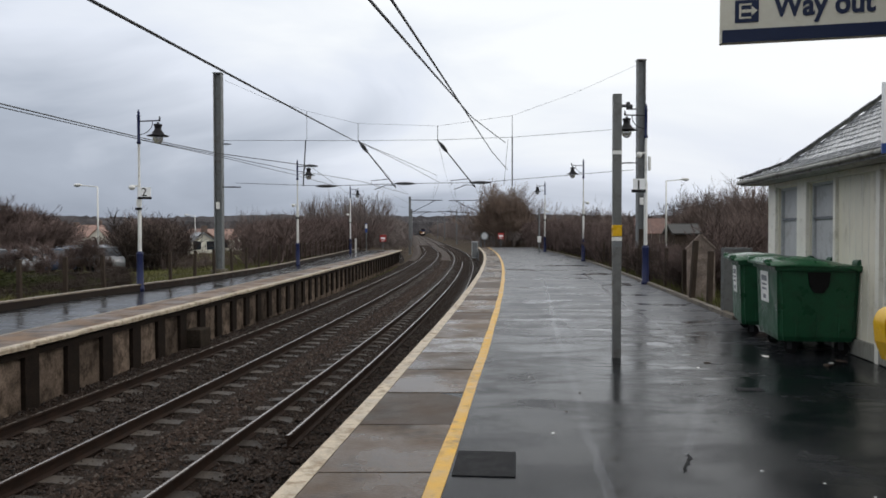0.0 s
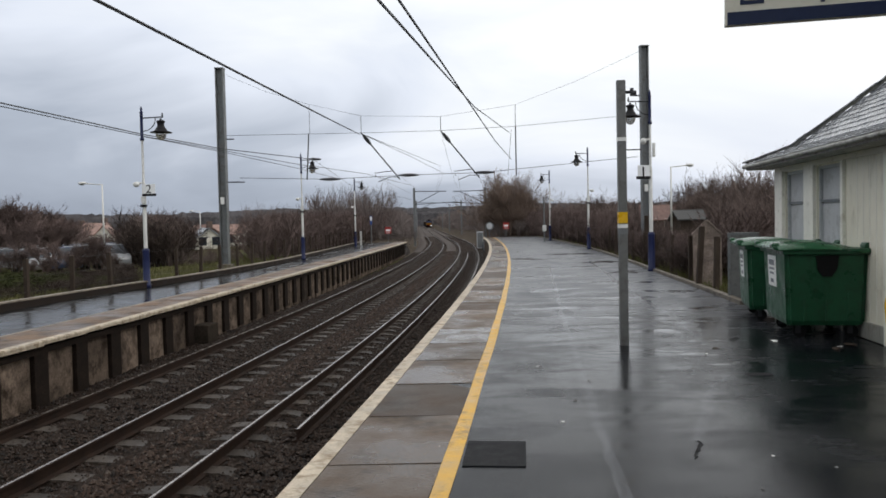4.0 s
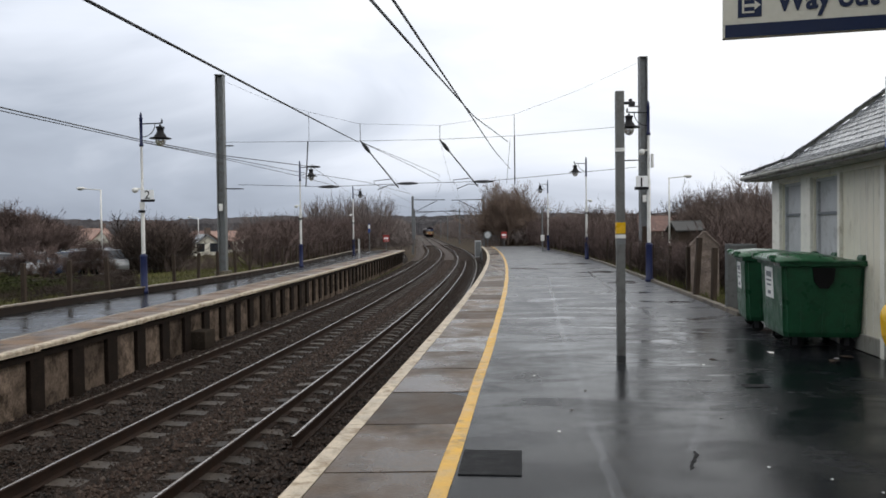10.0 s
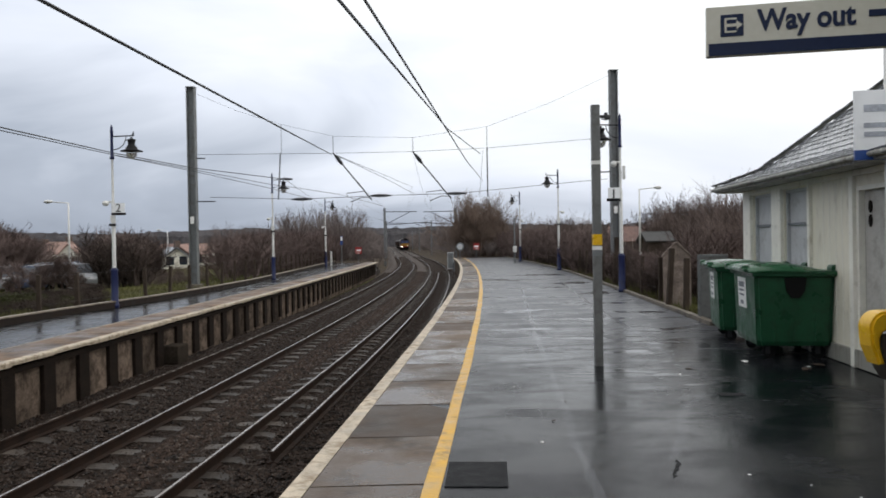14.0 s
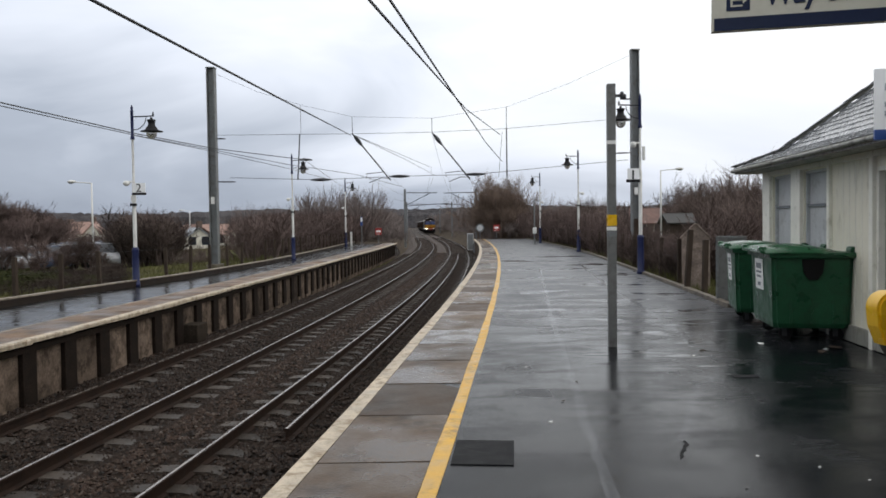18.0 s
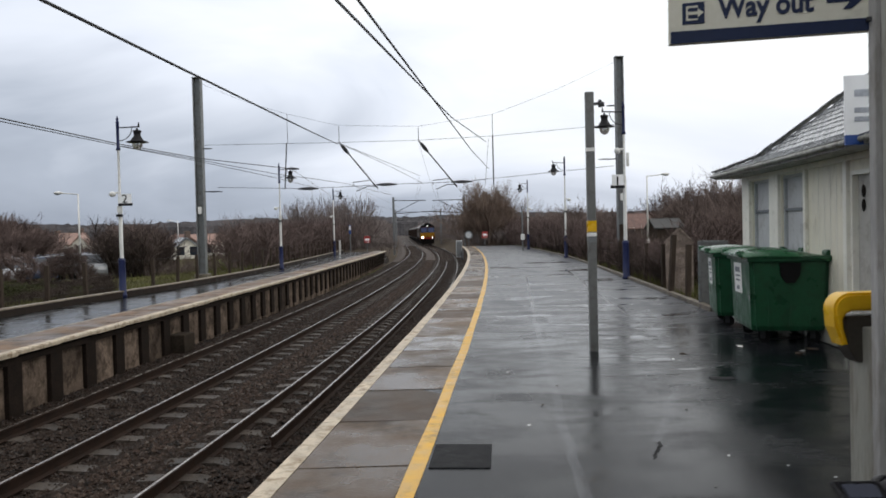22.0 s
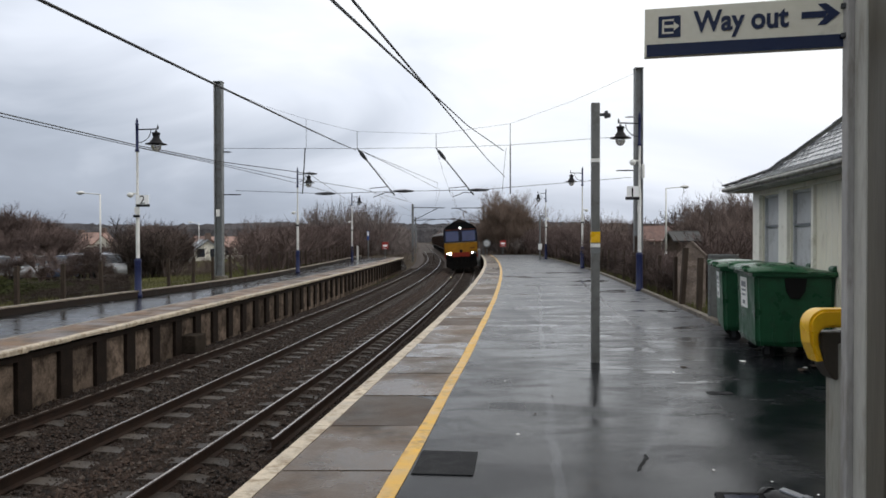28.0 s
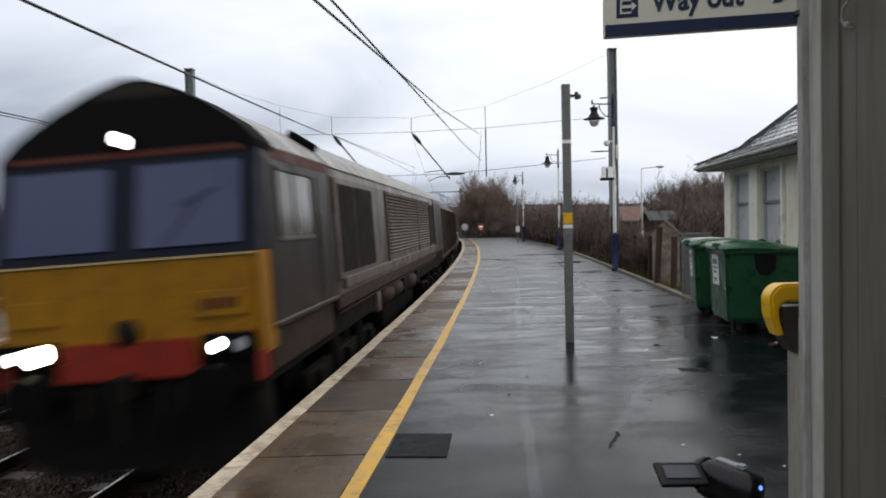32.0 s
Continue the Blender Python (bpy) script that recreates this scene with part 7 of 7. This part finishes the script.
def build_litter():
    """Leaves, damp scraps and a drain lid on the platform."""
    rng = random.Random(41)
    spots = [(3.05, 9.1, 0.05), (3.9, 9.55, 0.06), (4.35, 8.9, 0.07), (1.05, 6.6, 0.02), (0.85, 5.9, 0.018), (4.6, 9.15, 0.09), (4.45, 9.05, 0.05), (2.83, 8.75, 0.028), (2.05, 4.95, 0.014), (2.33, 4.7, 0.013), (1.75, 4.35, 0.012), (2.5, 4.45, 0.012), (1.3, 7.4, 0.02), (2.2, 6.3, 0.016), (0.9, 8.2, 0.02)]
    for x, y, s in spots:
        bm = bm_new()
        n = 7
        vs = [bm.verts.new((s * rng.uniform(0.6, 1.1) * math.cos(6.283 * k / n), s * rng.uniform(0.5, 1) * math.sin(6.283 * k / n), rng.uniform(0.0, s * 0.25))) for k in range(n)]
        c = bm.verts.new((0, 0, s * 0.3))
        for k in range(n):
            bm.faces.new((vs[k], vs[(k + 1) % n], c))
        ob = part("litter_scrap", bm, M_LABEL if rng.random() < 0.5 else M_TIMBER)
        ob.matrix_world = pose(x, y, 0.004, 0, 0, rng.uniform(0, 360))
        tagged(ob, "small wet scrap of litter on the platform", "litter", "litter scraps")
    bm = bm_new()
    box(bm, 0, 0, 0.001, 0.24, 0.14, 0.006, bevel=0.002)
    ob = part("drain_cover", bm, M_PATCH)
    ob.matrix_world = pose(2.96, 7.57, 0, 0, 0, -4)
    tagged(ob, "dark drain cover set in the wet platform", "drain cover")
    bm = bm_new()
    for k in range(12):
        box(bm, rng.gauss(0, 0.009), -0.21 + k * 0.036, 0.001, rng.uniform(0.008, 0.028), 0.04, 0.003, pose(0, 0, 0, 0, 0, rng.uniform(-14, 14)))
    ob = part("tar_crack", bm, M_PATCH)
    ob.matrix_world = pose(1.635, 5.14, 0, 0, 0, -22)
    tagged(ob, "ragged black crack in the asphalt", "crack")
    joint([(0.75, 2.0), (0.97, 4.37), (1.12, 6.01), (1.45, 9.44), (2.01, 14.96), (3.21, 26.28)], 0.030, 42, M_SEAM, "pale worn joint between two asphalt strips")
    joint([(1.67, 5.32), (2.01, 6.16), (2.40, 7.17), (2.75, 7.62)], 0.065, 43, M_SEAM, "pale worn joint in the wet asphalt")
    joint([(1.50, 8.80), (1.72, 8.66), (2.20, 8.60), (2.62, 8.42), (2.90, 8.02)], 0.05, 45, M_SEAM, "pale worn joint across the wet asphalt")
    joint([(3.04, 9.13), (3.38, 12.01), (3.73, 16.62), (4.95, 28.95)], 0.070, 44, M_SEAM, "pale worn joint between two asphalt strips")


def build_puddles():
    """Thin films of rain standing in the hollows of the asphalt."""
    rng = random.Random(61)
    spots = [(2.25, 9.05, 0.34, 0.10), (2.70, 8.75, 0.30, 0.09), (2.98, 8.15, 0.22, 0.10), (3.25, 9.70, 0.34, 0.12), (1.85, 8.95, 0.2, 0.07), (2.75, 10.6, 0.42, 0.16), (3.45, 11.4, 0.36, 0.15),
             (2.35, 12.2, 0.45, 0.2), (3.9, 13.2, 0.4, 0.2), (1.75, 13.6, 0.5, 0.22), (3.2, 15.2, 0.6, 0.26), (4.5, 16.4, 0.45, 0.3), (2.1, 17.2, 0.6, 0.3), (3.9, 19.0, 0.7, 0.4),
             (2.7, 21.5, 0.8, 0.45), (4.9, 22.5, 0.5, 0.5), (3.6, 25.5, 0.9, 0.6), (5.2, 28.0, 0.7, 0.6), (3.4, 31.0, 1.0, 0.8), (5.0, 35.0, 0.9, 0.9)]
    for x, y, w, d in spots:
        bm = bm_new()
        n = 28
        ph = [rng.uniform(0, 6.283) for _ in range(4)]
        ring, inner = [], []
        for k in range(n):
            a = 6.283 * k / n
            r = 1 + 0.30 * math.sin(2 * a + ph[0]) + 0.22 * math.sin(3 * a + ph[1]) + 0.16 * math.sin(5 * a + ph[2]) + 0.10 * math.sin(8 * a + ph[3])
            ring.append(bm.verts.new((w * r * math.cos(a), d * r * math.sin(a), 0.0002)))
            inner.append(bm.verts.new((w * r * 0.93 * math.cos(a), d * r * 0.93 * math.sin(a), 0.0022)))
        for k in range(n):
            bm.faces.new((ring[k], ring[(k + 1) % n], inner[(k + 1) % n], inner[k]))
        bm.faces.new(inner)
        ob = part("puddle", fixed(bm), M_WATER)
        ob.matrix_world = pose(x, y, 0, 0, 0, rng.uniform(-14, 14))
        tagged(ob, "shallow puddle of rain on the asphalt platform", "puddle", "puddles")


# ---- train ----
def build_loco():
    """Diesel freight locomotive. Local: front at y = 0 facing -y, rail level z = 0."""
    t = thing("freight_locomotive", Matrix(), "yellow-fronted diesel freight locomotive with headlights on, running on the near track", "locomotive")
    LEN = 23.6
    side = [(1.315, 1.38), (1.325, 1.46), (1.325, 3.02), (1.29, 3.16), (1.13, 3.32), (0.79, 3.55), (0.41, 3.753), (0.12, 3.85), (0.0, 3.86)]
    full = side + [(-x, z) for x, z in side[-2::-1]]
    bm = bm_new()
    prism(bm, full, 0.42, 3.42)
    part("cab_shell", fixed(bm), M_LGREY, t, "grimy dark cab side")
    bm = bm_new()
    prism(bm, [(x * 0.985, z) for x, z in full], 3.46, LEN - 3.4)
    part("engine_casing", fixed(bm), M_LCASING, t, "grimy grey-brown body side")
    bm = bm_new()
    prism(bm, full, LEN - 3.36, LEN)
    part("rear_cab", fixed(bm), M_LGREY, t)
    # grey roof sheets with a thin orange line under them
    for s in (-1, 1):
        bm = bm_new()
        rs = [(1.30, 3.14), (1.13, 3.335), (0.79, 3.565), (0.41, 3.768), (0.12, 3.865), (0.0, 3.875)]
        sweep(bm, [[(s * x, y, z + 0.006) for x, z in rs] for y in (0.75, LEN)])
        part("roof_sheet", fixed(bm), M_LROOF, t, "pale grey roof sheet")
        bm = bm_new()
        sweep(bm, [[(s * 1.328, y, 3.03), (s * 1.298, y, 3.155)] for y in (0.7, 3.3)])
        part("orange_line", fixed(bm), M_LORANGE, t)
        bm = bm_new()
        box(bm, s * 1.325, LEN / 2 + 0.1, 1.56, 0.07, LEN - 7.6, 0.15, bevel=0.015)
        part("sill_line", bm, M_LCASING, t, "grey-brown sill along the body")
        bm = bm_new()
        box(bm, s * 1.27, LEN / 2 + 0.1, 1.34, 0.06, LEN - 7.0, 0.22)
        part("valance", bm, M_LGRIME, t, "rusty brown valance")
    # nose
    bm = bm_new()
    nose = [[(-1.29, 0.045, 1.20), (1.29, 0.045, 1.20)], [(-1.30, 0.02, 1.34), (1.30, 0.02, 1.34)], [(-1.31, 0.0, 2.12), (1.31, 0.0, 2.12)], [(-1.31, 0.05, 2.15), (1.31, 0.05, 2.15)]]
    rows = [[a, b, (b[0], 0.5, b[2]), (a[0], 0.5, a[2])] for a, b in nose]
    sweep(bm, rows, closed=True)
    bmesh.ops.bevel(bm, geom=[e for e in bm.edges if abs(e.verts[0].co.z - e.verts[1].co.z) > 0.1 and e.verts[0].co.y < 0.2], offset=0.05, segments=2, affect="EDGES")
    nose_ob = part("nose_panel", fixed(bm), M_LYELLOW, t, "yellow warning panel")
    bm = bm_new()
    box(bm, 0, -0.006, 2.138, 2.6, 0.03, 0.024)
    part("cream_line", bm, M_LCREAM, nose_ob)
    # dark window surround raked back, then the black gable of the roof
    bm = bm_new()
    sur = [[(-1.31, 0.03, 2.155), (1.31, 0.03, 2.155)], [(-1.315, 0.26, 3.10), (1.315, 0.26, 3.10)]]
    sweep(bm, [[a, b, (b[0], 0.45, b[2]), (a[0], 0.45, a[2])] for a, b in sur], closed=True)
    part("window_surround", fixed(bm), M_LBLUE, t, "dark blue window surround")
    bm = bm_new()
    gab = [(1.315, 3.10), (1.30, 3.18), (1.14, 3.35), (0.80, 3.58), (0.41, 3.783), (0.12, 3.88), (0, 3.89)]
    gab = gab + [(-x, z) for x, z in gab[-2::-1]]
    a = [bm.verts.new((x, 0.24 + (z - 3.1) * 0.30, z)) for x, z in gab]
    b = [bm.verts.new((x * 1.005, 0.80, z + 0.012)) for x, z in gab]
    bm.faces.new(a)
    for k in range(len(a) - 1):
        bm.faces.new((a[k], b[k], b[k + 1], a[k + 1]))
    part("roof_hood", fixed(bm), M_LBLACK, t, "black roof hood")
    bm = bm_new()
    sweep(bm, [[(-1.2, 0.238, 3.105), (1.2, 0.238, 3.105)], [(-1.16, 0.258, 3.16), (1.16, 0.258, 3.16)]])
    part("orange_line", fixed(bm), M_LORANGE, t)
    rake = math.degrees(math.atan2(0.23, 0.945))
    for s in (-1, 1):
        bm = bm_new()
        box(bm, 0, 0, 0, 1.02, 0.035, 0.80, bevel=0.012)
        w = part("windscreen", bm, M_LGLASS, t, "windscreen with a blue reflection in its colour")
        w.matrix_local = pose(s * 0.65, 0.135, 2.62, -rake, 0, 0)
        if s < 0:
            continue
        bm = bm_new()
        rod(bm, (s * -0.25, -0.025, -0.38), (s * 0.12, -0.03, 0.05), 0.006, seg=6)
        rod(bm, (s * -0.1, -0.03, -0.02), (s * 0.30, -0.03, 0.14), 0.006, seg=6)
        part("wiper", bm, M_LBLUE, w)
    # lights
    bm = bm_new()
    box(bm, 0, 0.245, 3.265, 0.26, 0.08, 0.15, bevel=0.03)
    top = part("top_lamp_case", bm, M_LBLACK, t)
    bm = bm_new()
    rod(bm, (0, 0.195, 3.265), (0, 0.215, 3.265), 0.07, seg=16)
    part("top_lamp", bm, M_LAMP_TOP, top, "lit top headlight")
    for s in (-1, 1):
        bm = bm_new()
        box(bm, s * 0.98, 0.02, 1.32, 0.52, 0.12, 0.22, bevel=0.03)
        c = part("lamp_housing", bm, M_LBLACK, t)
        bm = bm_new()
        rod(bm, (s * 0.88, -0.044, 1.32), (s * 0.88, -0.035, 1.32), 0.095 if s < 0 else 0.058, seg=18)
        part("headlight", bm, M_LAMP_ON if s < 0 else M_LAMP_RIGHT, c, "lit headlight")
        bm = bm_new()
        rod(bm, (s * 1.10, -0.044, 1.32), (s * 1.10, -0.035, 1.32), 0.06, seg=16)
        part("marker_lamp", bm, M_LAMP_DIM if s < 0 else M_LAMP_OFF, c)
        # number panel kept as plain bars
        bm = bm_new()
        box(bm, s * 0.92, -0.012, 1.70, 0.5, 0.02, 0.24, bevel=0.008)
        p = part("number_panel", bm, M_LYELLOW, t)
        if s > 0:
            bm = bm_new()
            for k in range(5):
                box(bm, s * 0.92 - 0.15 + 0.075 * k, -0.024, 1.70, 0.05, 0.006, 0.10)
            part("number_bar", bm, M_LORANGE, p, "plain dark bars")
        # buffers
        bm = bm_new()
        rod(bm, (s * 0.87, 0.05, 0.95), (s * 0.87, -0.28, 0.95), 0.11, 0.09, 14)
        rod(bm, (s * 0.87, -0.28, 0.95), (s * 0.87, -0.33, 0.95), 0.23, 0.23, 18)
        part("buffer", bm, M_LBLACK, t, "black buffer")
    bm = bm_new()
    prism(bm, [(-0.70, 1.06), (0.70, 1.06), (0.64, 1.40), (-0.64, 1.40)], -0.035, 0.1)
    part("red_beam", fixed(bm), M_LRED, t, "red buffer beam panel")
    for s in (-1, 1):
        bm = bm_new()
        box(bm, s * 1.275, 0.06, 1.12, 0.08, 0.14, 0.26)
        part("red_corner", bm, M_LRED, t)
    part("buffer_beam", box(bm_new(), 0, 0.16, 1.05, 2.5, 0.2, 0.32, bevel=0.02), M_LUNDER, t, "black buffer beam")
    bm = bm_new()
    ball(bm, 0, -0.02, 1.48, 0.13, 1, 0.5, 1)
    part("coupling_socket", bm, M_LGRILLE, t, "dark round socket", True)
    bm = bm_new()
    box(bm, 0, -0.1, 1.0, 0.16, 0.35, 0.22, bevel=0.03)
    rod(bm, (0.0, -0.25, 1.02), (0.0, -0.3, 0.55), 0.04, seg=8)
    part("coupling", bm, M_LUNDER, t)
    for k in (-0.45, -0.3, 0.32, 0.5):
        wire("brake_hose", [(k, -0.04, 1.0), (k + 0.03, -0.16, 0.75), (k - 0.02, -0.1, 0.5)], 0.025, t, M_LUNDER)
    bm = bm_new()
    prism(bm, [(-1.2, 0.95), (1.2, 0.95), (1.25, 0.35), (0.9, 0.16), (-0.9, 0.16), (-1.25, 0.35)], 0.1, 0.5)
    part("snowplough", fixed(bm), M_LUNDER, t)
    bm = bm_new()
    box(bm, 0, LEN / 2, 1.12, 2.4, LEN - 0.6, 0.5)
    box(bm, 0, LEN / 2, 0.60, 2.1, 5.8, 0.60, bevel=0.15)
    part("underframe", bm, M_LUNDER, t, "dark underframe and fuel tank")
    # bogies
    for y in (4.6, LEN - 4.6):
        bm = bm_new()
        for s in (-1, 1):
            box(bm, s * 1.08, y, 0.62, 0.14, 4.9, 0.22, bevel=0.03)
            for k in (-1.9, 0, 1.9):
                box(bm, s * 1.14, y + k, 0.53, 0.2, 0.42, 0.36, bevel=0.03)
            for k in (-0.95, 0.95):
                rod(bm, (s * 1.12, y + k, 0.45), (s * 1.12, y + k, 0.95), 0.11, seg=10)
        box(bm, 0, y, 0.62, 2.0, 1.0, 0.3)
        bg = part("bogie", bm, M_LUNDER, t, "dark six-wheel bogie")
        for k in (-1.9, 0, 1.9):
            bm = bm_new()
            for s in (-1, 1):
                rod(bm, (s * 0.70, y + k, 0.53), (s * 0.83, y + k, 0.53), 0.53, seg=24)
            rod(bm, (-0.8, y + k, 0.53), (0.8, y + k, 0.53), 0.08, seg=10)
            part("wheelset", bm, M_LUNDER, bg)
    # side fittings on both sides
    for s in (-1, 1):
        bm = bm_new()
        box(bm, s * 1.322, 1.50, 2.59, 0.03, 1.46, 0.72, bevel=0.012)
        w = part("cab_window", bm, M_LGREY, t, "cab side window with two panes")
        for y0, y1 in ((0.80, 1.36), (1.42, 2.20)):
            bm = bm_new()
            box(bm, s * 1.328, (y0 + y1) / 2, 2.59, 0.026, y1 - y0, 0.64, bevel=0.01)
            part("pane", bm, M_LSIDEGLASS, w, "glass with a pale reflection in its colour")
        for y0, z0, a, b in ((1.50, 2.235, 1.52, 0.045), (1.50, 2.945, 1.52, 0.045), (0.77, 2.59, 0.05, 0.70), (1.39, 2.59, 0.05, 0.70), (2.23, 2.59, 0.05, 0.70)):
            part("window_frame", box(bm_new(), s * 1.335, y0, z0, 0.035, a, b, bevel=0.006), M_LCASING if z0 < 2.3 else M_LGREY, w)
        bm = bm_new()
        box(bm, s * 1.328, 2.88, 2.20, 0.02, 0.66, 1.50, bevel=0.01)
        d = part("cab_door", bm, M_LGREY, t)
        for yy in (2.46, 3.30):
            part("handrail", rod(bm_new(), (s * 1.375, yy, 1.55), (s * 1.375, yy, 2.5), 0.012, seg=6), M_LCASING, d)
        bm = bm_new()
        box(bm, s * 1.325, 1.9, 1.435, 0.03, 3.0, 0.022)
        part("sill_bead", bm, M_LROOF, t)
        bm = bm_new()
        box(bm, s * 1.20, 1.9, 1.16, 0.10, 2.9, 0.40, bevel=0.02)
        part("cab_steps", bm, M_LGRIME, t, "dark steps and valance under the cab")
        for y0, y1 in ((4.0, 5.32), (5.40, 7.0), (LEN - 5.2, LEN - 3.7)):
            bm = bm_new()
            box(bm, s * 1.306, (y0 + y1) / 2, 2.32, 0.016, y1 - y0, 1.24, bevel=0.006)
            g = part("grille", bm, M_LGRILLE, t, "dark brown grille")
            bm = bm_new()
            for k in range(20):
                box(bm, s * 1.314, (y0 + y1) / 2, 1.76 + k * 0.059, 0.006, y1 - y0 - 0.06, 0.02)
            tagged(part("grille_slats", bm, M_LGRILLE, g), kind="stuff")
        for y0, y1 in ((8.95, 14.6), (14.8, LEN - 5.6)):
            bm = bm_new()
            box(bm, s * 1.302, (y0 + y1) / 2, 2.38, 0.02, y1 - y0, 1.24)
            lv = part("louvre_panel", bm, M_LGRIME, t, "grey louvred body side")
            bm = bm_new()
            for k in range(18):
                box(bm, s * 1.318, (y0 + y1) / 2, 1.80 + k * 0.0685, 0.045, y1 - y0 - 0.05, 0.022, pose(0, 0, 0, 0, s * 24, 0))
            tagged(part("louvre_slats", bm, M_LLOUV, lv), kind="stuff")
        for y0 in (3.62, 8.75, 14.7, LEN - 5.4, LEN - 3.55):
            bm = bm_new()
            box(bm, s * 1.318, y0, 2.3, 0.04, 0.06, 1.40)
            part("body_rib", bm, M_LGRIME if y0 < 4 or y0 > 17 else M_LCASING, t)
        # air tanks, pipes and boxes hung under the body
        for y0, y1, z, r in ((8.0, 9.3, 0.98, 0.17), (9.5, 10.8, 0.98, 0.17), (12.2, 13.6, 0.95, 0.19)):
            bm = bm_new()
            rod(bm, (s * 1.12, y0, z), (s * 1.12, y1, z), r, seg=14)
            part("air_tank", bm, M_LGRIME, t, "grimy air tank", True)
        for y0, w2 in ((7.3, 0.4), (11.4, 0.6), (14.3, 0.5)):
            part("equipment_box", box(bm_new(), s * 1.16, y0, 0.98, 0.22, w2, 0.34, bevel=0.02), M_LUNDER if w2 > 0.45 else M_LCASING, t)
        part("pipe", rod(bm_new(), (s * 1.24, 3.8, 1.16), (s * 1.24, LEN - 4.0, 1.16), 0.022, seg=6), M_LGRIME, t)
    for y0 in (3.44, 8.7, LEN - 3.4):
        bm = bm_new()
        sweep(bm, [[(x * 1.012, y, z + 0.012) for x, z in full] for y in (y0 - 0.03, y0 + 0.03)])
        part("roof_rib", fixed(bm), M_LBLACK if y0 < 4 else M_LCASING, t)
    for s in (-1, 1):
        part("horn_cover", box(bm_new(), s * 0.95, 3.6, 3.50, 0.42, 0.22, 0.12, pose(0, 0, 0, 0, s * 34, 0), bevel=0.03), M_LBLACK, t)
    for o in t.children:
        if not o.name.startswith("bogie"):
            o.location.z += 0.09
    t.scale = (0.965, 0.965, 1.0)
    return t


def make_wagon():
    t = thing("box_wagon", Matrix(), "tall dark grey-brown box wagon behind the locomotive", "wagon", "train wagons")
    bm = bm_new()
    body = [(1.28, 1.1), (1.30, 1.25), (1.30, 3.02), (1.22, 3.2), (0.8, 3.5), (0.0, 3.66)]
    prism(bm, body + [(-x, z) for x, z in body[-2::-1]], 0.3, 12.7)
    part("body", fixed(bm), M_WAGON, t)
    for s in (-1, 1):
        for k in range(8):
            bm = bm_new()
            box(bm, s * 1.325, 0.8 + k * 1.63, 2.12, 0.06, 0.12, 1.8)
            part("side_rib", bm, M_LGRIME, t)
    bm = bm_new()
    box(bm, 0, 6.5, 0.98, 2.3, 12.8, 0.2)
    part("underframe", bm, M_LUNDER, t)
    for y in (2.0, 11.0):
        bm = bm_new()
        for s in (-1, 1):
            box(bm, s * 0.98, y, 0.5, 0.14, 2.6, 0.25, bevel=0.03)
        box(bm, 0, y, 0.5, 1.9, 0.4, 0.22)
        bg = part("bogie", bm, M_LUNDER, t)
        for k in (-0.9, 0.9):
            bm = bm_new()
            for s in (-1, 1):
                rod(bm, (s * 0.70, y + k, 0.46), (s * 0.83, y + k, 0.46), 0.46, seg=20)
            rod(bm, (-0.8, y + k, 0.46), (0.8, y + k, 0.46), 0.07, seg=8)
            part("wheelset", bm, M_LUNDER, bg)
    return t


def on_line(front, p1, p2):
    """Pose of a vehicle whose front stands at y = front and whose bogies, p1 and p2 behind it, sit on the near track."""
    a = Vector((line_x(front + p1), front + p1, RAIL_Z))
    b = Vector((line_x(front + p2), front + p2, RAIL_Z))
    d = (b - a).normalized()
    o = a - d * p1
    bend = 1.0 if front < 95 else max(0.0, 1 - (front - 95) / 40)
    return pose(o.x - 0.2, o.y, RAIL_Z, 0, -3.1 * bend, math.degrees(math.atan2(-d.x, d.y)))


SPEED = 13.26


def front_at(t):
    return 60.5 + SPEED * (28.0 - t) - 0.9 * max(0.0, t - 31.5)


build_ground()
build_near_platform()
build_far_platform()
build_tracks()
build_stones()
build_fences()
build_lamps()
build_post()
build_bins()
build_hut()
build_notice_board()
build_way_out()
build_shelter()
build_hooded_bin()
build_camcorder()
build_masts()
build_headspan()
build_cantilevers()
build_end_signs()
build_town()
build_vegetation()
build_far_woods()
build_litter()
build_puddles()
LOCO = build_loco()
WAGONS = [make_wagon()]
for _ in range(9):
    WAGONS.append(copy_thing(WAGONS[0], Matrix()))


def motions():
    times = [0.5 * k for k in range(65)]
    walk(LOCO, [(t, on_line(front_at(t), 3.85, 16.17)) for t in times])
    for n, w in enumerate(WAGONS):
        walk(w, [(t, on_line(front_at(t) + 22.7 + 13.0 * n, 2.0, 11.0)) for t in times])


motions()
